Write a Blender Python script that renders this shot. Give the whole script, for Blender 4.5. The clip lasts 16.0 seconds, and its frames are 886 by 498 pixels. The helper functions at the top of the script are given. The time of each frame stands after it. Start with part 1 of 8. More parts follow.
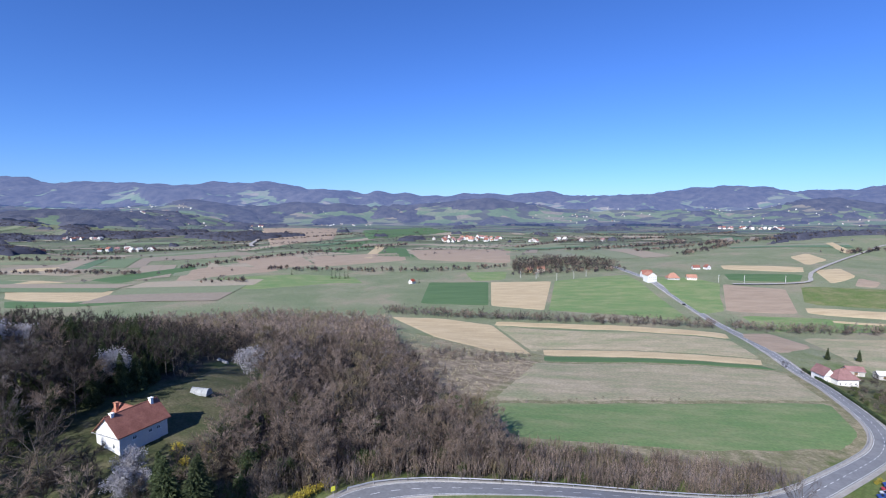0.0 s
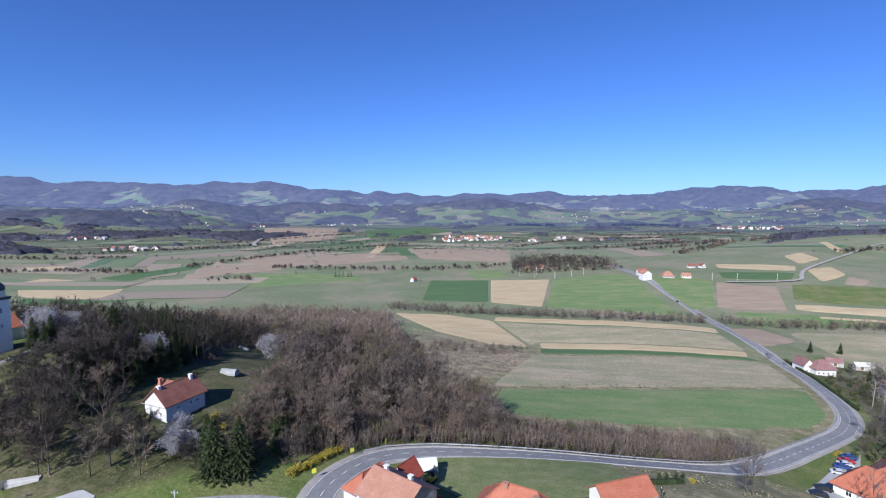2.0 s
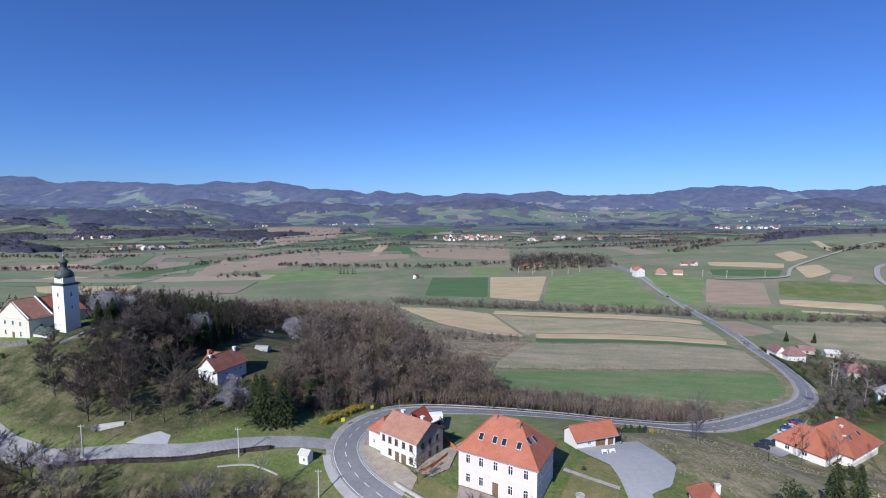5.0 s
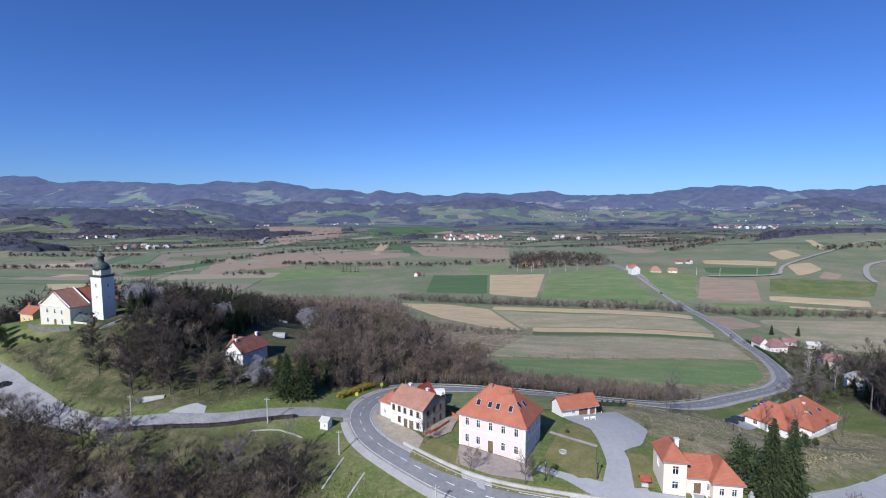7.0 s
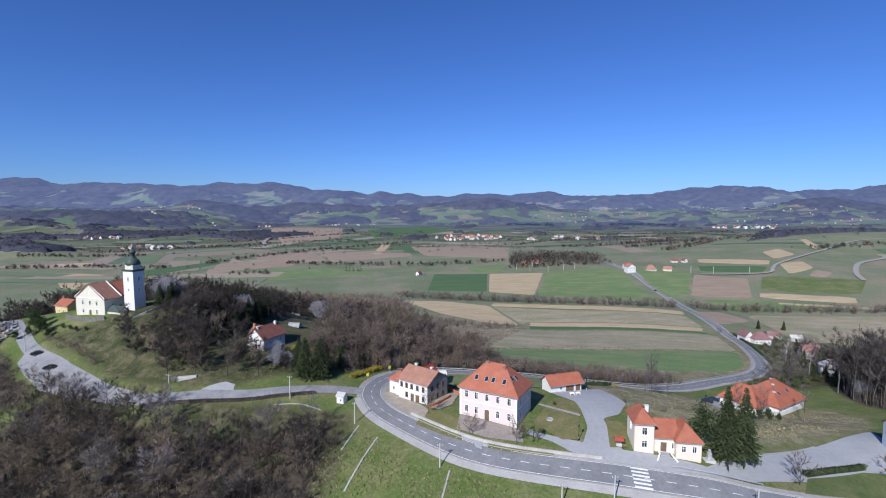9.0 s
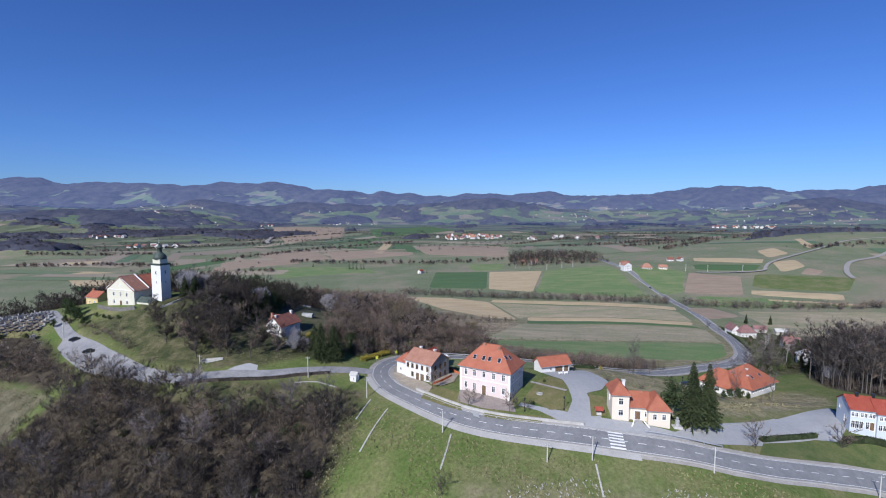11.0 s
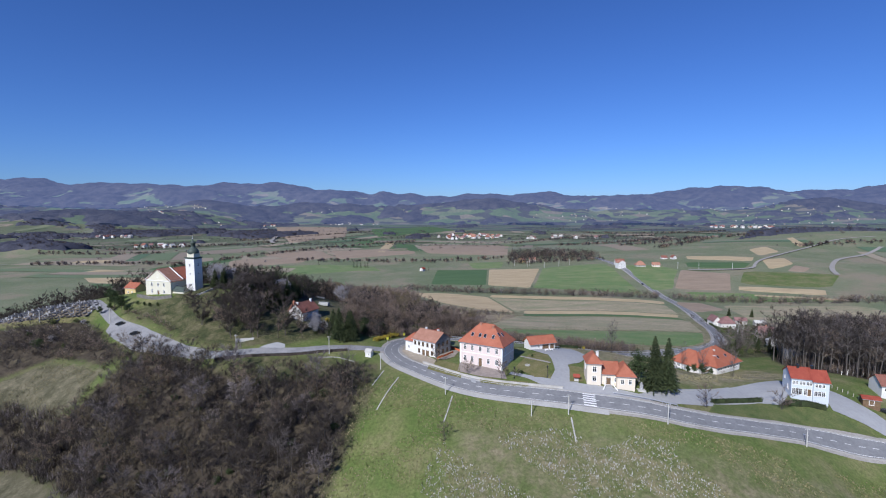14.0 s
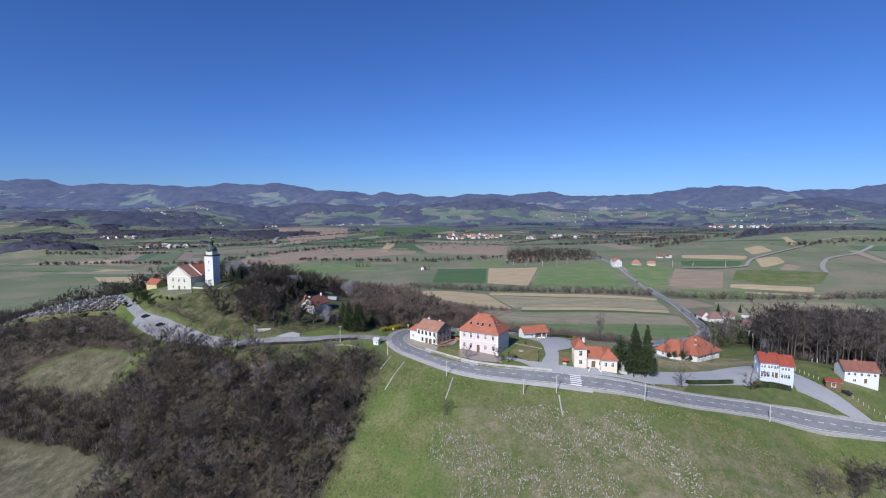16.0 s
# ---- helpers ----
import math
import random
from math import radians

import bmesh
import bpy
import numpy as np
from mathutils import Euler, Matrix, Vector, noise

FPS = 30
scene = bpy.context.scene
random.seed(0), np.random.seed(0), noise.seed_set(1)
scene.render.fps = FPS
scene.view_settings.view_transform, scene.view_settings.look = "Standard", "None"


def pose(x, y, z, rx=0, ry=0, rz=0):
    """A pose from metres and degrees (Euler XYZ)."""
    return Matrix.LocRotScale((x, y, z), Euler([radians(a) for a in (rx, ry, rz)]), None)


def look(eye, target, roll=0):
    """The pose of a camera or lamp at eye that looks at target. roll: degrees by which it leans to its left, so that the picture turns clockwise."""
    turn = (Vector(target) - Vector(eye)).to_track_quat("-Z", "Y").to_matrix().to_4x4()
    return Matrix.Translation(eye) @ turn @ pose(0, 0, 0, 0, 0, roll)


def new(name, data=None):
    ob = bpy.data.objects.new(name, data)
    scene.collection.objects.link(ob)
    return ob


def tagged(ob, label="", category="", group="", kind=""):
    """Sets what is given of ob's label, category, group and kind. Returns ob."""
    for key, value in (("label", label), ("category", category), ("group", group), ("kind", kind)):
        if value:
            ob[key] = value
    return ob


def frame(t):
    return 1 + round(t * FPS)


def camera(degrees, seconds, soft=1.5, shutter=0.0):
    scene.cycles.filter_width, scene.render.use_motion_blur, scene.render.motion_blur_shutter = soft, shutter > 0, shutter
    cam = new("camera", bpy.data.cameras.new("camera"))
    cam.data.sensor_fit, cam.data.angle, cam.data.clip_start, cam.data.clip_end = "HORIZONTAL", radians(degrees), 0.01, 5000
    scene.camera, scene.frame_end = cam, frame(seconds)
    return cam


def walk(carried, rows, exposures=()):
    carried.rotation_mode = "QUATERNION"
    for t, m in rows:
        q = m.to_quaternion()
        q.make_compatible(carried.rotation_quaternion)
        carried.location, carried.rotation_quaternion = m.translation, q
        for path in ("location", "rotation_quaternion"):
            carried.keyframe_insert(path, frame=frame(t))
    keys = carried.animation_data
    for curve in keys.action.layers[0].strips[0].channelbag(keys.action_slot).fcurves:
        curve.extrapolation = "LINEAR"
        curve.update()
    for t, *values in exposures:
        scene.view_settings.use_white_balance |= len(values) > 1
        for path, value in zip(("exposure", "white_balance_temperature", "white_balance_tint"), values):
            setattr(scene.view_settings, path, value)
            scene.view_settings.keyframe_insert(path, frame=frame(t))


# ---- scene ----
cam = camera(86, 16.0, 1.1)


def aim(x, y, z, turn, tilt, lean):
    """A camera pose from its place and its turn (left of +y), tilt (up) and lean, in degrees."""
    return pose(x, y, z, 90 + tilt, 0, turn) @ pose(0, 0, 0, 0, 0, lean)


PATH = [
    (0.0, aim(10.28, -49.46, 60.76, 2.328, -5.167, 0.005)),
    (1.0, aim(10.15, -57.61, 60.81, 2.352, -5.171, 0.012)),
    (2.0, aim(10.05, -65.83, 60.82, 2.375, -5.175, 0.019)),
    (3.0, aim(9.99, -74.13, 60.79, 2.399, -5.178, 0.026)),
    (4.0, aim(9.97, -82.51, 60.71, 2.423, -5.182, 0.033)),
    (5.0, aim(9.98, -90.96, 60.61, 2.441, -5.198, 0.031)),
    (6.0, aim(10.03, -99.47, 60.50, 2.458, -5.215, 0.030)),
    (7.0, aim(10.10, -108.07, 60.37, 2.475, -5.231, 0.028)),
    (8.0, aim(10.20, -116.73, 60.23, 2.500, -5.188, -0.019)),
    (9.0, aim(10.33, -125.46, 60.10, 2.525, -5.144, -0.065)),
    (10.0, aim(10.48, -134.26, 59.99, 2.577, -5.155, -0.041)),
    (11.0, aim(10.66, -143.13, 59.89, 2.628, -5.167, -0.017)),
    (12.0, aim(10.85, -152.06, 59.82, 2.680, -5.178, 0.008)),
    (13.0, aim(11.07, -161.06, 59.79, 2.716, -5.173, -0.007)),
    (14.0, aim(11.30, -170.13, 59.81, 2.736, -5.152, -0.059)),
    (15.0, aim(11.55, -179.27, 59.87, 2.757, -5.131, -0.112)),
    (16.0, aim(11.81, -188.46, 60.00, 2.777, -5.110, -0.165)),
]
EXPOSURE = [(0.0, 0.55, 6000, 11), (3.5, 0.27, 6000, 11), (7.0, 0.14, 6000, 11), (16.0, 0.0, 6000, 11)]
walk(cam, PATH, EXPOSURE)

# ---------------------------------------------------------------- light
SUN_TO = Vector((0.46, 0.89, -0.70)).normalized()
sun = new("sun", bpy.data.lights.new("sun", "SUN"))
sun.data.energy, sun.data.angle, sun.data.color = 5.0, radians(0.6), (1.0, 0.95, 0.88)
sun.matrix_world = look((0, 0, 900), Vector((0, 0, 900)) + SUN_TO)
world = bpy.data.worlds.new("world")
scene.world = world
world.use_nodes = True
wn = world.node_tree.nodes
sky = wn.new("ShaderNodeTexSky")
sky.sky_type, sky.sun_disc = "NISHITA", False
sky.sun_elevation, sky.sun_rotation = radians(35), radians(207)
sky.altitude, sky.air_density, sky.dust_density, sky.ozone_density = 900, 1.0, 0.3, 4.0
deep = wn.new("ShaderNodeMix")
deep.data_type, deep.blend_type = "RGBA", "MULTIPLY"
deep.inputs["Factor"].default_value = 1.0
deep.inputs["B"].default_value = (0.545, 0.785, 1.30, 1)
world.node_tree.links.new(sky.outputs[0], deep.inputs["A"])
world.node_tree.links.new(deep.outputs["Result"], wn["Background"].inputs[0])
wn["Background"].inputs[1].default_value = 0.079


# ---------------------------------------------------------------- materials
def mat(name, a, b, size=1.0, c=None, fine=0.15, rough=0.9, bump=0.0, metal=0.0, island=0.0, rand=0.0, streak=None, spec=0.3):
    """A surface of two or three colours mixed by noise of the given size in metres, with fine grain, bump, and a shift by piece."""
    m = bpy.data.materials.new(name)
    m.use_nodes = True
    nt = m.node_tree
    n, link = nt.nodes, nt.links.new
    bsdf = n["Principled BSDF"]
    geo = n.new("ShaderNodeNewGeometry")
    pos = geo.outputs["Position"]
    if streak:
        mp = n.new("ShaderNodeMapping")
        mp.inputs["Rotation"].default_value = (0, 0, radians(-streak[0]))
        mp.inputs["Scale"].default_value = (1 / streak[1], 1, 1)
        link(pos, mp.inputs["Vector"])
        pos = mp.outputs[0]
    big = n.new("ShaderNodeTexNoise")
    big.inputs["Scale"].default_value, big.inputs["Detail"].default_value = 1 / size, 6
    big.inputs["Roughness"].default_value = 0.65
    link(pos, big.inputs["Vector"])
    ramp = n.new("ShaderNodeValToRGB")
    link(big.outputs[0], ramp.inputs[0])
    e = ramp.color_ramp.elements
    e[0].position, e[0].color = 0.36, (*a, 1)
    e[1].position, e[1].color = 0.64, (*b, 1)
    if c:
        mid = ramp.color_ramp.elements.new(0.5)
        mid.color = (*c, 1)
    small = n.new("ShaderNodeTexNoise")
    small.inputs["Scale"].default_value, small.inputs["Detail"].default_value = 9 / size, 4
    link(geo.outputs["Position"], small.inputs["Vector"])
    hsv = n.new("ShaderNodeHueSaturation")
    link(ramp.outputs[0], hsv.inputs["Color"])
    amount = n.new("ShaderNodeMapRange")
    amount.inputs["To Min"].default_value, amount.inputs["To Max"].default_value = 1 - 2.4 * fine, 1 + 2.4 * fine
    link(small.outputs[0], amount.inputs[0])
    value = amount.outputs[0]
    for source, span in ((geo.outputs["Random Per Island"], island), (None, rand)):
        if span:
            if source is None:
                source = n.new("ShaderNodeObjectInfo").outputs["Random"]
            each = n.new("ShaderNodeMapRange")
            each.inputs["To Min"].default_value, each.inputs["To Max"].default_value = 1 - span, 1 + span
            link(source, each.inputs[0])
            times = n.new("ShaderNodeMath")
            times.operation = "MULTIPLY"
            link(value, times.inputs[0])
            link(each.outputs[0], times.inputs[1])
            value = times.outputs[0]
    link(value, hsv.inputs["Value"])
    link(hsv.outputs[0], bsdf.inputs["Base Color"])
    bsdf.inputs["Roughness"].default_value, bsdf.inputs["Metallic"].default_value = rough, metal
    bsdf.inputs["Specular IOR Level"].default_value = spec
    if bump:
        bp = n.new("ShaderNodeBump")
        bp.inputs["Distance"].default_value, bp.inputs["Strength"].default_value = bump, 1.0
        link(small.outputs[0], bp.inputs["Height"])
        link(bp.outputs[0], bsdf.inputs["Normal"])
    return m


def twig_mat(name, *colours, thin=0.38, **more):
    """Fine twigs or petals that pass on some of the light which falls on their far side."""
    m = mat(name, *colours, **more)
    nt = m.node_tree
    n, link = nt.nodes, nt.links.new
    through_light = n.new("ShaderNodeBsdfTranslucent")
    link(n["Hue/Saturation/Value"].outputs[0], through_light.inputs["Color"])
    both = n.new("ShaderNodeMixShader")
    both.inputs[0].default_value = thin
    link(n["Principled BSDF"].outputs[0], both.inputs[1])
    link(through_light.outputs[0], both.inputs[2])
    link(both.outputs[0], n["Material Output"].inputs["Surface"])
    return m


def tile_mat(name, a, b, old=0.2):
    """Clay roof tiles: rows of 0.33 m up the slope, weathered in patches."""
    m = mat(name, a, b, 2.2, fine=old, rough=0.75, rand=0.05)
    nt = m.node_tree
    n, link = nt.nodes, nt.links.new
    wave = n.new("ShaderNodeTexWave")
    wave.bands_direction, wave.wave_profile = "Z", "SAW"
    wave.inputs["Scale"].default_value, wave.inputs["Distortion"].default_value = 1.6, 0.6
    geo = n.new("ShaderNodeNewGeometry")
    link(geo.outputs["Position"], wave.inputs["Vector"])
    bp = n.new("ShaderNodeBump")
    bp.inputs["Distance"].default_value, bp.inputs["Strength"].default_value = 0.05, 0.9
    link(wave.outputs["Fac"], bp.inputs["Height"])
    link(bp.outputs[0], n["Principled BSDF"].inputs["Normal"])
    return m


def ground_mat():
    """Meadow that turns by soft uneven edges into forest floor, dead grass, scrub and far woods, by the cover of the
    land; distance haze is painted into the valley and far colours.
    """
    m = bpy.data.materials.new("ground_cover")
    m.use_nodes = True
    nt = m.node_tree
    n, link = nt.nodes, nt.links.new
    bsdf = n["Principled BSDF"]
    bsdf.inputs["Roughness"].default_value, bsdf.inputs["Specular IOR Level"].default_value = 0.95, 0.2
    pos = n.new("ShaderNodeNewGeometry").outputs["Position"]

    def noise_of(size, detail=6):
        t = n.new("ShaderNodeTexNoise")
        t.inputs["Scale"].default_value, t.inputs["Detail"].default_value, t.inputs["Roughness"].default_value = 1 / size, detail, 0.65
        link(pos, t.inputs["Vector"])
        return t.outputs[0]

    def ramp(fac, stops):
        r = n.new("ShaderNodeValToRGB")
        e = r.color_ramp.elements
        e[0].position, e[0].color = stops[0][0], (*stops[0][1], 1)
        e[1].position, e[1].color = stops[-1][0], (*stops[-1][1], 1)
        for at, col in stops[1:-1]:
            r.color_ramp.elements.new(at).color = (*col, 1)
        link(fac, r.inputs[0])
        return r.outputs[0]

    def blend(fac, a, b, kind="MIX"):
        x = n.new("ShaderNodeMix")
        x.data_type, x.blend_type = "RGBA", kind
        link(fac, x.inputs["Factor"]) if not isinstance(fac, float) else None
        link(a, x.inputs["A"])
        link(b, x.inputs["B"])
        return x.outputs["Result"]

    n14, n6, n1 = noise_of(14), noise_of(5), noise_of(0.9, 5)
    colour = ramp(n14, [(0.36, (0.095, 0.138, 0.036)), (0.5, (0.130, 0.155, 0.052)), (0.64, (0.190, 0.185, 0.085))])
    # slope and clearing: rough grass, darkened further for lens falloff and tree shade
    layers = (("slope", n6, [(0.36, (0.042, 0.052, 0.022)), (0.5, (0.072, 0.076, 0.034)), (0.64, (0.130, 0.118, 0.066))]),
              ("dry", n6, [(0.36, (0.105, 0.130, 0.046)), (0.5, (0.150, 0.152, 0.074)), (0.64, (0.21, 0.185, 0.115))]),
              ("bank", n6, [(0.36, (0.165, 0.165, 0.080)), (0.5, (0.22, 0.20, 0.115)), (0.64, (0.32, 0.27, 0.175))]),
              ("scrub", n6, [(0.36, (0.16, 0.13, 0.085)), (0.5, (0.24, 0.195, 0.135)), (0.64, (0.34, 0.275, 0.19))]),
              ("clearing", n6, [(0.36, (0.075, 0.072, 0.042)), (0.5, (0.115, 0.106, 0.066)), (0.64, (0.165, 0.148, 0.096))]),
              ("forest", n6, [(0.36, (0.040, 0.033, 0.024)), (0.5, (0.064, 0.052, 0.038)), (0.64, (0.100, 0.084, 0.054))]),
              # valley and far are paled and greyed with distance, haze put into the colour
              ("valley", noise_of(90, 8), [(0.40, (0.15, 0.18, 0.10)), (0.52, (0.19, 0.205, 0.125)), (0.62, (0.25, 0.22, 0.155))]),
              ("far", noise_of(170, 8), [(0.40, (0.090, 0.098, 0.075)), (0.48, (0.115, 0.140, 0.082)), (0.57, (0.135, 0.152, 0.095)), (0.66, (0.185, 0.165, 0.125))]))
    for name, nz, stops in layers:
        at = n.new("ShaderNodeAttribute")
        at.attribute_name = name
        add = n.new("ShaderNodeMath")
        add.operation = "ADD"
        link(at.outputs["Fac"], add.inputs[0])
        link(n14 if name in ("far", "valley", "dry") else n6 if name in ("slope", "clearing", "bank") else n1, add.inputs[1])
        edge = n.new("ShaderNodeMapRange")
        edge.inputs["From Min"].default_value, edge.inputs["From Max"].default_value = (0.6, 1.4) if name == "dry" else (0.8, 1.2)
        link(add.outputs[0], edge.inputs[0])
        colour = blend(edge.outputs[0], colour, ramp(nz, stops))
    grain = n.new("ShaderNodeMapRange")
    grain.inputs["To Min"].default_value, grain.inputs["To Max"].default_value = 0.25, 1.75
    link(n1, grain.inputs[0])
    hsv = n.new("ShaderNodeHueSaturation")
    link(colour, hsv.inputs["Color"])
    link(grain.outputs[0], hsv.inputs["Value"])
    link(hsv.outputs[0], bsdf.inputs["Base Color"])
    bp = n.new("ShaderNodeBump")
    bp.inputs["Distance"].default_value = 0.25
    link(n1, bp.inputs["Height"])
    link(bp.outputs[0], bsdf.inputs["Normal"])
    return m


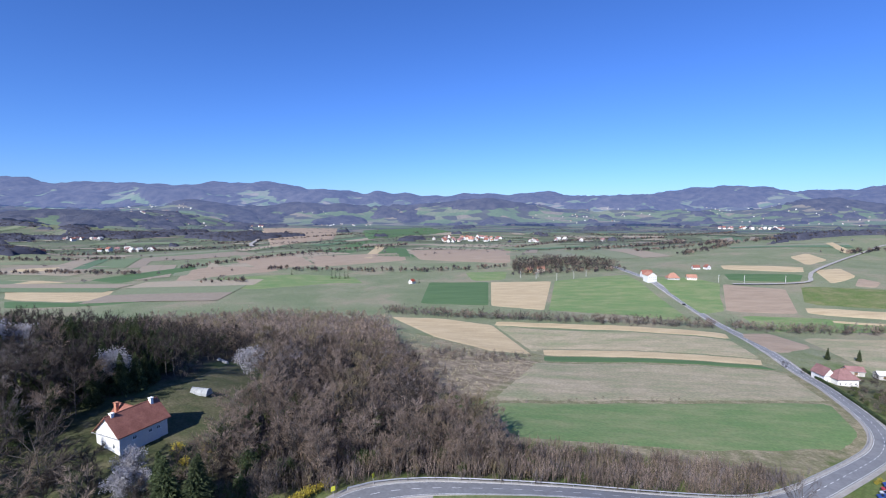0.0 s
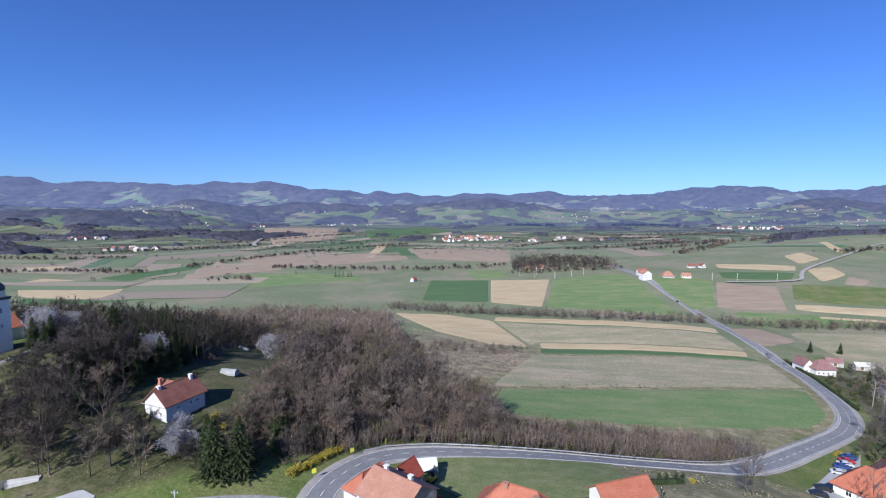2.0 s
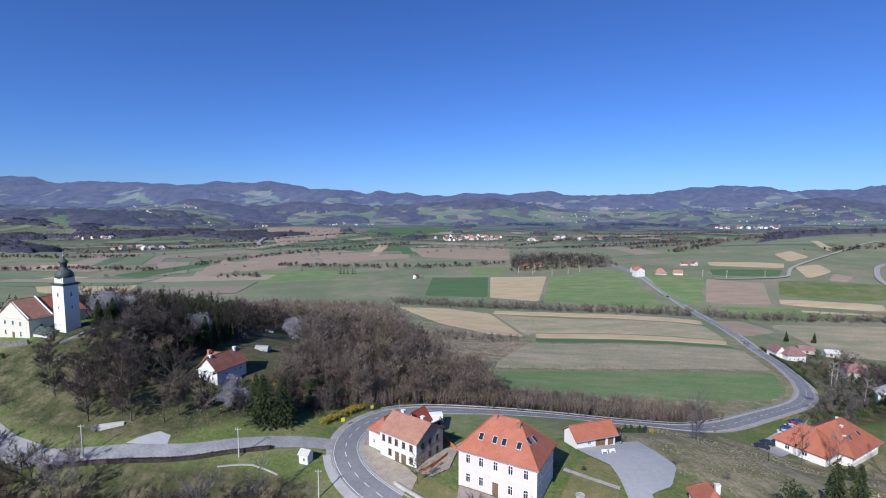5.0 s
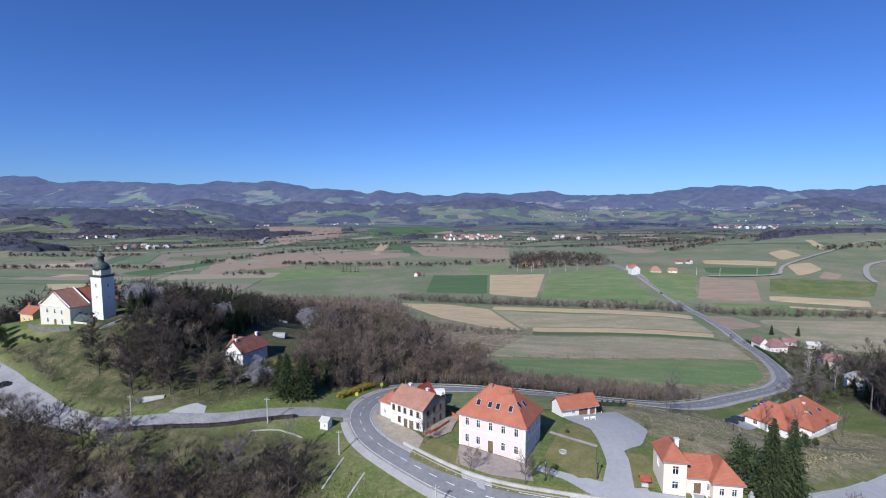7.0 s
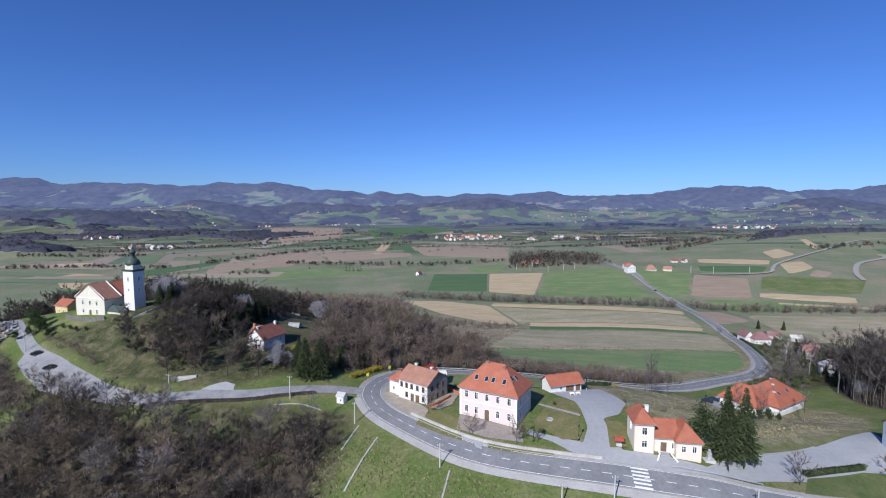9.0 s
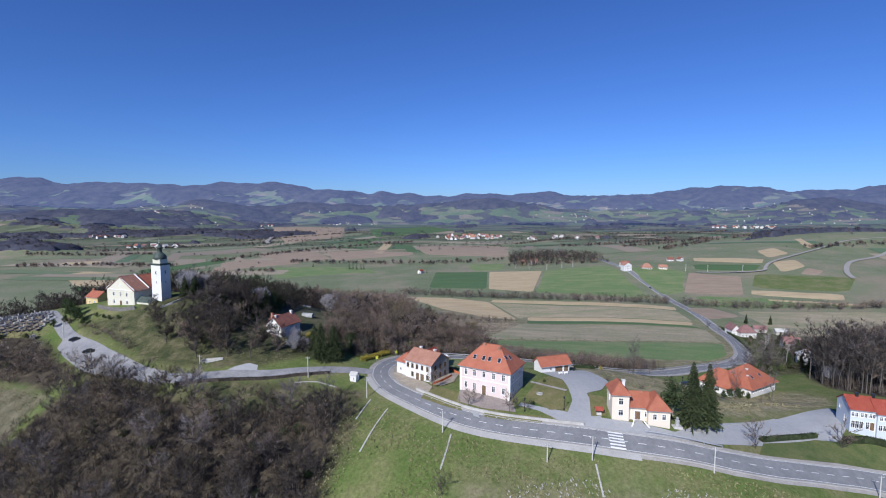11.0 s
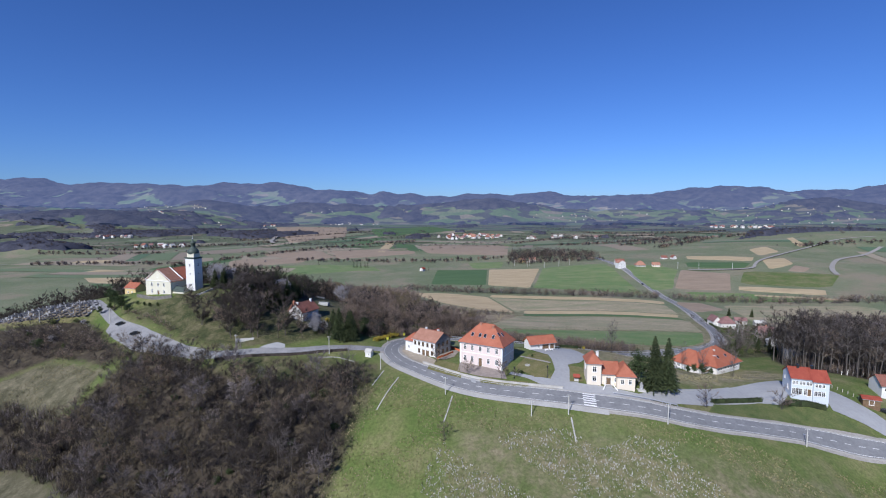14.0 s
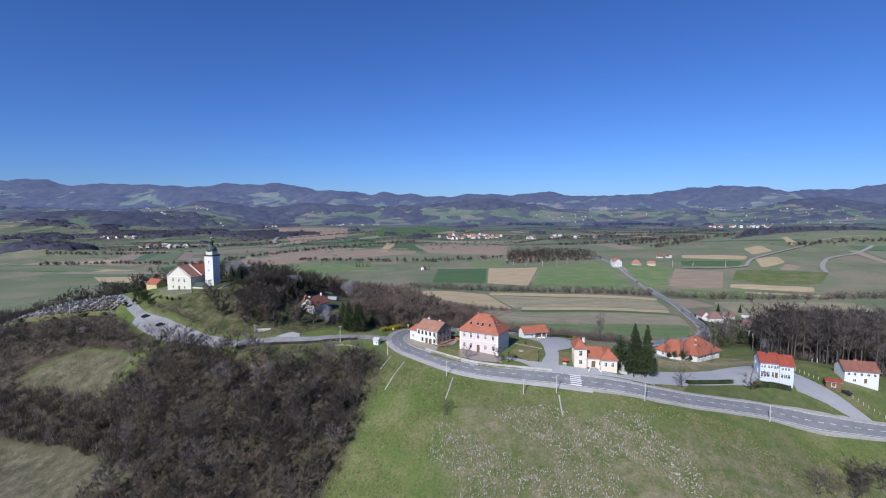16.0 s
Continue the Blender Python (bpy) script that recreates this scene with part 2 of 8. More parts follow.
M = {
    "ground": ground_mat(),
    "meadow": mat("meadow", (0.10, 0.145, 0.038), (0.19, 0.185, 0.085), 14, (0.135, 0.16, 0.055), fine=0.22, bump=0.12),
    "lawn": mat("lawn", (0.135, 0.140, 0.050), (0.205, 0.180, 0.085), 3, (0.165, 0.155, 0.062), fine=0.2, bump=0.05),
    "verge": mat("verge", (0.075, 0.108, 0.032), (0.135, 0.145, 0.055), 4, fine=0.22, bump=0.1),
    "dry_grass": mat("dry_grass", (0.25, 0.215, 0.125), (0.17, 0.165, 0.075), 8, fine=0.25, bump=0.15),
    "crop": mat("crop", (0.125, 0.200, 0.070), (0.215, 0.240, 0.112), 11, (0.158, 0.214, 0.085), fine=0.14, streak=(-6, 2.5)),
    "winter_crop": mat("winter_crop", (0.066, 0.122, 0.046), (0.092, 0.152, 0.062), 8, fine=0.1, streak=(70, 7)),
    "stubble": mat("stubble", (0.39, 0.305, 0.18), (0.49, 0.39, 0.24), 7, fine=0.12, streak=(-8, 4)),
    "ploughed": mat("ploughed", (0.27, 0.205, 0.145), (0.34, 0.265, 0.19), 7, fine=0.14, streak=(60, 4)),
    "fallow": mat("fallow", (0.375, 0.315, 0.215), (0.240, 0.245, 0.138), 12, (0.305, 0.270, 0.172), fine=0.2, streak=(-8, 2.5)),
    "scrub": mat("scrub", (0.165, 0.14, 0.10), (0.23, 0.19, 0.135), 9, fine=0.22, bump=0.15),
    "cobble": mat("cobble", (0.25, 0.21, 0.185), (0.32, 0.275, 0.245), 1.2, fine=0.2),
    # Rough olive grass, with lens falloff darkened into its colour.
    "slope_grass": mat("slope_grass", (0.062, 0.074, 0.030), (0.125, 0.112, 0.062), 6, (0.088, 0.088, 0.042), fine=0.25, bump=0.15),
    "bank": mat("bank", (0.32, 0.275, 0.175), (0.20, 0.19, 0.095), 5, fine=0.25, bump=0.15),
    "asphalt": mat("asphalt", (0.185, 0.188, 0.195), (0.235, 0.237, 0.242), 7, fine=0.12, rough=0.85),
    "paving": mat("paving", (0.335, 0.340, 0.345), (0.375, 0.378, 0.380), 9, fine=0.07),
    "gravel": mat("gravel", (0.30, 0.28, 0.255), (0.37, 0.35, 0.32), 5, fine=0.15),
    "kerb": mat("kerb", (0.36, 0.35, 0.33), (0.43, 0.42, 0.40), 4, fine=0.1),
    "dirt": mat("dirt", (0.31, 0.265, 0.205), (0.42, 0.36, 0.285), 2.5, (0.36, 0.31, 0.24), fine=0.2, bump=0.08),
    "machine_yellow": mat("machine_yellow", (0.55, 0.33, 0.03), (0.62, 0.38, 0.05), 1.0, rough=0.5, fine=0.12),
    "sign_yellow": mat("sign_yellow", (0.62, 0.62, 0.05), (0.68, 0.68, 0.08), 1.0, rough=0.5, fine=0.05),
    "spring_grass": mat("spring_grass", (0.135, 0.175, 0.058), (0.215, 0.220, 0.105), 4, (0.170, 0.195, 0.078), fine=0.25, bump=0.08),
    "site_orange": mat("site_orange", (0.52, 0.13, 0.05), (0.60, 0.17, 0.07), 1.5, fine=0.15),
    "haze_cover": mat("haze_cover", (0.24, 0.25, 0.25), (0.34, 0.35, 0.35), 1.5, rough=0.5, fine=0.12),
    "line": mat("line", (0.66, 0.66, 0.66), (0.75, 0.75, 0.74), 2, fine=0.1),
    "concrete": mat("concrete", (0.46, 0.45, 0.42), (0.56, 0.55, 0.52), 2, fine=0.1),
    "steel": mat("steel", (0.42, 0.43, 0.45), (0.52, 0.53, 0.55), 3, rough=0.5, metal=0.6, fine=0.05),
    "white_wall": mat("white_wall", (0.64, 0.63, 0.61), (0.70, 0.69, 0.67), 4, fine=0.04),
    "pink_wall": mat("pink_wall", (0.635, 0.535, 0.50), (0.67, 0.57, 0.535), 5, fine=0.03),
    "cream_wall": mat("cream_wall", (0.69, 0.61, 0.50), (0.72, 0.64, 0.53), 5, fine=0.03),
    "yellow_wall": mat("yellow_wall", (0.58, 0.44, 0.20), (0.63, 0.49, 0.25), 4, fine=0.06),
    "church_wall": mat("church_wall", (0.60, 0.575, 0.46), (0.64, 0.61, 0.50), 5, fine=0.03),
    "blue_wall": mat("blue_wall", (0.54, 0.59, 0.65), (0.58, 0.63, 0.68), 4, fine=0.03),
    "old_wall": mat("old_wall", (0.36, 0.35, 0.32), (0.50, 0.48, 0.45), 3, fine=0.1),
    "bare_wall": mat("bare_wall", (0.20, 0.195, 0.185), (0.33, 0.32, 0.30), 2.0, fine=0.2, bump=0.03),
    "trim": mat("trim", (0.78, 0.77, 0.75), (0.82, 0.81, 0.79), 2, fine=0.03),
    "tile_orange": tile_mat("tile_orange", (0.335, 0.110, 0.064), (0.395, 0.142, 0.086), 0.09),
    "tile_worn": tile_mat("tile_worn", (0.33, 0.165, 0.112), (0.41, 0.215, 0.152), 0.12),
    "tile_red": tile_mat("tile_red", (0.27, 0.055, 0.036), (0.34, 0.082, 0.05), 0.16),
    "tile_dark": tile_mat("tile_dark", (0.20, 0.082, 0.06), (0.275, 0.12, 0.088), 0.18),
    "tile_pink": tile_mat("tile_pink", (0.21, 0.115, 0.11), (0.28, 0.16, 0.15), 0.12),
    "copper": mat("copper", (0.045, 0.06, 0.052), (0.085, 0.11, 0.095), 1.5, rough=0.6, fine=0.15),
    "glass": mat("glass", (0.02, 0.024, 0.03), (0.03, 0.034, 0.04), 3, rough=0.08, fine=0.02, spec=0.6),
    "wood": mat("wood", (0.13, 0.085, 0.05), (0.19, 0.125, 0.075), 0.8, fine=0.15),
    "pale_wood": mat("pale_wood", (0.42, 0.38, 0.32), (0.5, 0.46, 0.40), 0.8, fine=0.15),
    "brick": mat("brick", (0.38, 0.17, 0.11), (0.46, 0.22, 0.14), 0.8, fine=0.15),
    "bark": mat("bark", (0.075, 0.064, 0.056), (0.125, 0.108, 0.094), 0.8, fine=0.2),
    "pale_bark": mat("pale_bark", (0.085, 0.075, 0.068), (0.150, 0.134, 0.122), 1.2, fine=0.2),
    "birch": mat("birch", (0.42, 0.40, 0.37), (0.56, 0.54, 0.50), 1.5, fine=0.25),
    # twig darkened: shade among the branches and lens falloff put into its colour
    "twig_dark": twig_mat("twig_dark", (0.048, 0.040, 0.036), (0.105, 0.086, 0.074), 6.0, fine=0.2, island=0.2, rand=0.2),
    "twig": twig_mat("twig", (0.180, 0.138, 0.108), (0.410, 0.318, 0.246), 8.0, (0.285, 0.220, 0.170), thin=0.5, fine=0.2, island=0.2, rand=0.2),
    "twig_grey": twig_mat("twig_grey", (0.170, 0.146, 0.138), (0.360, 0.308, 0.288), 7.0, (0.250, 0.214, 0.200), thin=0.5, fine=0.2, island=0.2, rand=0.2),
    "blossom": twig_mat("blossom", (0.36, 0.345, 0.355), (0.50, 0.48, 0.485), 1.5, fine=0.12, island=0.25),
    "conifer": twig_mat("conifer", (0.034, 0.050, 0.022), (0.074, 0.092, 0.038), 2.0, thin=0.25, fine=0.2, island=0.3, rand=0.2),
    "evergreen": twig_mat("evergreen", (0.045, 0.068, 0.028), (0.085, 0.115, 0.05), 2.0, fine=0.2, island=0.3, rand=0.15),
    "forsythia": twig_mat("forsythia", (0.42, 0.33, 0.04), (0.50, 0.42, 0.08), 1.0, fine=0.2, island=0.25),
    "brush": twig_mat("brush", (0.235, 0.182, 0.146), (0.450, 0.352, 0.284), 8.0, (0.335, 0.262, 0.210), thin=0.5, fine=0.2, island=0.22, rand=0.2),
    "green_twig": twig_mat("green_twig", (0.075, 0.100, 0.038), (0.150, 0.170, 0.068), 3.0, thin=0.3, fine=0.2, island=0.3, rand=0.2),
    # Haze is put into these base colours: far_wood leans violet, haze_wood blue.
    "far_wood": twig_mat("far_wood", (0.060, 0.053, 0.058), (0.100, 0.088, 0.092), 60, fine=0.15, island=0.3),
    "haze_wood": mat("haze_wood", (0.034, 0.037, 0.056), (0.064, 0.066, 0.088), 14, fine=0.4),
    "old_asphalt": mat("old_asphalt", (0.215, 0.215, 0.222), (0.285, 0.283, 0.285), 5, fine=0.18),
    "twig_olive": twig_mat("twig_olive", (0.180, 0.150, 0.092), (0.340, 0.280, 0.172), 8.0, thin=0.5, fine=0.2, island=0.2, rand=0.2),
    "far_field": None,
    "car_dark": mat("car_dark", (0.02, 0.022, 0.026), (0.025, 0.027, 0.03), 3, rough=0.25, fine=0.02, spec=0.6),
    "car_blue": mat("car_blue", (0.03, 0.06, 0.20), (0.035, 0.07, 0.22), 3, rough=0.25, fine=0.02, spec=0.6),
    "car_red": mat("car_red", (0.35, 0.03, 0.03), (0.38, 0.04, 0.035), 3, rough=0.25, fine=0.02, spec=0.6),
    "car_silver": mat("car_silver", (0.5, 0.51, 0.53), (0.54, 0.55, 0.56), 3, rough=0.3, fine=0.02, spec=0.6),
    "rubber": mat("rubber", (0.02, 0.02, 0.02), (0.03, 0.03, 0.03), 1, fine=0.05),
    "granite_dark": mat("granite_dark", (0.06, 0.06, 0.065), (0.10, 0.10, 0.105), 1, rough=0.4, rand=0.4),
    "stone_wall": mat("stone_wall", (0.115, 0.110, 0.100), (0.200, 0.190, 0.172), 1.2, fine=0.25),
    "granite_pale": mat("granite_pale", (0.26, 0.26, 0.26), (0.40, 0.40, 0.395), 1, rough=0.5, rand=0.25),
}



def many_mat(name, colours, rough=0.95):
    """A colour of its own for each loose piece, from a few, with streaks."""
    m = mat(name, colours[0], colours[1], 40, fine=0.08, rough=rough)
    n, link = m.node_tree.nodes, m.node_tree.links.new
    r = n.new("ShaderNodeValToRGB")
    r.color_ramp.interpolation = "CONSTANT"
    e = r.color_ramp.elements
    e[0].color, e[1].color = (*colours[0], 1), (*colours[-1], 1)
    e[1].position = (len(colours) - 1) / len(colours)
    for i, c in enumerate(colours[1:-1]):
        r.color_ramp.elements.new((i + 1) / len(colours)).color = (*c, 1)
    geo = n.new("ShaderNodeNewGeometry")
    link(geo.outputs["Random Per Island"], r.inputs[0])
    link(r.outputs[0], n["Hue/Saturation/Value"].inputs["Color"])
    return m


def backdrop_mat(name, haze_glow, woods=False):
    """Hills so far off that they stand as a backdrop: parcels of meadow and tilled land, or leafless wood, with a blue
    glow painted in for haze.
    """
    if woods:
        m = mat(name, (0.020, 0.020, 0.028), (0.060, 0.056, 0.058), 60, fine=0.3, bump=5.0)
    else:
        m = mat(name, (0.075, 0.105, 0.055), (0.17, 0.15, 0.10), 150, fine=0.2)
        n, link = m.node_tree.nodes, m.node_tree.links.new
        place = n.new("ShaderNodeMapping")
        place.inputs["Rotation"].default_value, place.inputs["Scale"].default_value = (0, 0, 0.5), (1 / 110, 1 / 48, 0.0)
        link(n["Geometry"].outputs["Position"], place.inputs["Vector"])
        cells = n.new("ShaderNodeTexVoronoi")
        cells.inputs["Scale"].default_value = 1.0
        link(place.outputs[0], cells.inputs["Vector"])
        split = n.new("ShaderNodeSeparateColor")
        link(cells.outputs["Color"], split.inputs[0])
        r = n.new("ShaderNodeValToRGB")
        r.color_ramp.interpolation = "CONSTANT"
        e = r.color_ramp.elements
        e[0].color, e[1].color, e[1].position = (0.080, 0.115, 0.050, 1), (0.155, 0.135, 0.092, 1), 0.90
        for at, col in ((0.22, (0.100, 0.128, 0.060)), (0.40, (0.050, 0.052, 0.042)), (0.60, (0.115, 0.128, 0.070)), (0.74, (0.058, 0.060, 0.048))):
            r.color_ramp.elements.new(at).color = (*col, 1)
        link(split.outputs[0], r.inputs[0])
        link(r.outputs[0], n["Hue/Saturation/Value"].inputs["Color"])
    # Blue emission stands in for distance haze; the hills are no light source.
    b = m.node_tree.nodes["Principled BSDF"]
    b.inputs["Emission Color"].default_value, b.inputs["Emission Strength"].default_value = (0.20, 0.285, 0.60, 1), haze_glow
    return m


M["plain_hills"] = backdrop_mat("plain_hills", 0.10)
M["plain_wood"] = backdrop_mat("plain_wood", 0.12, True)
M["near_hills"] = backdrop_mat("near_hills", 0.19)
M["haze_hills"] = backdrop_mat("haze_hills", 0.34)
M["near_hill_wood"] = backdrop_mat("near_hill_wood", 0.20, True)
M["haze_hill_wood"] = backdrop_mat("haze_hill_wood", 0.31, True)
# Parcel colours are lightened and dulled to include the haze of distance.
M["far_field"] = many_mat("far_field", [(0.14, 0.185, 0.10), (0.28, 0.235, 0.175), (0.18, 0.205, 0.12), (0.32, 0.275, 0.20), (0.20, 0.21, 0.14), (0.10, 0.16, 0.09), (0.25, 0.21, 0.16), (0.185, 0.205, 0.125)])

# ---------------------------------------------------------------- the lie of the land: spot heights (x, y, z)
SPOTS_VILLAGE = [
    (17, 3, 0.3), (25, 0, 0.0), (9, 7, 0.5), (68, -10, -2.6), (50, -18, -3.6), (5, -14, -3.9), (44, -24, -4.8), (76, 42, -5.5), (34, 3, 0.4), (46, 22, 1.0), (-44, 18, 0.4), (-82, 16, -0.6), (-28, 18, -0.9), (-37, 14, -2.6), (3, 45, -3.7), (-15, 48, -2.5),
]
SPOTS_CHURCH = [
    (-122, 33, 0.8), (-155, 48, 2.2), (-164, 51, 3.5), (-190, 55, 5.0), (-235, 77, 0.7), (-127, 64, 16.5), (-156, 68, 13.8), (-119, 60, 16.5), (-140, 66, 16.0), (-66, 58, 5.0), (-66, 83, 6.0), (-79, 122, 2.0),
]
SPOTS_SLOPE = [
    (74, -25, -7.3), (121.4, -17.8, -16.6), (151.2, -10.5, -22.3), (143, -11.2, -20.5), (133.5, -11.3, -18.6), (123.4, -12.3, -16.4), (112.7, -14.3, -14.0), (102, -16.2, -11.8), (91.5, -18.5, -9.5), (81.7, -19.7, -7.5), (175, -9, -25.5), (205, -6, -28.5), (143, 3, -12.6), (114, 14, -10.0), (149, 64, -20.0), (-140, 14, -7.0), (-151, -15, -30.0), (6, -34, -11.0), (84, -39, -15.5), (45, -30, -9.5), (134, -26, -28.0), (-33, -45, -22.5), (-22, -17, -7.0), (176, 34, -14.0),
]
SPOTS_ROAD = [
    (3, 54, -4.2), (18, 57, -5.5), (33, 59, -7.0), (49, 61, -9.0), (61, 63, -11.0), (82, 66, -14.0), (98, 73, -16.5), (121, 89, -20.0), (141, 103, -23.0), (157, 116, -25.5), (169, 129, -27.0), (179, 146, -28.5), (190, 171, -31.0), (201, 203, -34.0), (213, 256, -36.5),
]
SPOTS_VALLEY = [
    (25, 150, -23.0), (167, 146, -27.0), (180, 140, -28.0), (160, 127, -25.5), (68, 265, -39.0), (200, 234, -36.0), (202, 311, -37.0), (270, 350, -44.0), (-56, 385, -43.0), (39, 432, -40.0), (48, 581, -41.0), (345, 505, -33.0), (330, 408, -40.0), (245, 537, -29.0), (481, 595, -22.0), (230, 213, -38.0), (195, 123, -27.0), (590, 797, -7.0), (123, 46, -18.4), (137, 51, -18.8), (113, 54, -18.2), (104, 29, -9.9), (117, 29, -11.0), (130, 33, -13.0),
]
SPOTS_RIM = [
    (-60, -120, -45.0), (100, -120, -45.0), (-200, -100, -48.0), (250, -60, -40.0), (300, 100, -35.0), (-300, 0, -35.0), (-300, 200, -40.0), (-200, 250, -40.0), (-100, 250, -30.0), (-350, 450, -46.0), (0, 700, -44.0), (300, 750, -32.0), (600, 700, -12.0), (500, 350, -36.0), (-500, 700, -50.0), (-120, 150, -2.0), (-20, 120, -14.0), (-60, 180, -14.0),
]

SPOTS = np.array(SPOTS_VILLAGE + SPOTS_CHURCH + SPOTS_SLOPE + SPOTS_ROAD + SPOTS_VALLEY + SPOTS_RIM, float)
SOFT = 12.0


def _cone(px, py):
    return np.sqrt((px[:, None] - SPOTS[None, :, 0]) ** 2 + (py[:, None] - SPOTS[None, :, 1]) ** 2 + SOFT**2)


def _solve_spots():
    n = len(SPOTS)
    k = np.zeros((n + 1, n + 1))
    k[:n, :n] = -_cone(SPOTS[:, 0], SPOTS[:, 1]) + 2.0 * np.eye(n)
    k[:n, n], k[n, :n] = 1, 1
    return np.linalg.solve(k, np.append(SPOTS[:, 2], 0))


WEIGHTS = _solve_spots()


def step(a, b, v):
    u = np.clip((v - a) / (b - a), 0, 1)
    return u * u * (3 - 2 * u)


LATTICE = np.random.default_rng(3).random((64, 64))


def vnoise(x, y, octaves=4):
    """Soft random relief of unit size, about -1 to 1."""
    out, amp, total = 0.0, 1.0, 0.0
    for k in range(octaves):
        fx, fy = np.floor(x), np.floor(y)
        u, v = x - fx, y - fy
        u, v = u * u * (3 - 2 * u), v * v * (3 - 2 * v)
        i, j = fx.astype(int) % 64, fy.astype(int) % 64
        i1, j1 = (i + 1) % 64, (j + 1) % 64
        out = out + amp * ((LATTICE[i, j] * (1 - u) + LATTICE[i1, j] * u) * (1 - v) + (LATTICE[i, j1] * (1 - u) + LATTICE[i1, j1] * u) * v - 0.5)
        total += amp * 0.5
        amp *= 0.5
        x, y = x * 2 + 17.3, y * 2 + 5.1
    return out / total


def rolls(x, y):
    """Gentle rolling hills, 1 high at most."""
    return 1.5 * vnoise(x / 420 + 9, y / 420 + 3, 3)


# how high the skyline stands, along x at the far rim
RIM_X = (-4700, -4300, -3850, -3300, -2800, -2400, -1800, -1350, -900, -750, -400, 100, 800, 1400, 1850, 2300, 2750, 3150, 3550, 3800, 4200, 4700)
RIM_Z = (315, 345, 268, 285, 250, 268, 280, 205, 172, 185, 148, 170, 185, 138, 185, 240, 185, 180, 212, 240, 210, 190)


# wooded hills and ridges that stand out of the valley and the far slopes: x, y, rise, half-widths
HILLS_NEAR = [(900, 900, 62, 450, 330), (-1040, 930, 24, 130, 75), (-2150, 2280, 48, 420, 260), (-1790, 2200, 34, 230, 150), (-1650, 2980, 70, 340, 200)]
HILLS_MID = [(-950, 3230, 92, 420, 190), (90, 3250, 112, 340, 220), (-330, 3320, 50, 260, 170), (1120, 3600, 92, 300, 200), (1480, 3650, 40, 260, 200), (2250, 3780, 60, 330, 200), (2700, 3300, 45, 600, 260)]
HILLS_FAR = [(-3300, 3650, 60, 700, 170), (-2350, 3700, 70, 420, 160), (-1250, 3850, 40, 420, 150), (600, 3950, 26, 420, 140), (3300, 3750, 40, 600, 180)]


def height(x, y):
    """The ground's height at places of the plan."""
    x, y = np.atleast_1d(np.asarray(x, float)), np.atleast_1d(np.asarray(y, float))
    near = -_cone(x, y) @ WEIGHTS[:-1] + WEIGHTS[-1]
    start = 2780 - 1180 * step(-800, -1900, x) - 300 * step(1600, 3000, x)
    rim = np.interp(x, RIM_X, RIM_Z) + 9 * np.sin(x / 97) + 6 * np.sin(x / 41 + 1)
    shape = 0.30 * step(start, 3500, y) + 0.70 * step(3350, 4350, y) ** 1.15
    far = -55 + (rim + 55) * shape
    far += rolls(x, y) * (4 + 30 * step(start - 100, start + 700, y)) * (1 - 0.7 * step(3950, 4350, y))
    for hx, hy, rise, wx, wy in HILLS_NEAR + HILLS_MID + HILLS_FAR:
        far += rise * np.exp(-(((x - hx) / wx) ** 2 + ((y - hy) / wy) ** 2))
    out = np.maximum(np.hypot(x, (y - 250)) - 520, 0)
    w = step(0, 500, out)
    return near * (1 - w) + far * w


def h(x, y):
    return float(height(x, y)[0])


# ---------------------------------------------------------------- helpers for meshes
def part(name, bm, material, parent=None, label="", smooth=False):
    me = bpy.data.meshes.new(name)
    bm.to_mesh(me)
    bm.free()
    me.materials.append(M[material])
    if smooth:
        me.polygons.foreach_set("use_smooth", [True] * len(me.polygons))
    ob = new(name, me)
    ob.parent = parent
    if label:
        ob["label"] = label
    return ob


def raw(name, verts, faces, material, smooth=False):
    me = bpy.data.meshes.new(name)
    me.from_pydata(verts, [], faces)
    me.materials.append(M[material])
    if smooth:
        me.polygons.foreach_set("use_smooth", [True] * len(me.polygons))
    return new(name, me)


def thing(name, label, category, m, group="", kind=""):
    ob = tagged(new(name), label, category, group, kind)
    ob.matrix_basis = m
    return ob


def block(bm, x0, x1, y0, y1, z0, z1, m=None):
    vs = [bm.verts.new(Vector(p) if m is None else m @ Vector(p)) for p in
          ((x0, y0, z0), (x1, y0, z0), (x1, y1, z0), (x0, y1, z0), (x0, y0, z1), (x1, y0, z1), (x1, y1, z1), (x0, y1, z1))]
    for f in ((3, 2, 1, 0), (4, 5, 6, 7), (0, 1, 5, 4), (1, 2, 6, 5), (2, 3, 7, 6), (3, 0, 4, 7)):
        bm.faces.new([vs[i] for i in f])
    return vs


def boxed(x0, x1, y0, y1, z0, z1, bevel=0.0):
    bm = bmesh.new()
    block(bm, x0, x1, y0, y1, z0, z1)
    if bevel:
        bmesh.ops.bevel(bm, geom=bm.edges[:], offset=bevel, segments=1, affect="EDGES")
    return bm


def tube(bm, a, b, r0, r1, sides=6):
    a, b = Vector(a), Vector(b)
    q = (b - a).to_track_quat("Z", "Y").to_matrix()
    rings = []
    for p, r in ((a, r0), (b, r1)):
        rings.append([bm.verts.new(p + q @ Vector((r * math.cos(2 * math.pi * i / sides), r * math.sin(2 * math.pi * i / sides), 0))) for i in range(sides)])
    for i in range(sides):
        j = (i + 1) % sides
        bm.faces.new((rings[0][i], rings[0][j], rings[1][j], rings[1][i]))
    bm.faces.new(rings[1])
    bm.faces.new(rings[0][::-1])


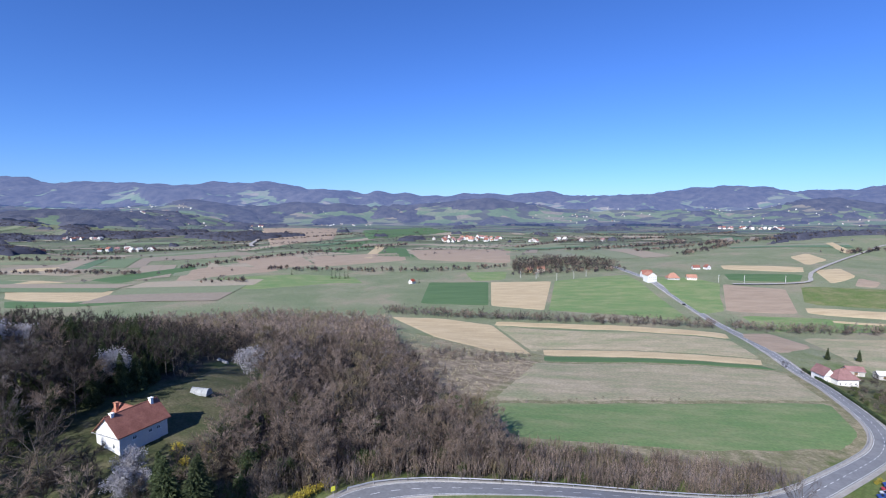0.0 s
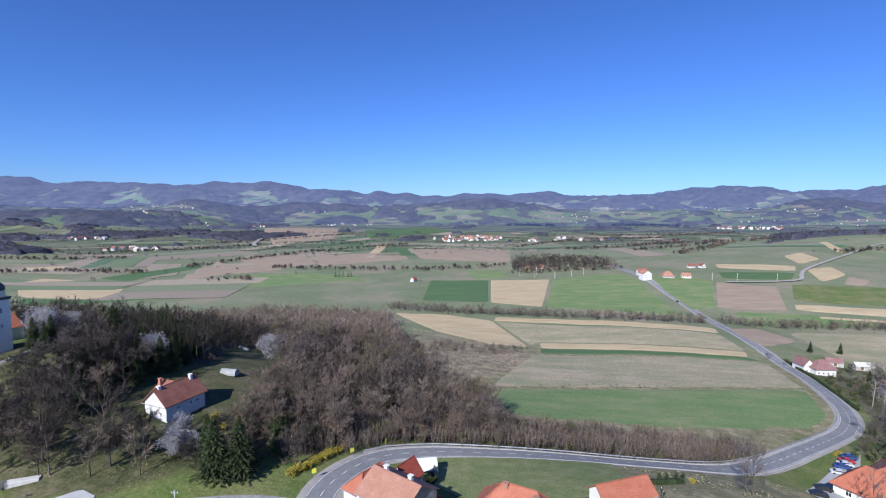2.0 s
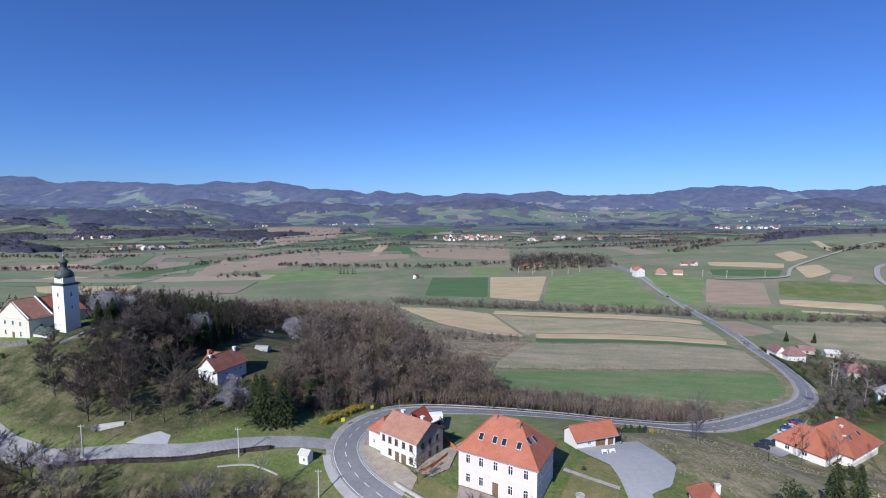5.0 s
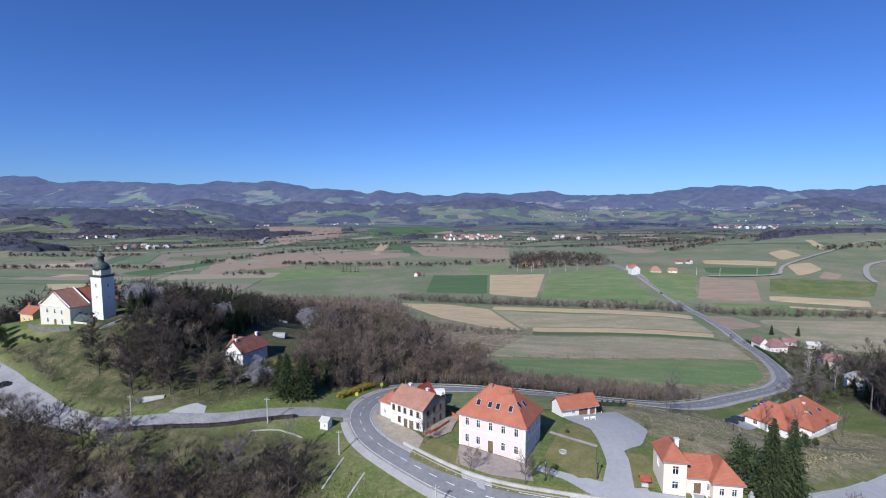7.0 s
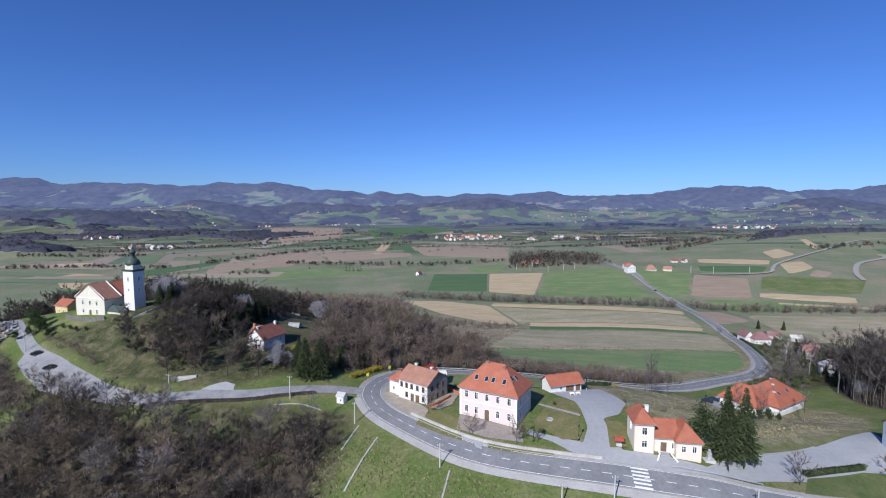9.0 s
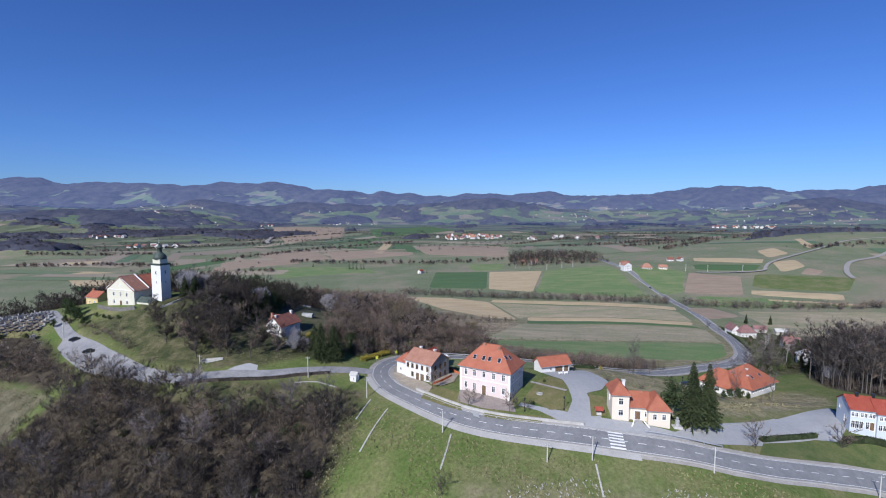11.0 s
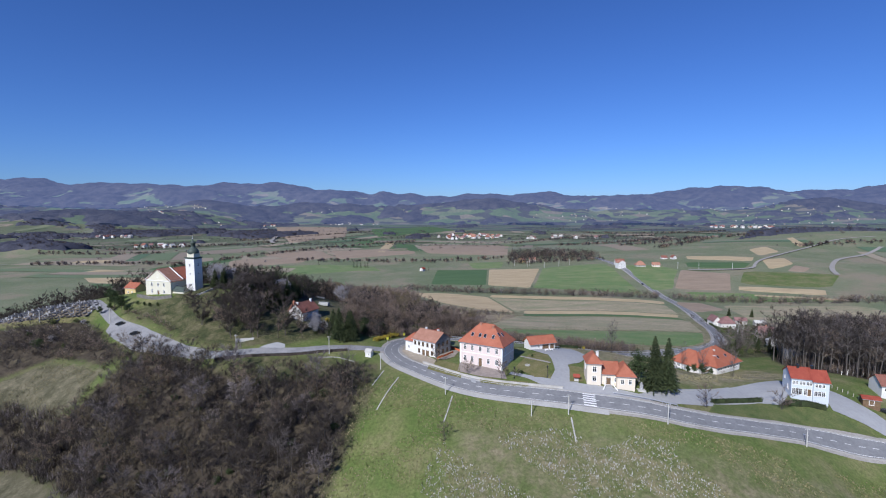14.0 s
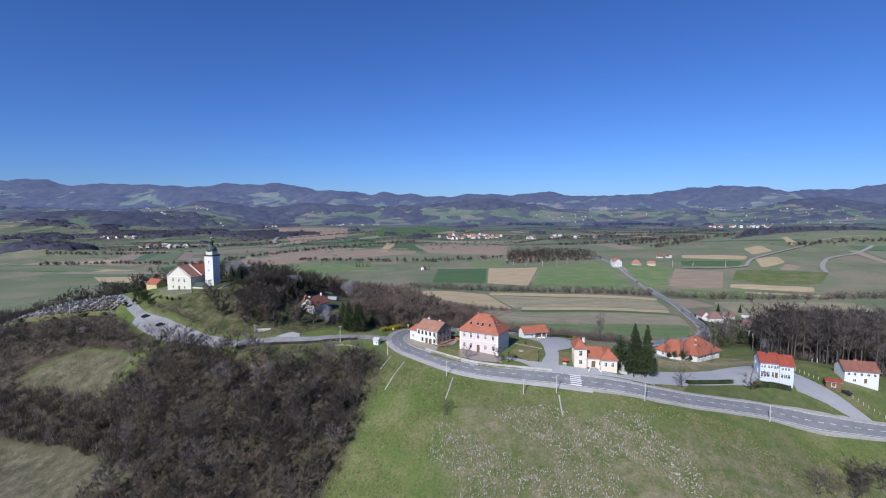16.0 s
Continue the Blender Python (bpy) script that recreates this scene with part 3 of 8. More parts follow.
def turned(bm, profile, sides=12, m=None):
    """A body of revolution from (radius, height) pairs."""
    rings = []
    for r, z in profile:
        ring = []
        for i in range(sides):
            p = Vector((r * math.cos(2 * math.pi * i / sides), r * math.sin(2 * math.pi * i / sides), z))
            ring.append(bm.verts.new(m @ p if m else p))
        rings.append(ring)
    for lo, hi in zip(rings, rings[1:]):
        for i in range(sides):
            j = (i + 1) % sides
            bm.faces.new((lo[i], lo[j], hi[j], hi[i]))
    bm.faces.new(rings[-1])
    bm.faces.new(rings[0][::-1])


def smooth_line(pts, gap):
    """Points every gap metres along a soft curve through pts."""
    p = np.array([pts[0], *pts, pts[-1]], float)
    out = []
    for i in range(1, len(p) - 2):
        a, b, c, d = p[i - 1], p[i], p[i + 1], p[i + 2]
        n = max(1, int(np.linalg.norm(c - b) / gap))
        for k in range(n):
            t = k / n
            out.append(0.5 * (2 * b + (c - a) * t + (2 * a - 5 * b + 4 * c - d) * t * t + (3 * b - a - 3 * c + d) * t**3))
    out.append(p[-2])
    return np.array(out)


def side_line(line, off):
    """The line moved off metres to its left."""
    d = np.gradient(line, axis=0)
    d /= np.linalg.norm(d, axis=1)[:, None]
    return line + off * np.stack([-d[:, 1], d[:, 0]], 1)


def sheet(name, a, b, across, lift, material, rim=None):
    """A strip of surface between the lines a and b, laid on the ground; its rim may dip to another lift."""
    a, b = np.asarray(a, float), np.asarray(b, float)
    t = np.linspace(0, 1, across + 1)[:, None, None]
    grid = a[None] * (1 - t) + b[None] * t
    z = height(grid[..., 0].ravel(), grid[..., 1].ravel()).reshape(grid.shape[:2]) + lift
    if rim is not None:
        for edge in (np.s_[0], np.s_[-1], np.s_[:, 0], np.s_[:, -1]):
            z[edge] += rim - lift
    verts = [(*grid[i, j], z[i, j]) for i in range(across + 1) for j in range(len(a))]
    n = len(a)
    faces = [(i * n + j, i * n + j + 1, (i + 1) * n + j + 1, (i + 1) * n + j) for i in range(across) for j in range(n - 1)]
    return raw(name, verts, faces, material, smooth=True)


def even(pts, n):
    """n points evenly along a line of corners."""
    p = np.array(pts, float)
    s = np.r_[0, np.cumsum(np.linalg.norm(np.diff(p, axis=0), axis=1))]
    q = np.linspace(0, s[-1], n)
    return np.stack([np.interp(q, s, p[:, 0]), np.interp(q, s, p[:, 1])], 1)


def field(name, low, high, material, label, lift=0.22, cell=5):
    long = max(np.linalg.norm(np.diff(np.array(p, float), axis=0), axis=1).sum() for p in (low, high))
    wide = np.linalg.norm(np.array(low[0], float) - np.array(high[0], float)) + np.linalg.norm(np.array(low[-1], float) - np.array(high[-1], float))
    n, k = max(8, int(long / cell)), max(8, int(wide / 2 / cell))
    low, high = even(low, n), even(high, n)
    for line in (low, high):
        line[:, 0] += 1.6 * vnoise(line[:, 0] / 14, line[:, 1] / 14 + 3, 3)
        line[:, 1] += 2.2 * vnoise(line[:, 0] / 17 + 9, line[:, 1] / 17, 3)
    ob = sheet(name, low, high, k, lift, material, -0.12)
    return tagged(ob, label, "field", kind="structure")


# ---------------------------------------------------------------- ground
def axis(knots):
    out = [knots[0][0]]
    for (a, gap), (b, _) in zip(knots, knots[1:]):
        n = max(1, round((b - a) / gap))
        out += [a + (b - a) * (i + 1) / n for i in range(n)]
    return np.array(out)


WOOD_HILL = [(-8, 62), (14, 64), (27, 70), (28, 84), (22, 98), (17, 108), (-6, 151), (-26, 200), (-36, 260), (-52, 330), (-150, 372), (-260, 350), (-340, 270), (-340, 180), (-250, 125), (-190, 105), (-150, 92), (-122, 82), (-102, 70), (-90, 58), (-84, 64), (-80, 78), (-75, 92), (-82, 118), (-76, 128), (-62, 126), (-56, 100), (-52, 84), (-50, 60), (-46, 46), (-30, 46)]
WOOD_FRONT = [(-31, 4), (-27, -8), (-28, -40), (-34, -58), (-60, -96), (-112, -62), (-96, -46), (-140, -21), (-138, -4), (-132, 14), (-124, 20), (-112, 19.5), (-97, 12.5), (-85, 6), (-62, 0), (-45, 2)]
WOOD_LEFT = [(-260, 58), (-190, 42), (-150, 33), (-134, 21), (-140, 15), (-168, 28), (-192, 12), (-178, -2), (-200, -14), (-300, -10)]
WOOD_RIGHT = [(169, 62), (176, 86), (190, 106), (235, 132), (300, 160), (360, 130), (300, 60), (215, 44), (178, 50)]
SLOPE_CHURCH = [(-175, 60), (-150, 50), (-122, 34), (-98, 23), (-60, 24), (-48, 40), (-78, 50), (-100, 62), (-122, 60)]
SLOPE_PALE = [(10, -24), (60, -31), (110, -34), (165, -32), (165, -108), (-4, -108), (2, -60)]
SLOPE_BROWN = [(-100, 12), (-46, 16), (-33, 12), (-21, 10), (-22, -20), (-30, -60), (-44, -90), (-60, -90), (-40, -40), (-50, -2), (-85, 5), (-120, 12), (-150, 34), (-128, 28)]
BANK = [(58, 14), (72, 6), (88, 4), (112, 14), (128, 23), (148, 32), (154, 46), (150, 60), (128, 54), (112, 56), (84, 66), (50, 57), (52, 40)]
BANK_LOW = [(30, 104), (95, 102), (141, 112), (120, 93), (97, 79), (60, 97)]
SCRUB = [(-40, 180), (-6, 151), (20, 150), (24, 172), (52, 205), (60, 240), (30, 260), (-12, 300), (-52, 332), (-36, 260)]
BUSH_LEFT = [(-260, 56), (-192, 50), (-176, 52), (-164, 46), (-150, 33), (-196, 28), (-270, 30)]
VALLEY_NEAR = [(18, 100), (95, 98), (144, 108), (168, 128), (192, 172), (205, 228), (222, 322), (228, 366), (90, 404), (30, 428), (-60, 440), (-52, 390), (-8, 296), (26, 258), (20, 150)]
BEND_GARDEN = [(150, 85), (186, 134), (202, 176), (216, 232), (262, 240), (262, 180), (230, 140), (190, 100)]
GARDEN = [(-90, 34), (-58, 28), (-44, 36), (-46, 62), (-54, 100), (-70, 124), (-82, 104), (-78, 76), (-88, 60), (-112, 66), (-128, 80), (-140, 66)]
CLEARING = [(-190, 11), (-170, 26), (-136, 13), (-141, -2), (-150, -8), (-176, -1)]
BRUSH_STRIP = [(-220, -2), (-173, 4), (-142, -4), (-134, -6), (-96, -46), (-138, -24), (-180, -16), (-220, -20)]
CLEARING_LOW = [(-180, -15), (-138, -23), (-97, -47), (-110, -66), (-200, -80)]


def inside(poly, x, y):
    """Which of the places lie inside a polygon of the plan."""
    x, y = np.asarray(x, float), np.asarray(y, float)
    out = np.zeros(x.shape, bool)
    for (ax, ay), (bx, by) in zip(poly, poly[1:] + poly[:1]):
        if ay != by:
            out ^= ((ay > y) != (by > y)) & (x < (bx - ax) * (y - ay) / (by - ay) + ax)
    return out


def build_ground():
    xs = axis([(-4900, 130), (-1500, 40), (-420, 9), (-230, 2.8), (210, 8), (480, 14), (1100, 40), (1500, 130), (4900, 0)])
    ys = axis([(-420, 25), (-110, 2.8), (170, 7), (420, 12), (1000, 25), (1500, 40), (2600, 80), (4380, 0)])
    gx, gy = np.meshgrid(xs, ys)
    z = height(gx.ravel(), gy.ravel()) - 95 * step(2090, 2500, gy.ravel())
    verts = np.stack([gx.ravel(), gy.ravel(), z], 1)
    n, k = len(xs), len(ys)
    i, j = np.meshgrid(np.arange(n - 1), np.arange(k - 1))
    a = (j * n + i).ravel()
    faces = np.stack([a, a + 1, a + n + 1, a + n], 1)
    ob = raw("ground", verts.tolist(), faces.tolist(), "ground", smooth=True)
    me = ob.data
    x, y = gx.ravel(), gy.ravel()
    # far and valley rise with distance and bring in the haze-paled colours
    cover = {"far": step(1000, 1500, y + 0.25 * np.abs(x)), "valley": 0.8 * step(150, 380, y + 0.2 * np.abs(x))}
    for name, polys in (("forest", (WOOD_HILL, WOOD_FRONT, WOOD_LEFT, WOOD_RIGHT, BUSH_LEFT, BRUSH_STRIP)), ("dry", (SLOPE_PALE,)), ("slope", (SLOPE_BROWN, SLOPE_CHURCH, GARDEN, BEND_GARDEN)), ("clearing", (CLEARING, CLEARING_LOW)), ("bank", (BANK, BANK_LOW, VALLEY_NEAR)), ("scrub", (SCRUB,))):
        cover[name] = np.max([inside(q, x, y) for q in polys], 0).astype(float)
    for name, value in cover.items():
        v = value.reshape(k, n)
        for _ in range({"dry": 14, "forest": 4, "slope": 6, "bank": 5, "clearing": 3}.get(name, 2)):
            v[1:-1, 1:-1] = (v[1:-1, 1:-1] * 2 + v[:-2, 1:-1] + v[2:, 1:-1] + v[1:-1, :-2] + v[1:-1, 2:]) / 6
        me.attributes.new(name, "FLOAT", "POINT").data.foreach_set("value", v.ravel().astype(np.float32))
    tagged(ob, "rolling grassy hill country of meadows and fields in early spring", "ground", kind="structure")


build_ground()


def far_height(x, y):
    """The hills behind the valley lie a little over the ground and are rougher."""
    return height(x, y) + 2.0 + 34 * vnoise(x / 230 + 5, y / 260, 5) * step(2700, 3400, y) * (1 - 0.7 * step(4000, 4330, y)) - 10 * step(3900, 4300, y)


def surface(x, y):
    """The height of the land at any distance."""
    return np.where(np.asarray(y) > BAND_1, far_height(x, y), height(x, y))


BAND_1, BAND_MID, BAND_2 = 2050, 2720, 3420


def build_backdrop(y0, y1, rows, cols, material, label):
    """A band of distant hills, its near edge tucked into the land before it."""
    xs, ys = np.linspace(-4890, 4890, cols), np.linspace(y0, y1, rows)
    gx, gy = np.meshgrid(xs, ys)
    z = far_height(gx.ravel(), gy.ravel()) - 12 * (gy.ravel() < y0 + 1)
    n, k = len(xs), len(ys)
    faces = [(j * n + i, j * n + i + 1, (j + 1) * n + i + 1, (j + 1) * n + i) for j in range(k - 1) for i in range(n - 1)]
    tagged(raw("backdrop", np.stack([gx.ravel(), gy.ravel(), z], 1).tolist(), faces, material, True), label, "hills", kind="structure")


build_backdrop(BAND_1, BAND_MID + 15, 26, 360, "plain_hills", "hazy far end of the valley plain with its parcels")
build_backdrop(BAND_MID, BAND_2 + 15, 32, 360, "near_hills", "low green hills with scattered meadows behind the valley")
build_backdrop(BAND_2, 4380, 44, 400, "haze_hills", "wooded hills along the horizon, glowing blue for haze")

# ---------------------------------------------------------------- roads
MAIN = smooth_line([(236, -2), (205, -6), (175, -9), (151.2, -10.5), (143, -11.2), (133.5, -11.3), (123.4, -12.3), (112.7, -14.3), (102, -16.2), (91.5, -18.5), (81.7, -19.7), (76, -19.8), (52, -17.6), (34, -15), (15, -10.4), (2.5, -3.6),
                    (-11.3, 8.4), (-18, 18.3), (-20, 27), (-18.5, 36), (-14, 45.3), (-8, 51), (3, 55), (18, 57), (33, 58.7), (49, 60.6), (61, 62.4), (82, 66.2),
                    (98, 73.3), (121, 88.7), (141, 103), (157, 115.6), (169, 128.8), (179, 146), (190, 171.3), (201, 203.5), (213.5, 256), (225, 318), (233, 388), (238, 480), (243, 602), (246, 700)], 2.5)
LANE = 3.1
ROADS = []


def road(name, line, half, lift, material, label):
    ob = sheet(name, side_line(line, half), side_line(line, -half), 4, lift, material)
    ROADS.append((line, half))
    return tagged(ob, label, "road", kind="structure")


tagged(sheet("road_verge", side_line(MAIN, LANE + 1.7), side_line(MAIN, -LANE - 1.6), 6, 0.10, "gravel"), "pale gravel shoulders along the country road", "verge", kind="structure")
road("road", MAIN, LANE, 0.16, "asphalt", "grey asphalt country road with two lanes winding through the village")


def dashes(name, line, off, width, on, gap, lift, label):
    line = side_line(line, off)
    s = np.r_[0, np.cumsum(np.linalg.norm(np.diff(line, axis=0), axis=1))]
    verts, faces = [], []
    pos = 0.0
    while pos < s[-1] - on:
        q = np.linspace(pos, pos + on, 3)
        c = np.stack([np.interp(q, s, line[:, 0]), np.interp(q, s, line[:, 1])], 1)
        a, b = side_line(c, width / 2), side_line(c, -width / 2)
        za, zb = height(a[:, 0], a[:, 1]) + lift, height(b[:, 0], b[:, 1]) + lift
        n = len(verts)
        verts += [(*p, z) for p, z in zip(a, za)] + [(*p, z) for p, z in zip(b, zb)]
        faces += [(n + i, n + i + 1, n + 4 + i, n + 3 + i) for i in range(2)]
        pos += on + gap
    return tagged(raw(name, verts, faces, "line"), label, "road marking", kind="structure")


dashes("centre_line", MAIN, 0, 0.17, 2.2, 2.6, 0.20, "white dashed centre line painted on the road")
for off in (LANE - 0.25, -LANE + 0.25):
    dashes("edge_line", MAIN, off, 0.13, 5.0, 0.0, 0.20, "white edge line painted on the road")

CHURCH_ROAD = smooth_line([(-20, 24.5), (-33, 25), (-47, 21.5), (-58, 18.5), (-73, 17.8), (-87, 16.8), (-100, 18.5), (-112, 24), (-124, 29.5), (-138, 38), (-150, 45), (-163, 52.5), (-178, 64), (-196, 78), (-230, 92)], 2.5)
road("church_road", CHURCH_ROAD, 2.4, 0.13, "old_asphalt", "pale worn asphalt lane up to the church")
tagged(sheet("church_square", even([(-96, 14), (-112, 19.5), (-134, 25), (-150, 36), (-160, 44)], 30), even([(-97, 21), (-108, 25), (-120, 31.5), (-146, 44), (-163, 55)], 30), 6, 0.18, "old_asphalt"),
       "pale paved square below the church", "pavement", kind="structure")
YARD_A = even([(27, -3), (33, -6), (39, -11.5), (47, -14), (60, -14.8), (70, -15)], 30)
YARD_B = even([(28, -1.5), (34, -4), (41, -6.5), (47, -8.3), (53, -9.2), (62, -10.4), (70, -12.2)], 30)
tagged(sheet("village_yard", YARD_A, YARD_B, 4, 0.14, "paving"), "grey paved yard beside the village houses", "pavement", kind="structure")
tagged(sheet("school_drive", even([(41, -7), (44, 0), (44.5, 9), (44, 15), (40, 19.5), (38, 23)], 24), even([(50.5, -9), (49.5, -3), (49.5, 5), (55, 8), (60, 17), (56, 31)], 24), 6, 0.15, "paving"),
       "wide grey paved drive between the lawns", "pavement", kind="structure")
tagged(sheet("lower_drive", even([(69, -15), (79, -14.6), (90, -11), (108, -5), (126, 2), (136, 12)], 30), even([(69, -12.6), (80, -6), (87, -2), (112, 11), (128, 20), (141, 27)], 30), 5, 0.14, "paving"),
       "grey paved lane running down past the blue house", "pavement", kind="structure")
tagged(sheet("house_lane", even([(144, 2), (153, -1), (160, -6)], 14), even([(152, 24), (163, 8), (168, -5)], 14), 4, 0.15, "paving"), "paved lane beside the blue house", "pavement", kind="structure")
TRACK = smooth_line([(330, 520), (412, 521), (440, 550), (467, 581), (578, 680), (691, 768), (752, 803), (824, 811)], 8)
tagged(sheet("field_track", side_line(TRACK, 2.2), side_line(TRACK, -2.2), 2, 1.3, "gravel"), "pale gravel farm track between the fields", "track", kind="structure")

# ---------------------------------------------------------------- fields
field("green_field", [(26, 101), (60, 104), (95, 102), (141, 112.5), (162, 130)], [(22, 148), (60, 155), (120, 162), (160, 168), (182, 170)], "crop", "bright green young crop field beside the road")
field("fallow_field", [(22, 149), (60, 156), (120, 163), (160, 169), (183, 171)], [(56, 240), (110, 238), (160, 233), (185, 230), (199, 226)], "fallow", "fallow grass field in faded olive")
field("green_strip", [(60.5, 243), (120, 240), (198.6, 229)], [(63.5, 262), (130, 250), (193, 237)], "winter_crop", "narrow strip of dark green winter crop", 0.3)
field("stubble_strip", [(64, 263), (130, 251), (194, 238)], [(66, 280), (130, 270), (200, 250)], "stubble", "narrow strip of pale stubble", 0.3)
field("fallow_field", [(59, 266), (66, 281), (130, 271), (201, 251)], [(36, 350), (75, 335), (140, 325), (208, 300)], "fallow", "fallow field with dead brown grass", 0.3)
field("stubble_strip", [(36, 347), (130, 330), (209, 302)], [(40, 362), (130, 348), (217, 324)], "stubble", "long narrow strip of stubble along the brook", 0.3)
field("stubble_field", [(-10, 300), (30, 262), (58, 262)], [(-58, 388), (-10, 378), (36, 350)], "stubble", "pale stubble field beside the wood", 0.3)
field("big_meadow", [(92, 402), (150, 385), (214, 362)], [(131, 570), (180, 582), (230, 592)], "crop", "large light green meadow sloping beside the road", 0.3)
field("tan_field", [(39.5, 425), (90, 402)], [(48, 586), (128, 568)], "stubble", "tan ploughed and harrowed field", 0.35)
field("dark_field", [(-36, 450), (38.5, 426)], [(-36, 600), (47, 586)], "winter_crop", "dark green winter wheat field", 0.35)
field("brown_field", [(262, 410), (327, 402)], [(320, 525), (376, 496)], "ploughed", "brown ploughed field", 0.4)
field("green_slope", [(232, 392), (262, 409), (318, 524)], [(240, 480), (248, 560), (300, 560)], "crop", "green meadow beside the road", 0.35)

field("pasture", [(-269, 538), (-163, 600), (-120, 590)], [(-376, 653), (-250, 690), (-150, 660)], "crop", "grazed green pasture behind the wood", 0.4, 20)
field("tan_strip", [(-533, 481), (-435, 462), (-402, 480)], [(-599, 546), (-541, 558), (-437, 544)], "stubble", "pale stubble strip behind the wood", 0.4, 20)
field("green_strip", [(-482, 429), (-380, 440), (-330, 470)], [(-530, 478), (-433, 460), (-398, 478)], "winter_crop", "dark green strip behind the wood", 0.4, 20)
field("tan_strip", [(-400, 486), (-330, 490), (-272, 536)], [(-434, 548), (-394, 584), (-330, 620)], "fallow", "faded tan strip beside the pasture", 0.42, 20)
field("green_strip", [(-603, 550), (-543, 562), (-440, 548)], [(-650, 598), (-560, 614), (-480, 586)], "crop", "long green strip behind the wood", 0.4, 20)
field("tan_strip", [(-654, 602), (-562, 617)], [(-690, 640), (-626, 640)], "stubble", "narrow tan strip far behind the wood", 0.4, 20)
field("brown_field", [(-394, 588), (-378, 656), (-292, 724)], [(-478, 760), (-460, 830), (-330, 790)], "ploughed", "brown tilled field on a low hill", 0.6, 20)
field("valley_meadow", [(250, 225), (300, 215), (380, 210)], [(275, 335), (330, 325), (420, 318)], "fallow", "faded meadow beyond the road", 0.35, 16)
field("valley_strip", [(216, 270), (232, 272), (262, 298)], [(222, 318), (232, 326), (262, 342)], "ploughed", "brown strip beside the road", 0.36, 10)
field("green_slope", [(262, 352), (330, 342), (420, 336)], [(266, 400), (332, 392), (372, 365)], "crop", "green meadow strip behind the brook", 0.35, 16)

# ---------------------------------------------------------------- houses
WINDOWS = {}


def window_part(kind, w, hh, frame_mat="trim"):
    """Meshes of a window: its frame with a cross bar and sill, and its pane. Outside is -y, the origin is the middle of its foot."""
    key = (kind, round(w, 2), round(hh, 2), frame_mat)
    if key not in WINDOWS:
        bm = bmesh.new()
        t = 0.09
        block(bm, -w / 2 - t, -w / 2 + 0.05, -0.04, 0.16, -t, hh + t)
        block(bm, w / 2 - 0.05, w / 2 + t, -0.04, 0.16, -t, hh + t)
        block(bm, -w / 2 + 0.05, w / 2 - 0.05, -0.04, 0.16, hh - 0.05, hh + t)
        block(bm, -w / 2 - t - 0.05, w / 2 + t + 0.05, -0.12, 0.16, -t - 0.04, 0.03)
        if kind == "window":
            block(bm, -0.035, 0.035, 0.05, 0.15, 0.03, hh - 0.05)
            block(bm, -w / 2 + 0.05, w / 2 - 0.05, 0.055, 0.145, hh * 0.64, hh * 0.64 + 0.06)
        fr = bpy.data.meshes.new(kind)
        bm.to_mesh(fr)
        bm.free()
        fr.materials.append(M[frame_mat])
        bm = boxed(-w / 2 + 0.04, w / 2 - 0.04, 0.13, 0.17, 0.02, hh - 0.04)
        pane = bpy.data.meshes.new("pane")
        bm.to_mesh(pane)
        bm.free()
        pane.materials.append(M["glass"] if kind == "window" else M["wood"])
        WINDOWS[key] = (fr, pane)
    return WINDOWS[key]


def facade(bm, o, u, width, z0, z1, holes, reveal=0.17):
    """A wall from o along u with openings (middle, foot, width, height) and their reveals."""
    o, u = Vector(o), Vector(u)
    inw = Vector((-u.y, u.x, 0)) * reveal
    xs = sorted({0.0, width, *(c - w / 2 for c, _, w, _ in holes), *(c + w / 2 for c, _, w, _ in holes)})
    zs = sorted({z0, z1, *(f for _, f, _, _ in holes), *(f + k for _, f, _, k in holes)})

    def p(a, z, d=0.0):
        return bm.verts.new(o + u * a + Vector((0, 0, z)) + inw * d)

    for a, b in zip(xs, xs[1:]):
        for c, d in zip(zs, zs[1:]):
            mx, mz = (a + b) / 2, (c + d) / 2
            if not any(abs(mx - q) < w / 2 and f < mz < f + k for q, f, w, k in holes):
                bm.faces.new((p(a, c), p(b, c), p(b, d), p(a, d)))
    for q, f, w, k in holes:
        a, b = q - w / 2, q + w / 2
        for (x0, y0), (x1, y1) in (((a, f), (a, f + k)), ((b, f + k), (b, f)), ((a, f + k), (b, f + k)), ((b, f), (a, f))):
            bm.faces.new((p(x0, y0), p(x0, y0, 1), p(x1, y1, 1), p(x1, y1)))


def slab(bm, pts, t=0.2):
    top = [bm.verts.new(p) for p in pts]
    low = [bm.verts.new(Vector(p) - Vector((0, 0, t))) for p in pts]
    bm.faces.new(top)
    bm.faces.new(low[::-1])
    for i in range(len(pts)):
        j = (i + 1) % len(pts)
        bm.faces.new((top[i], low[i], low[j], top[j]))


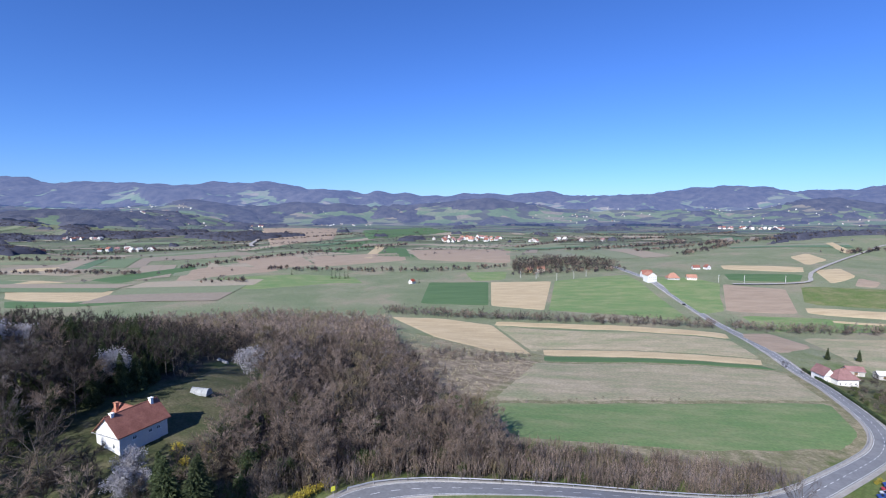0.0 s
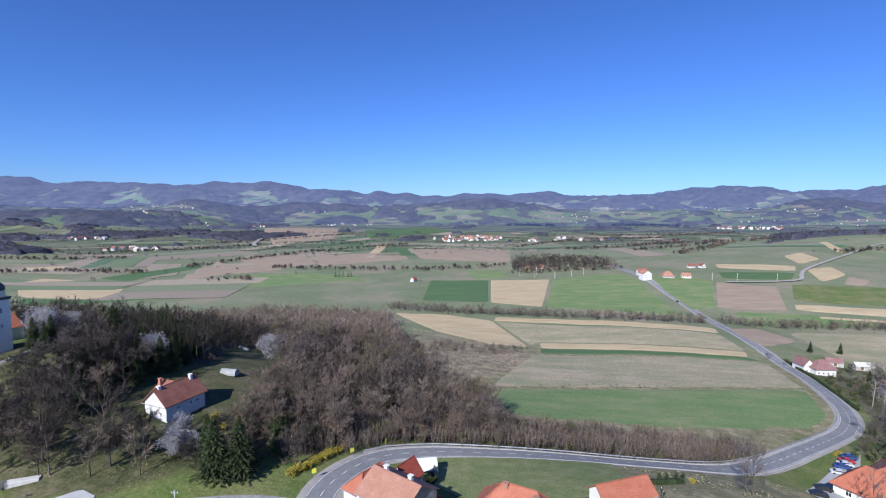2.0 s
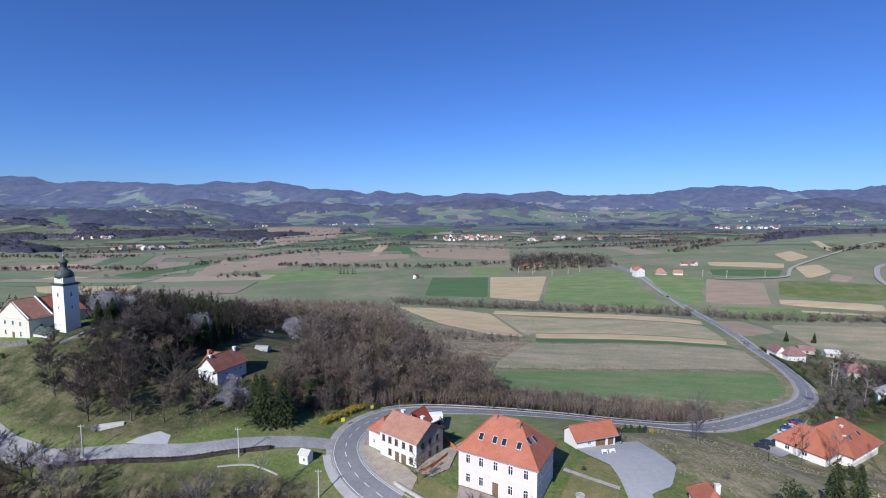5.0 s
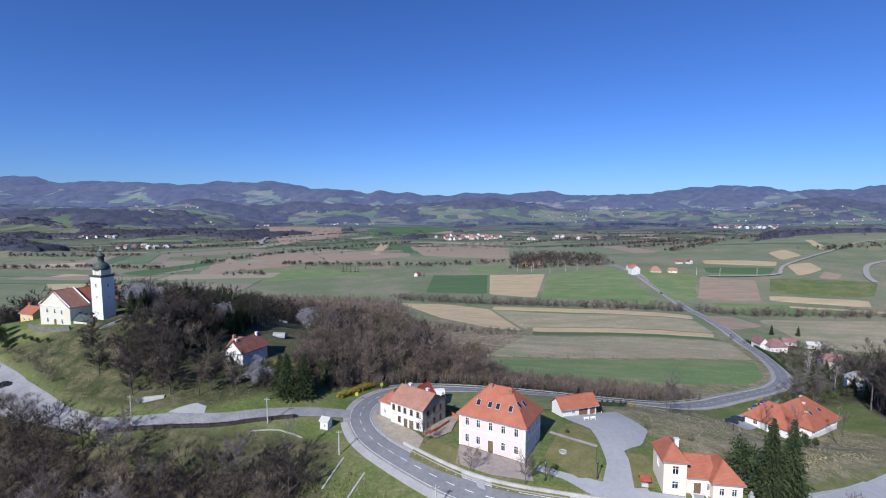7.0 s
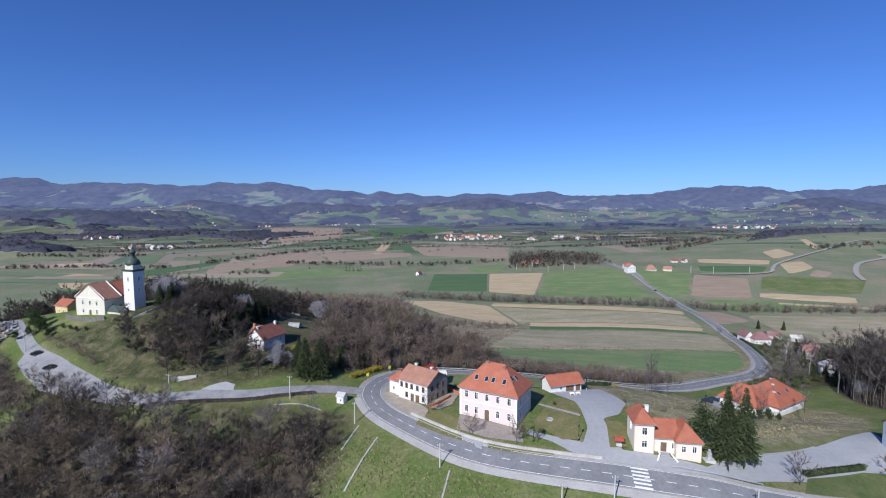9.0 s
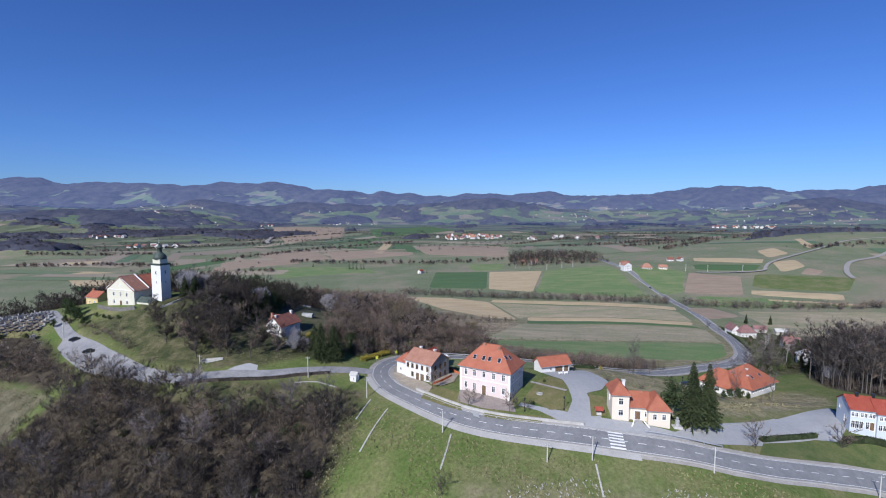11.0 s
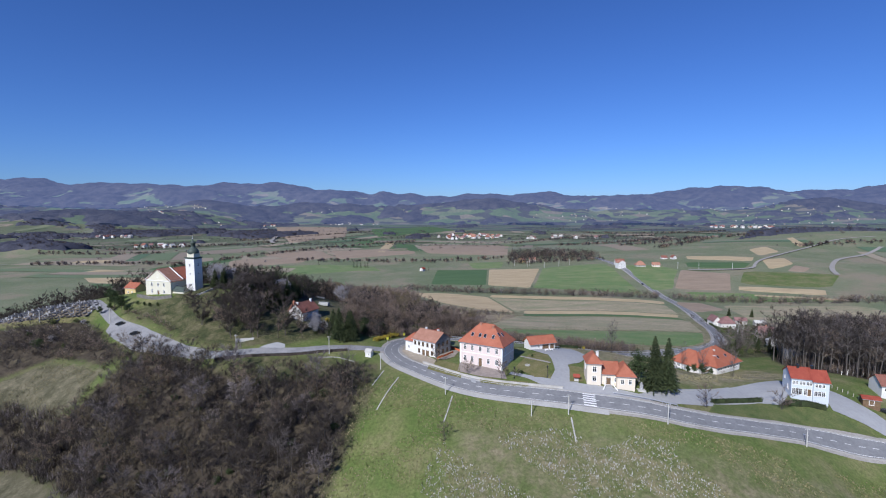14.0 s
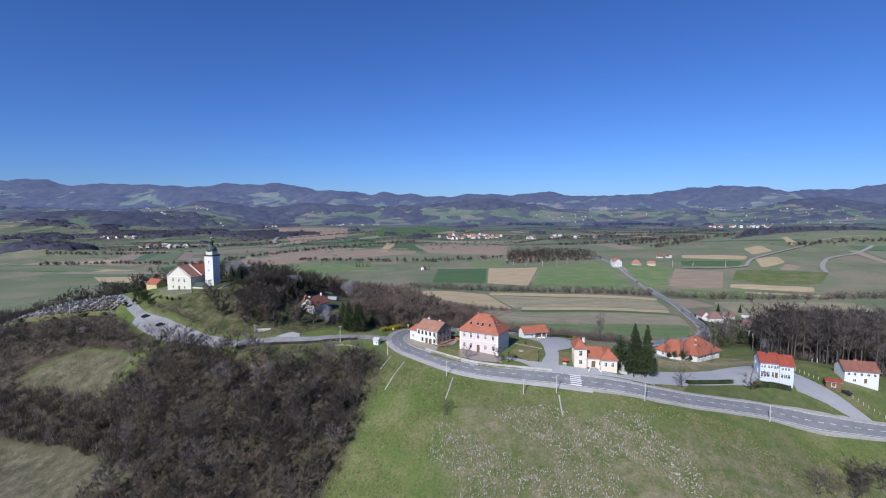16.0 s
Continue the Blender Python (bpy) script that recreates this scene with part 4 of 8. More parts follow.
def roof_mesh(kind, w, d, e, rh, o, x0=0.0, y0=0.0):
    """A roof over a w by d plan with eaves at e, a rise rh and an overhang o: hip, or gable with its ridge along x or y. Gives the mesh and its ridge lines."""
    bm = bmesh.new()
    drop = o * rh / (min(w, d) / 2)
    L, R, F, B = x0 - o, x0 + w + o, y0 - o, y0 + d + o
    lo, hi = e - drop + 0.2, e + rh + 0.2
    cx, cy = x0 + w / 2, y0 + d / 2
    fl, fr, br, bl = (L, F, lo), (R, F, lo), (R, B, lo), (L, B, lo)
    if kind == "hip":
        k = min(w, d) / 2
        a, b = ((x0 + k, cy, hi), (x0 + w - k, cy, hi)) if w >= d else ((cx, y0 + k, hi), (cx, y0 + d - k, hi))
        if w >= d:
            faces = [(fl, fr, b, a), (br, bl, a, b), (bl, fl, a), (fr, br, b)]
            lines = [(a, b), (fl, a), (bl, a), (fr, b), (br, b)]
        else:
            faces = [(bl, fl, a, b), (fr, br, b, a), (fl, fr, a), (br, bl, b)]
            lines = [(a, b), (fl, a), (fr, a), (bl, b), (br, b)]
        if abs(w - d) < 0.3:
            lines = lines[1:]
    elif kind == "gx":
        a, b = (L, cy, hi), (R, cy, hi)
        faces, lines = [(fl, fr, b, a), (br, bl, a, b)], [(a, b)]
    else:
        a, b = (cx, F, hi), (cx, B, hi)
        faces, lines = [(bl, fl, a, b), (fr, br, b, a)], [(a, b)]
    for f in faces:
        seen = []
        for q in f:
            if not any((Vector(q) - Vector(s)).length < 1e-4 for s in seen):
                seen.append(q)
        slab(bm, seen)
    return bm, lines


def house(name, label, at, rot, blocks, wall, tiles, category="house", group="", base=2.0):
    """A house of blocks, each dict(w, d, h, x, y, roof, rise, over, wins, doors). Fronts face -y of its own plan."""
    top = thing(name, label, category, pose(*at, 0, 0, rot), group)
    for bl in blocks:
        w, d, e = bl["w"], bl["d"], bl["h"]
        x0, y0 = bl.get("x", 0.0), bl.get("y", 0.0)
        kind, rise, over = bl.get("roof", "hip"), bl.get("rise", 3.0), bl.get("over", 0.5)
        bm = bmesh.new()
        sides = {"f": ((x0, y0, 0), (1, 0, 0), w), "r": ((x0 + w, y0, 0), (0, 1, 0), d), "b": ((x0 + w, y0 + d, 0), (-1, 0, 0), w), "l": ((x0, y0 + d, 0), (0, -1, 0), d)}
        side_bm = bmesh.new() if bl.get("side_wall") else None
        for side, (o, u, long) in sides.items():
            holes = [(c * long, f, ww, hh) for s, c, f, ww, hh in bl.get("wins", ()) if s == side] + [(c * long, f, ww, hh) for s, c, f, ww, hh in bl.get("doors", ()) if s == side]
            facade(side_bm if side == "r" and side_bm else bm, o, u, long, -base, e, [q for q in holes if q[1] + q[3] < e])
        cx, cy = x0 + w / 2, y0 + d / 2
        if kind == "gx":
            for x, s in ((x0, -1), (x0 + w, 1)):
                b2 = side_bm if s > 0 and side_bm else bm
                tri = [b2.verts.new(p) for p in ((x, y0, e), (x, y0 + d, e), (x, cy, e + rise))]
                b2.faces.new(tri if s > 0 else tri[::-1])
        elif kind == "gy":
            for y, s in ((y0, 1), (y0 + d, -1)):
                tri = [bm.verts.new(p) for p in ((x0, y, e), (x0 + w, y, e), (cx, y, e + rise))]
                bm.faces.new(tri if s > 0 else tri[::-1])
        body = part("wall", bm, bl.get("wall", wall), top)
        if side_bm:
            part("gable_wall", side_bm, bl["side_wall"], top, "bare grey unplastered gable wall")
        bm, lines = roof_mesh(kind, w, d, e, rise, over, x0, y0)
        roof = part("roof", bm, bl.get("tiles", tiles), top)
        bm = bmesh.new()
        for a, b in lines:
            tube(bm, a, b, 0.13, 0.13, 5)
        part("ridge_tile", bm, bl.get("tiles", tiles), roof)
        if bl.get("band"):
            bm = bmesh.new()
            z = bl["band"]
            for zz in (z, e - 0.45):
                block(bm, x0 - 0.07, x0 + w + 0.07, y0 - 0.07, y0, zz, zz + 0.28)
                block(bm, x0 + w, x0 + w + 0.07, y0 - 0.07, y0 + d, zz, zz + 0.28)
            for x in (x0 - 0.06, x0 + w - 0.55):
                block(bm, x, x + 0.6, y0 - 0.06, y0, -base, e - 0.45)
            block(bm, x0 + w, x0 + w + 0.06, y0, y0 + 0.55, -base, e - 0.45)
            part("moulding", bm, bl.get("band_mat", "trim"), body)
        if bl.get("gutter", True):
            bm = bmesh.new()
            drop = over * rise / (min(w, d) / 2)
            block(bm, x0 - over, x0 + w + over, y0 - over - 0.12, y0 - over, e - drop - 0.02, e - drop + 0.12)
            part("gutter", bm, "steel" if not bl.get("gutter_mat") else bl["gutter_mat"], roof)
        for kinds, frame_kind in ((bl.get("wins", ()), "window"), (bl.get("doors", ()), "door")):
            for s, c, f, ww, hh in kinds:
                o, u, long = sides[s]
                place = Vector(o) + Vector(u) * (c * long) + Vector((0, 0, f))
                turn = {"f": 0, "r": 90, "b": 180, "l": -90}[s]
                fr, pane = window_part(frame_kind, ww, hh, bl.get("frames", "trim"))
                win = new(frame_kind, fr)
                win.parent = top
                win.matrix_basis = pose(*place, 0, 0, turn)
                glass = new("pane" if frame_kind == "window" else "door_leaf", pane)
                glass.parent = win
        for u, v, zz, hgt in bl.get("chimneys", ()):
            bm = bmesh.new()
            block(bm, u - 0.42, u + 0.42, v - 0.35, v + 0.35, zz, zz + hgt)
            block(bm, u - 0.52, u + 0.52, v - 0.45, v + 0.45, zz + hgt, zz + hgt + 0.16)
            part("chimney", bm, bl.get("chimney_mat", "brick"), top)
        for s, c, up in bl.get("skylights", ()):
            slope = math.atan2(rise, min(w, d) / 2)
            if s == "f":
                m = pose(x0 + c * w, y0 + up * d / 2, e + up * rise + 0.24, math.degrees(slope), 0, 0)
            else:
                m = pose(x0 + w - up * min(w, d) / 2, y0 + c * d, e + up * rise + 0.24, math.degrees(slope), 0, 0)
                m = pose(x0 + w - up * min(w, d) / 2, y0 + c * d, e + up * rise + 0.24, 0, 0, 90) @ pose(0, 0, 0, math.degrees(slope), 0, 0)
            bm = bmesh.new()
            block(bm, -0.55, 0.55, -0.8, 0.8, -0.05, 0.08, m)
            sk = part("skylight", bm, "steel", top)
            bm = bmesh.new()
            block(bm, -0.45, 0.45, -0.7, 0.7, 0.08, 0.11, m)
            part("pane", bm, "glass", sk)
    return top


def grid_wins(side, cols, rows, w, hh, skip=()):
    return [(side, c, z, w, hh) for i, c in enumerate(cols) for j, z in enumerate(rows) if (i, j) not in skip]


COLS = (0.125, 0.30, 0.49, 0.68, 0.87)
school = house("manor_house", "two-storey pink plastered house with white mouldings and orange hipped tile roof", (9.3, 7.2, 0.2), -26.5,
      [dict(w=17.3, d=11.6, h=8.8, roof="hip", rise=5.9, over=0.6, band=4.5,
            wins=grid_wins("f", COLS, (1.35, 5.6), 1.0, 1.95, {(2, 0)}) + grid_wins("r", (0.25, 0.72), (1.35, 5.6), 1.0, 1.95) + grid_wins("l", (0.3, 0.7), (1.35, 5.6), 1.0, 1.95),
            doors=[("f", 0.49, 0.0, 1.5, 3.1)], chimneys=[(6.3, 5.4, 12.6, 2.4), (11.7, 4.8, 11.8, 2.7)], chimney_mat="tile_worn",
            skylights=[("f", 0.25, 0.36), ("f", 0.43, 0.36), ("f", 0.55, 0.36), ("f", 0.74, 0.36), ("r", 0.3, 0.5), ("r", 0.5, 0.42)])], "pink_wall", "tile_orange")
bm = bmesh.new()
for k in range(4):
    block(bm, 7.2 - 0.3 * k, 9.8 + 0.3 * k, -0.7 - 0.35 * k, 0, -2, 0.0 - 0.17 * k)
part("steps", bm, "kerb", school)
bm = bmesh.new()
tube(bm, (7.2, -0.1, 3.9), (6.9, -1.1, 4.9), 0.04, 0.03)
part("flag_pole", bm, "trim", school)

house("old_house", "white two-storey house under repair with worn orange tile roof", (-10.2, 20.6, -0.5), -34.5,
      [dict(w=11.6, d=10.2, h=6.3, roof="gx", rise=2.9, over=0.45, wall="white_wall", side_wall="bare_wall", tiles="tile_worn",
            wins=grid_wins("f", (0.10, 0.28, 0.46, 0.66, 0.86), (3.9,), 0.85, 1.45) + grid_wins("f", (0.28, 0.86), (0.9,), 0.9, 1.5) + grid_wins("r", (0.22, 0.5, 0.78), (1.0, 3.9), 0.9, 1.5) + [("r", 0.5, 0.7, 0.1, 0.1)],
            doors=[("f", 0.48, 0.0, 1.1, 2.3), ("f", 0.66, 0.0, 1.3, 2.3)], chimneys=[(2.6, 5.6, 8.2, 1.7), (8.4, 6.2, 8.0, 1.6)], chimney_mat="white_wall", frames="wood"),
       dict(w=5.4, d=10.5, h=4.6, x=-5.4, y=1.4, roof="hip", rise=2.5, over=0.4, tiles="tile_orange", wins=[("f", 0.35, 1.2, 0.8, 1.2), ("l", 0.5, 1.2, 0.9, 1.2)]),
       dict(w=5.0, d=5.0, h=4.4, x=-1.0, y=10.2, roof="gy", rise=2.8, over=0.3, tiles="tile_red", wall="old_wall")], "white_wall", "tile_worn")
house("garage", "low white outbuilding with open front and orange tile roof", (38.2, 22.8, 0.3), 20,
      [dict(w=11.2, d=5.6, h=3.0, roof="gx", rise=2.1, over=0.7, wins=[("f", 0.33, 1.0, 0.9, 0.9)], doors=[("f", 0.62, 0.0, 3.1, 2.3), ("f", 0.89, 0.0, 1.9, 2.3)], frames="white_wall")], "white_wall", "tile_orange", "outbuilding")
parish = house("parish_house", "cream plastered house with a corner tower and orange tile roofs", (53.2, -9.0, -2.0), -5.5,
      [dict(w=4.7, d=7.4, h=8.3, roof="hip", rise=2.6, over=0.45, wins=[("f", 0.52, 1.9, 1.25, 1.7), ("f", 0.52, 5.1, 1.25, 1.9), ("l", 0.5, 5.1, 1.1, 1.7)], chimneys=[(4.0, 4.9, 9.0, 1.7)], chimney_mat="white_wall"),
       dict(w=6.0, d=7.6, h=4.4, x=4.7, y=1.2, roof="gx", rise=2.9, over=0.45, doors=[("f", 0.45, 0.4, 1.6, 2.6)], wins=[("f", 0.85, 1.4, 0.9, 1.5)]),
       dict(w=5.9, d=8.6, h=4.4, x=9.9, y=-0.4, roof="hip", rise=3.2, over=0.45, wins=[("f", 0.3, 1.4, 1.0, 1.6), ("f", 0.72, 1.4, 1.0, 1.6), ("r", 0.3, 1.4, 1.0, 1.6), ("r", 0.7, 1.4, 1.0, 1.6)], chimneys=[(9.0, 5.0, 6.2, 1.2)])],
      "cream_wall", "tile_orange")
for k in range(5):
    bm = boxed(6.3 - 0.22 * k, 8.5 + 0.22 * k, -0.6 - 0.34 * k, 1.2 if k == 0 else -0.6 - 0.34 * (k - 1), -1.5, 0.4 - 0.17 * k)
    part("step", bm, "paving", parish)
for x0, x1 in ((6.0, 5.0), (8.8, 9.8)):
    bm = bmesh.new()
    tube(bm, (x0, 1.2, 0.9), (x0, -0.6, 0.8), 0.2, 0.2, 6)
    tube(bm, (x0, -0.6, 0.8), (x1, -2.4, -0.2), 0.2, 0.2, 6)
    part("stair_wall", bm, "trim", parish)
inn = house("inn", "large low white building under a sprawling orange tile roof", (130.5, 50.5, -19.6), 32,
      [dict(w=19.0, d=15.5, h=4.2, x=0.8, y=3.0, roof="hip", rise=6.2, over=0.9, wins=grid_wins("f", (0.1, 0.22, 0.36, 0.5, 0.64, 0.78, 0.9), (1.6,), 1.2, 1.7) + grid_wins("r", (0.2, 0.45, 0.7), (1.6,), 1.1, 1.7), chimneys=[(8, 9, 7.2, 2.2), (13, 12, 8.2, 1.6), (5, 7, 6.2, 1.4)], chimney_mat="white_wall", skylights=[("f", 0.3, 0.4), ("f", 0.62, 0.4), ("r", 0.5, 0.45)]),
       dict(w=10.0, d=14, h=4.2, x=-6.6, y=7.0, roof="hip", rise=5.2, over=0.8, wins=grid_wins("f", (0.25, 0.7), (1.4,), 1.4, 1.7) + grid_wins("l", (0.25, 0.6), (1.4,), 1.4, 1.7))], "white_wall", "tile_orange", "building", base=5.0)
block_spots = [("balcony_floor", (-5.2, 0.6, 5.6, 7.0, 1.1, 1.3), "concrete"), ("balcony_rail", (-5.2, 0.6, 5.62, 5.7, 1.3, 2.2), "wood")]
for name, box, material in block_spots:
    part(name, boxed(*box, 0.02), material, inn)
house("blue_house", "pale blue two-storey house with red tile roof", (132.3, 7.0, -12.2), -17,
      [dict(w=6.6, d=9.6, h=8.6, roof="gx", rise=2.7, over=0.4, wins=grid_wins("f", (0.10, 0.24, 0.46, 0.60, 0.78, 0.91), (6.2,), 0.75, 1.3) + grid_wins("f", (0.12, 0.28, 0.44), (2.5,), 0.95, 2.3) + [("f", 0.68, 2.5, 0.9, 2.3)] + [("l", 0.25, 6.0, 1.0, 1.3), ("l", 0.65, 3.2, 1.4, 1.9)],
            doors=[("f", 0.86, 2.2, 1.2, 2.6)], chimneys=[(3.0, 4.6, 10.6, 1.6)], chimney_mat="car_dark"),
       dict(w=4.8, d=9.0, h=8.3, x=6.6, y=-0.7, roof="gx", rise=2.8, over=0.4, wins=grid_wins("f", (0.2, 0.42, 0.64), (6.0,), 0.8, 1.2) + grid_wins("f", (0.18, 0.42, 0.66), (2.8,), 1.0, 1.7) + [("r", 0.5, 6.0, 1.0, 1.3)], chimneys=[(0.9 + 6.6, 5.2, 10.4, 1.8)], chimney_mat="car_dark")],
      "blue_wall", "tile_red", base=3.0)
house("garden_house", "white house with a brown-red tile roof beyond the lane", (176.4, 20.6, -16.6), -12,
      [dict(w=12.5, d=8.6, h=5.4, roof="gx", rise=3.0, over=0.5, wins=grid_wins("f", (0.12, 0.3, 0.5, 0.7, 0.88), (3.2,), 1.1, 1.2) + [("f", 0.3, 0.5, 1.2, 1.3)], doors=[("f", 0.62, 0.0, 1.3, 2.1)], chimneys=[(5.5, 4.4, 7.4, 1.6)])], "white_wall", "tile_dark", base=3.0)
house("garden_shed", "low shed with a dark red metal roof", (161.6, 11.0, -14.9), -22, [dict(w=5.2, d=3.6, h=2.1, roof="gx", rise=0.7, over=0.4, doors=[("f", 0.5, 0.0, 1.4, 1.8)])], "wood", "tile_red", "shed")

VILLA_WINS = [("f", 0.30, 1.0, 1.5, 1.3), ("f", 0.76, 1.2, 0.9, 1.2), ("f", 0.5, 4.6, 0.9, 1.2)]
house("villa", "white house with a steep dark red tile roof among the trees", (-74.0, 52.6, 4.8), -21,
      [dict(w=8.2, d=11.6, h=4.6, roof="gy", rise=3.6, over=0.6, wins=VILLA_WINS + grid_wins("r", (0.3, 0.62), (2.4,), 1.0, 0.8) + [("r", 0.8, 2.4, 1.0, 0.8)], chimneys=[(4.6, 10.2, 7.2, 1.8), (4.3, 1.0, 7.6, 1.1)], chimney_mat="trim"),
       dict(w=4.6, d=7.0, h=4.2, x=-3.8, y=4.4, roof="gx", rise=2.9, over=0.5, chimneys=[(-2.6, 6.4, 5.8, 2.2)])], "white_wall", "tile_dark", base=3.0)
house("hut", "small white plastered bus shelter with a flat pitched roof", (-29.4, 17.0, -1.5), -18, [dict(w=2.5, d=2.2, h=2.5, roof="gx", rise=0.7, over=0.25, wins=[("f", 0.6, 0.9, 0.7, 0.9)], gutter=False)], "white_wall", "concrete", "shelter")
for at, rot, w, d, e, rise, kind, wall, tiles, label in (
        ((218, 168, -33.4), -12, 9.5, 7, 4.6, 3.4, "gx", "old_wall", "tile_pink", "farmhouse with a dull red roof between trees"),
        ((194.5, 121.5, -27.4), -28, 8.5, 7, 5.0, 2.4, "gy", "white_wall", "concrete", "small white gabled house at the edge of the wood"),
        ((232, 522, -31.0), 8, 11, 11, 9.0, 3.6, "gy", "white_wall", "tile_worn", "tall white farmhouse beside the valley road"),
        ((240, 560, -30.9), 0, 13, 9, 5.5, 4.5, "gx", "white_wall", "tile_dark", "white farmhouse with red roof beside the valley road"),
        ((262, 538, -29.6), -6, 14, 9, 3.0, 5.0, "hip", "old_wall", "tile_worn", "low barn with a large faded tile roof"),
        ((287, 541, -29.5), -10, 11, 7, 3.0, 3.0, "gx", "cream_wall", "tile_worn", "small farm building with a tile roof"),
        ((336, 629, -29.5), -5, 9, 7, 4.0, 3.0, "gx", "white_wall", "tile_dark", "white farm building with dark roof"),
        ((352, 624, -29.5), 15, 7, 7, 5.0, 3.0, "gy", "white_wall", "tile_dark", "white gabled farm house")):
    cols = (0.16, 0.39, 0.62, 0.85)
    rows = (1.0, 3.6, 6.3) if e > 8 else (1.0, 3.4) if e > 4.9 else (0.9,)
    house("farmhouse", label, at, rot, [dict(w=w, d=d, h=e, roof=kind, rise=rise, over=0.5, wins=grid_wins("f", cols, rows, 1.1, 1.3) + grid_wins("r", (0.3, 0.7), rows, 1.0, 1.3), chimneys=[(w * 0.55, d * 0.55, e + rise - 0.8, 1.6)])], wall, tiles, group="farmhouses of the valley", base=3.0)

house("road_house", "white house with a faded pink-red roof beside the valley road", (213.5, 208.5, -36.9), 2,
      [dict(w=11.5, d=8.5, h=4.4, roof="hip", rise=4.2, over=0.5, wins=grid_wins("f", (0.14, 0.38, 0.62, 0.86), (1.2,), 1.1, 1.3), chimneys=[(7, 4.5, 6.6, 2.2)]),
       dict(w=6.2, d=9, h=4.8, x=-3.6, y=5.0, roof="gy", rise=3.6, over=0.5, tiles="tile_pink", wins=[("f", 0.35, 1.2, 1.0, 1.2), ("f", 0.5, 3.6, 0.9, 1.1)])], "white_wall", "tile_pink", base=3.0)
house("farm_shed", "low farm shed with a faded roof", (237, 232, -38.4), -12, [dict(w=9, d=5.5, h=2.6, roof="gx", rise=2.0, over=0.4, doors=[("f", 0.5, 0.0, 2.0, 2.1)])], "old_wall", "tile_pink", "shed", base=2.0)
house("farm_shed", "low grey farm shed by the road", (250, 226, -38.6), -8, [dict(w=8, d=5, h=2.4, roof="gx", rise=1.6, over=0.4, doors=[("f", 0.4, 0.0, 2.0, 2.0)])], "old_wall", "concrete", "shed", base=2.0)

# ---------------------------------------------------------------- church
church = house("church", "cream baroque hilltop church with white bell tower and dark onion dome", (-156.4, 69.0, 13.6), -17.5,
      [dict(w=17.6, d=7.4, h=8.2, roof="gy", rise=5.6, over=0.5, wins=grid_wins("f", (0.25, 0.73), (1.3, 5.0), 1.1, 1.8, ()) + [("f", 0.5, 5.0, 1.1, 1.8), ("f", 0.5, 9.6, 0.8, 1.4), ("r", 0.5, 3.2, 1.1, 2.4)], doors=[("f", 0.5, 0.0, 1.6, 2.9)], gutter=False, tiles="tile_worn"),
       dict(w=16.6, d=11.4, h=8.0, x=0.5, y=7.6, roof="gy", rise=5.3, over=0.3, gutter=False, tiles="tile_orange"),
       dict(w=7.4, d=3.9, h=3.0, x=17.7, y=0.9, roof="gx", rise=1.7, over=0.3, gutter=False, tiles="copper")], "church_wall", "tile_orange", "church", base=4.0)
bm = bmesh.new()
slab_top = [(-0.3, 7.3, 8.25), (8.8, 7.3, 14.15), (17.9, 7.3, 8.25)]
for a, b in zip(slab_top, slab_top[1:]):
    tube(bm, a, b, 0.26, 0.26, 6)
part("roof_coping", bm, "trim", church)
bm = bmesh.new()
for a, b in zip([(-0.35, -0.1, 8.15), (8.8, -0.1, 13.75)], [(8.8, -0.1, 13.75), (17.95, -0.1, 8.15)]):
    tube(bm, a, b, 0.2, 0.2, 6)
part("gable_cornice", bm, "trim", church)
bm = boxed(-0.25, 17.85, -0.28, 0.02, 7.75, 8.1)
part("eaves_cornice", bm, "trim", church)
TW = pose(23.2, 4.6, 0, 0, 0, 0)
s = 5.9
bm = bmesh.new()
slits = [(s / 2, 5.2, 0.5, 0.9), (s / 2, 11.2, 0.7, 1.1), (s / 2, 15.4, 0.9, 1.6)]
deep_t = 4.9
for o, u, long in (((0, 0, 0), (1, 0, 0), s), ((s, 0, 0), (0, 1, 0), deep_t), ((s, deep_t, 0), (-1, 0, 0), s), ((0, deep_t, 0), (0, -1, 0), deep_t)):
    facade(bm, o, u, long, -3, 19.4, [(long / 2, f, w, k) for _, f, w, k in slits], 0.3)
bm.transform(TW)
tower = part("tower", bm, "white_wall", church, "white plastered bell tower")
for c, f, w, k in slits:
    for side, m in (("f", pose(c, 0, f)), ("r", pose(s, deep_t / 2, f, 0, 0, 90)), ("l", pose(0, deep_t / 2, f, 0, 0, -90))):
        fr, pane = window_part("window", w, k)
        win = new("window", fr)
        win.parent = church
        win.matrix_basis = TW @ m
        glass = new("pane", pane)
        glass.parent = win
bm = bmesh.new()
for z, o in ((19.4, 0.15), (19.8, 0.35)):
    block(bm, -o, s + o, -o, deep_t + o, z, z + 0.4)
bm.transform(TW)
part("cornice", bm, "copper", tower)
bm = bmesh.new()
block(bm, 0.65, s - 0.65, 0.55, deep_t - 0.55, 20.2, 22.2)
for cx in (1.7, s - 1.7):
    block(bm, cx - 0.45, cx + 0.45, 0.45, 0.57, 20.4, 21.8)
bm.transform(TW)
part("clock_storey", bm, "church_wall", tower, "cream clock storey under the dome")
bm = bmesh.new()
mid = TW @ pose(s / 2, deep_t / 2, 0)
turned(bm, [(2.6, 22.1), (2.85, 22.3), (2.85, 22.8), (2.65, 23.5), (2.1, 24.3), (1.45, 24.8), (1.15, 25.1), (1.05, 25.3), (1.05, 27.0), (1.45, 27.2), (1.4, 27.6), (0.8, 28.2), (0.35, 28.7), (0.12, 29.6)], 12, mid)
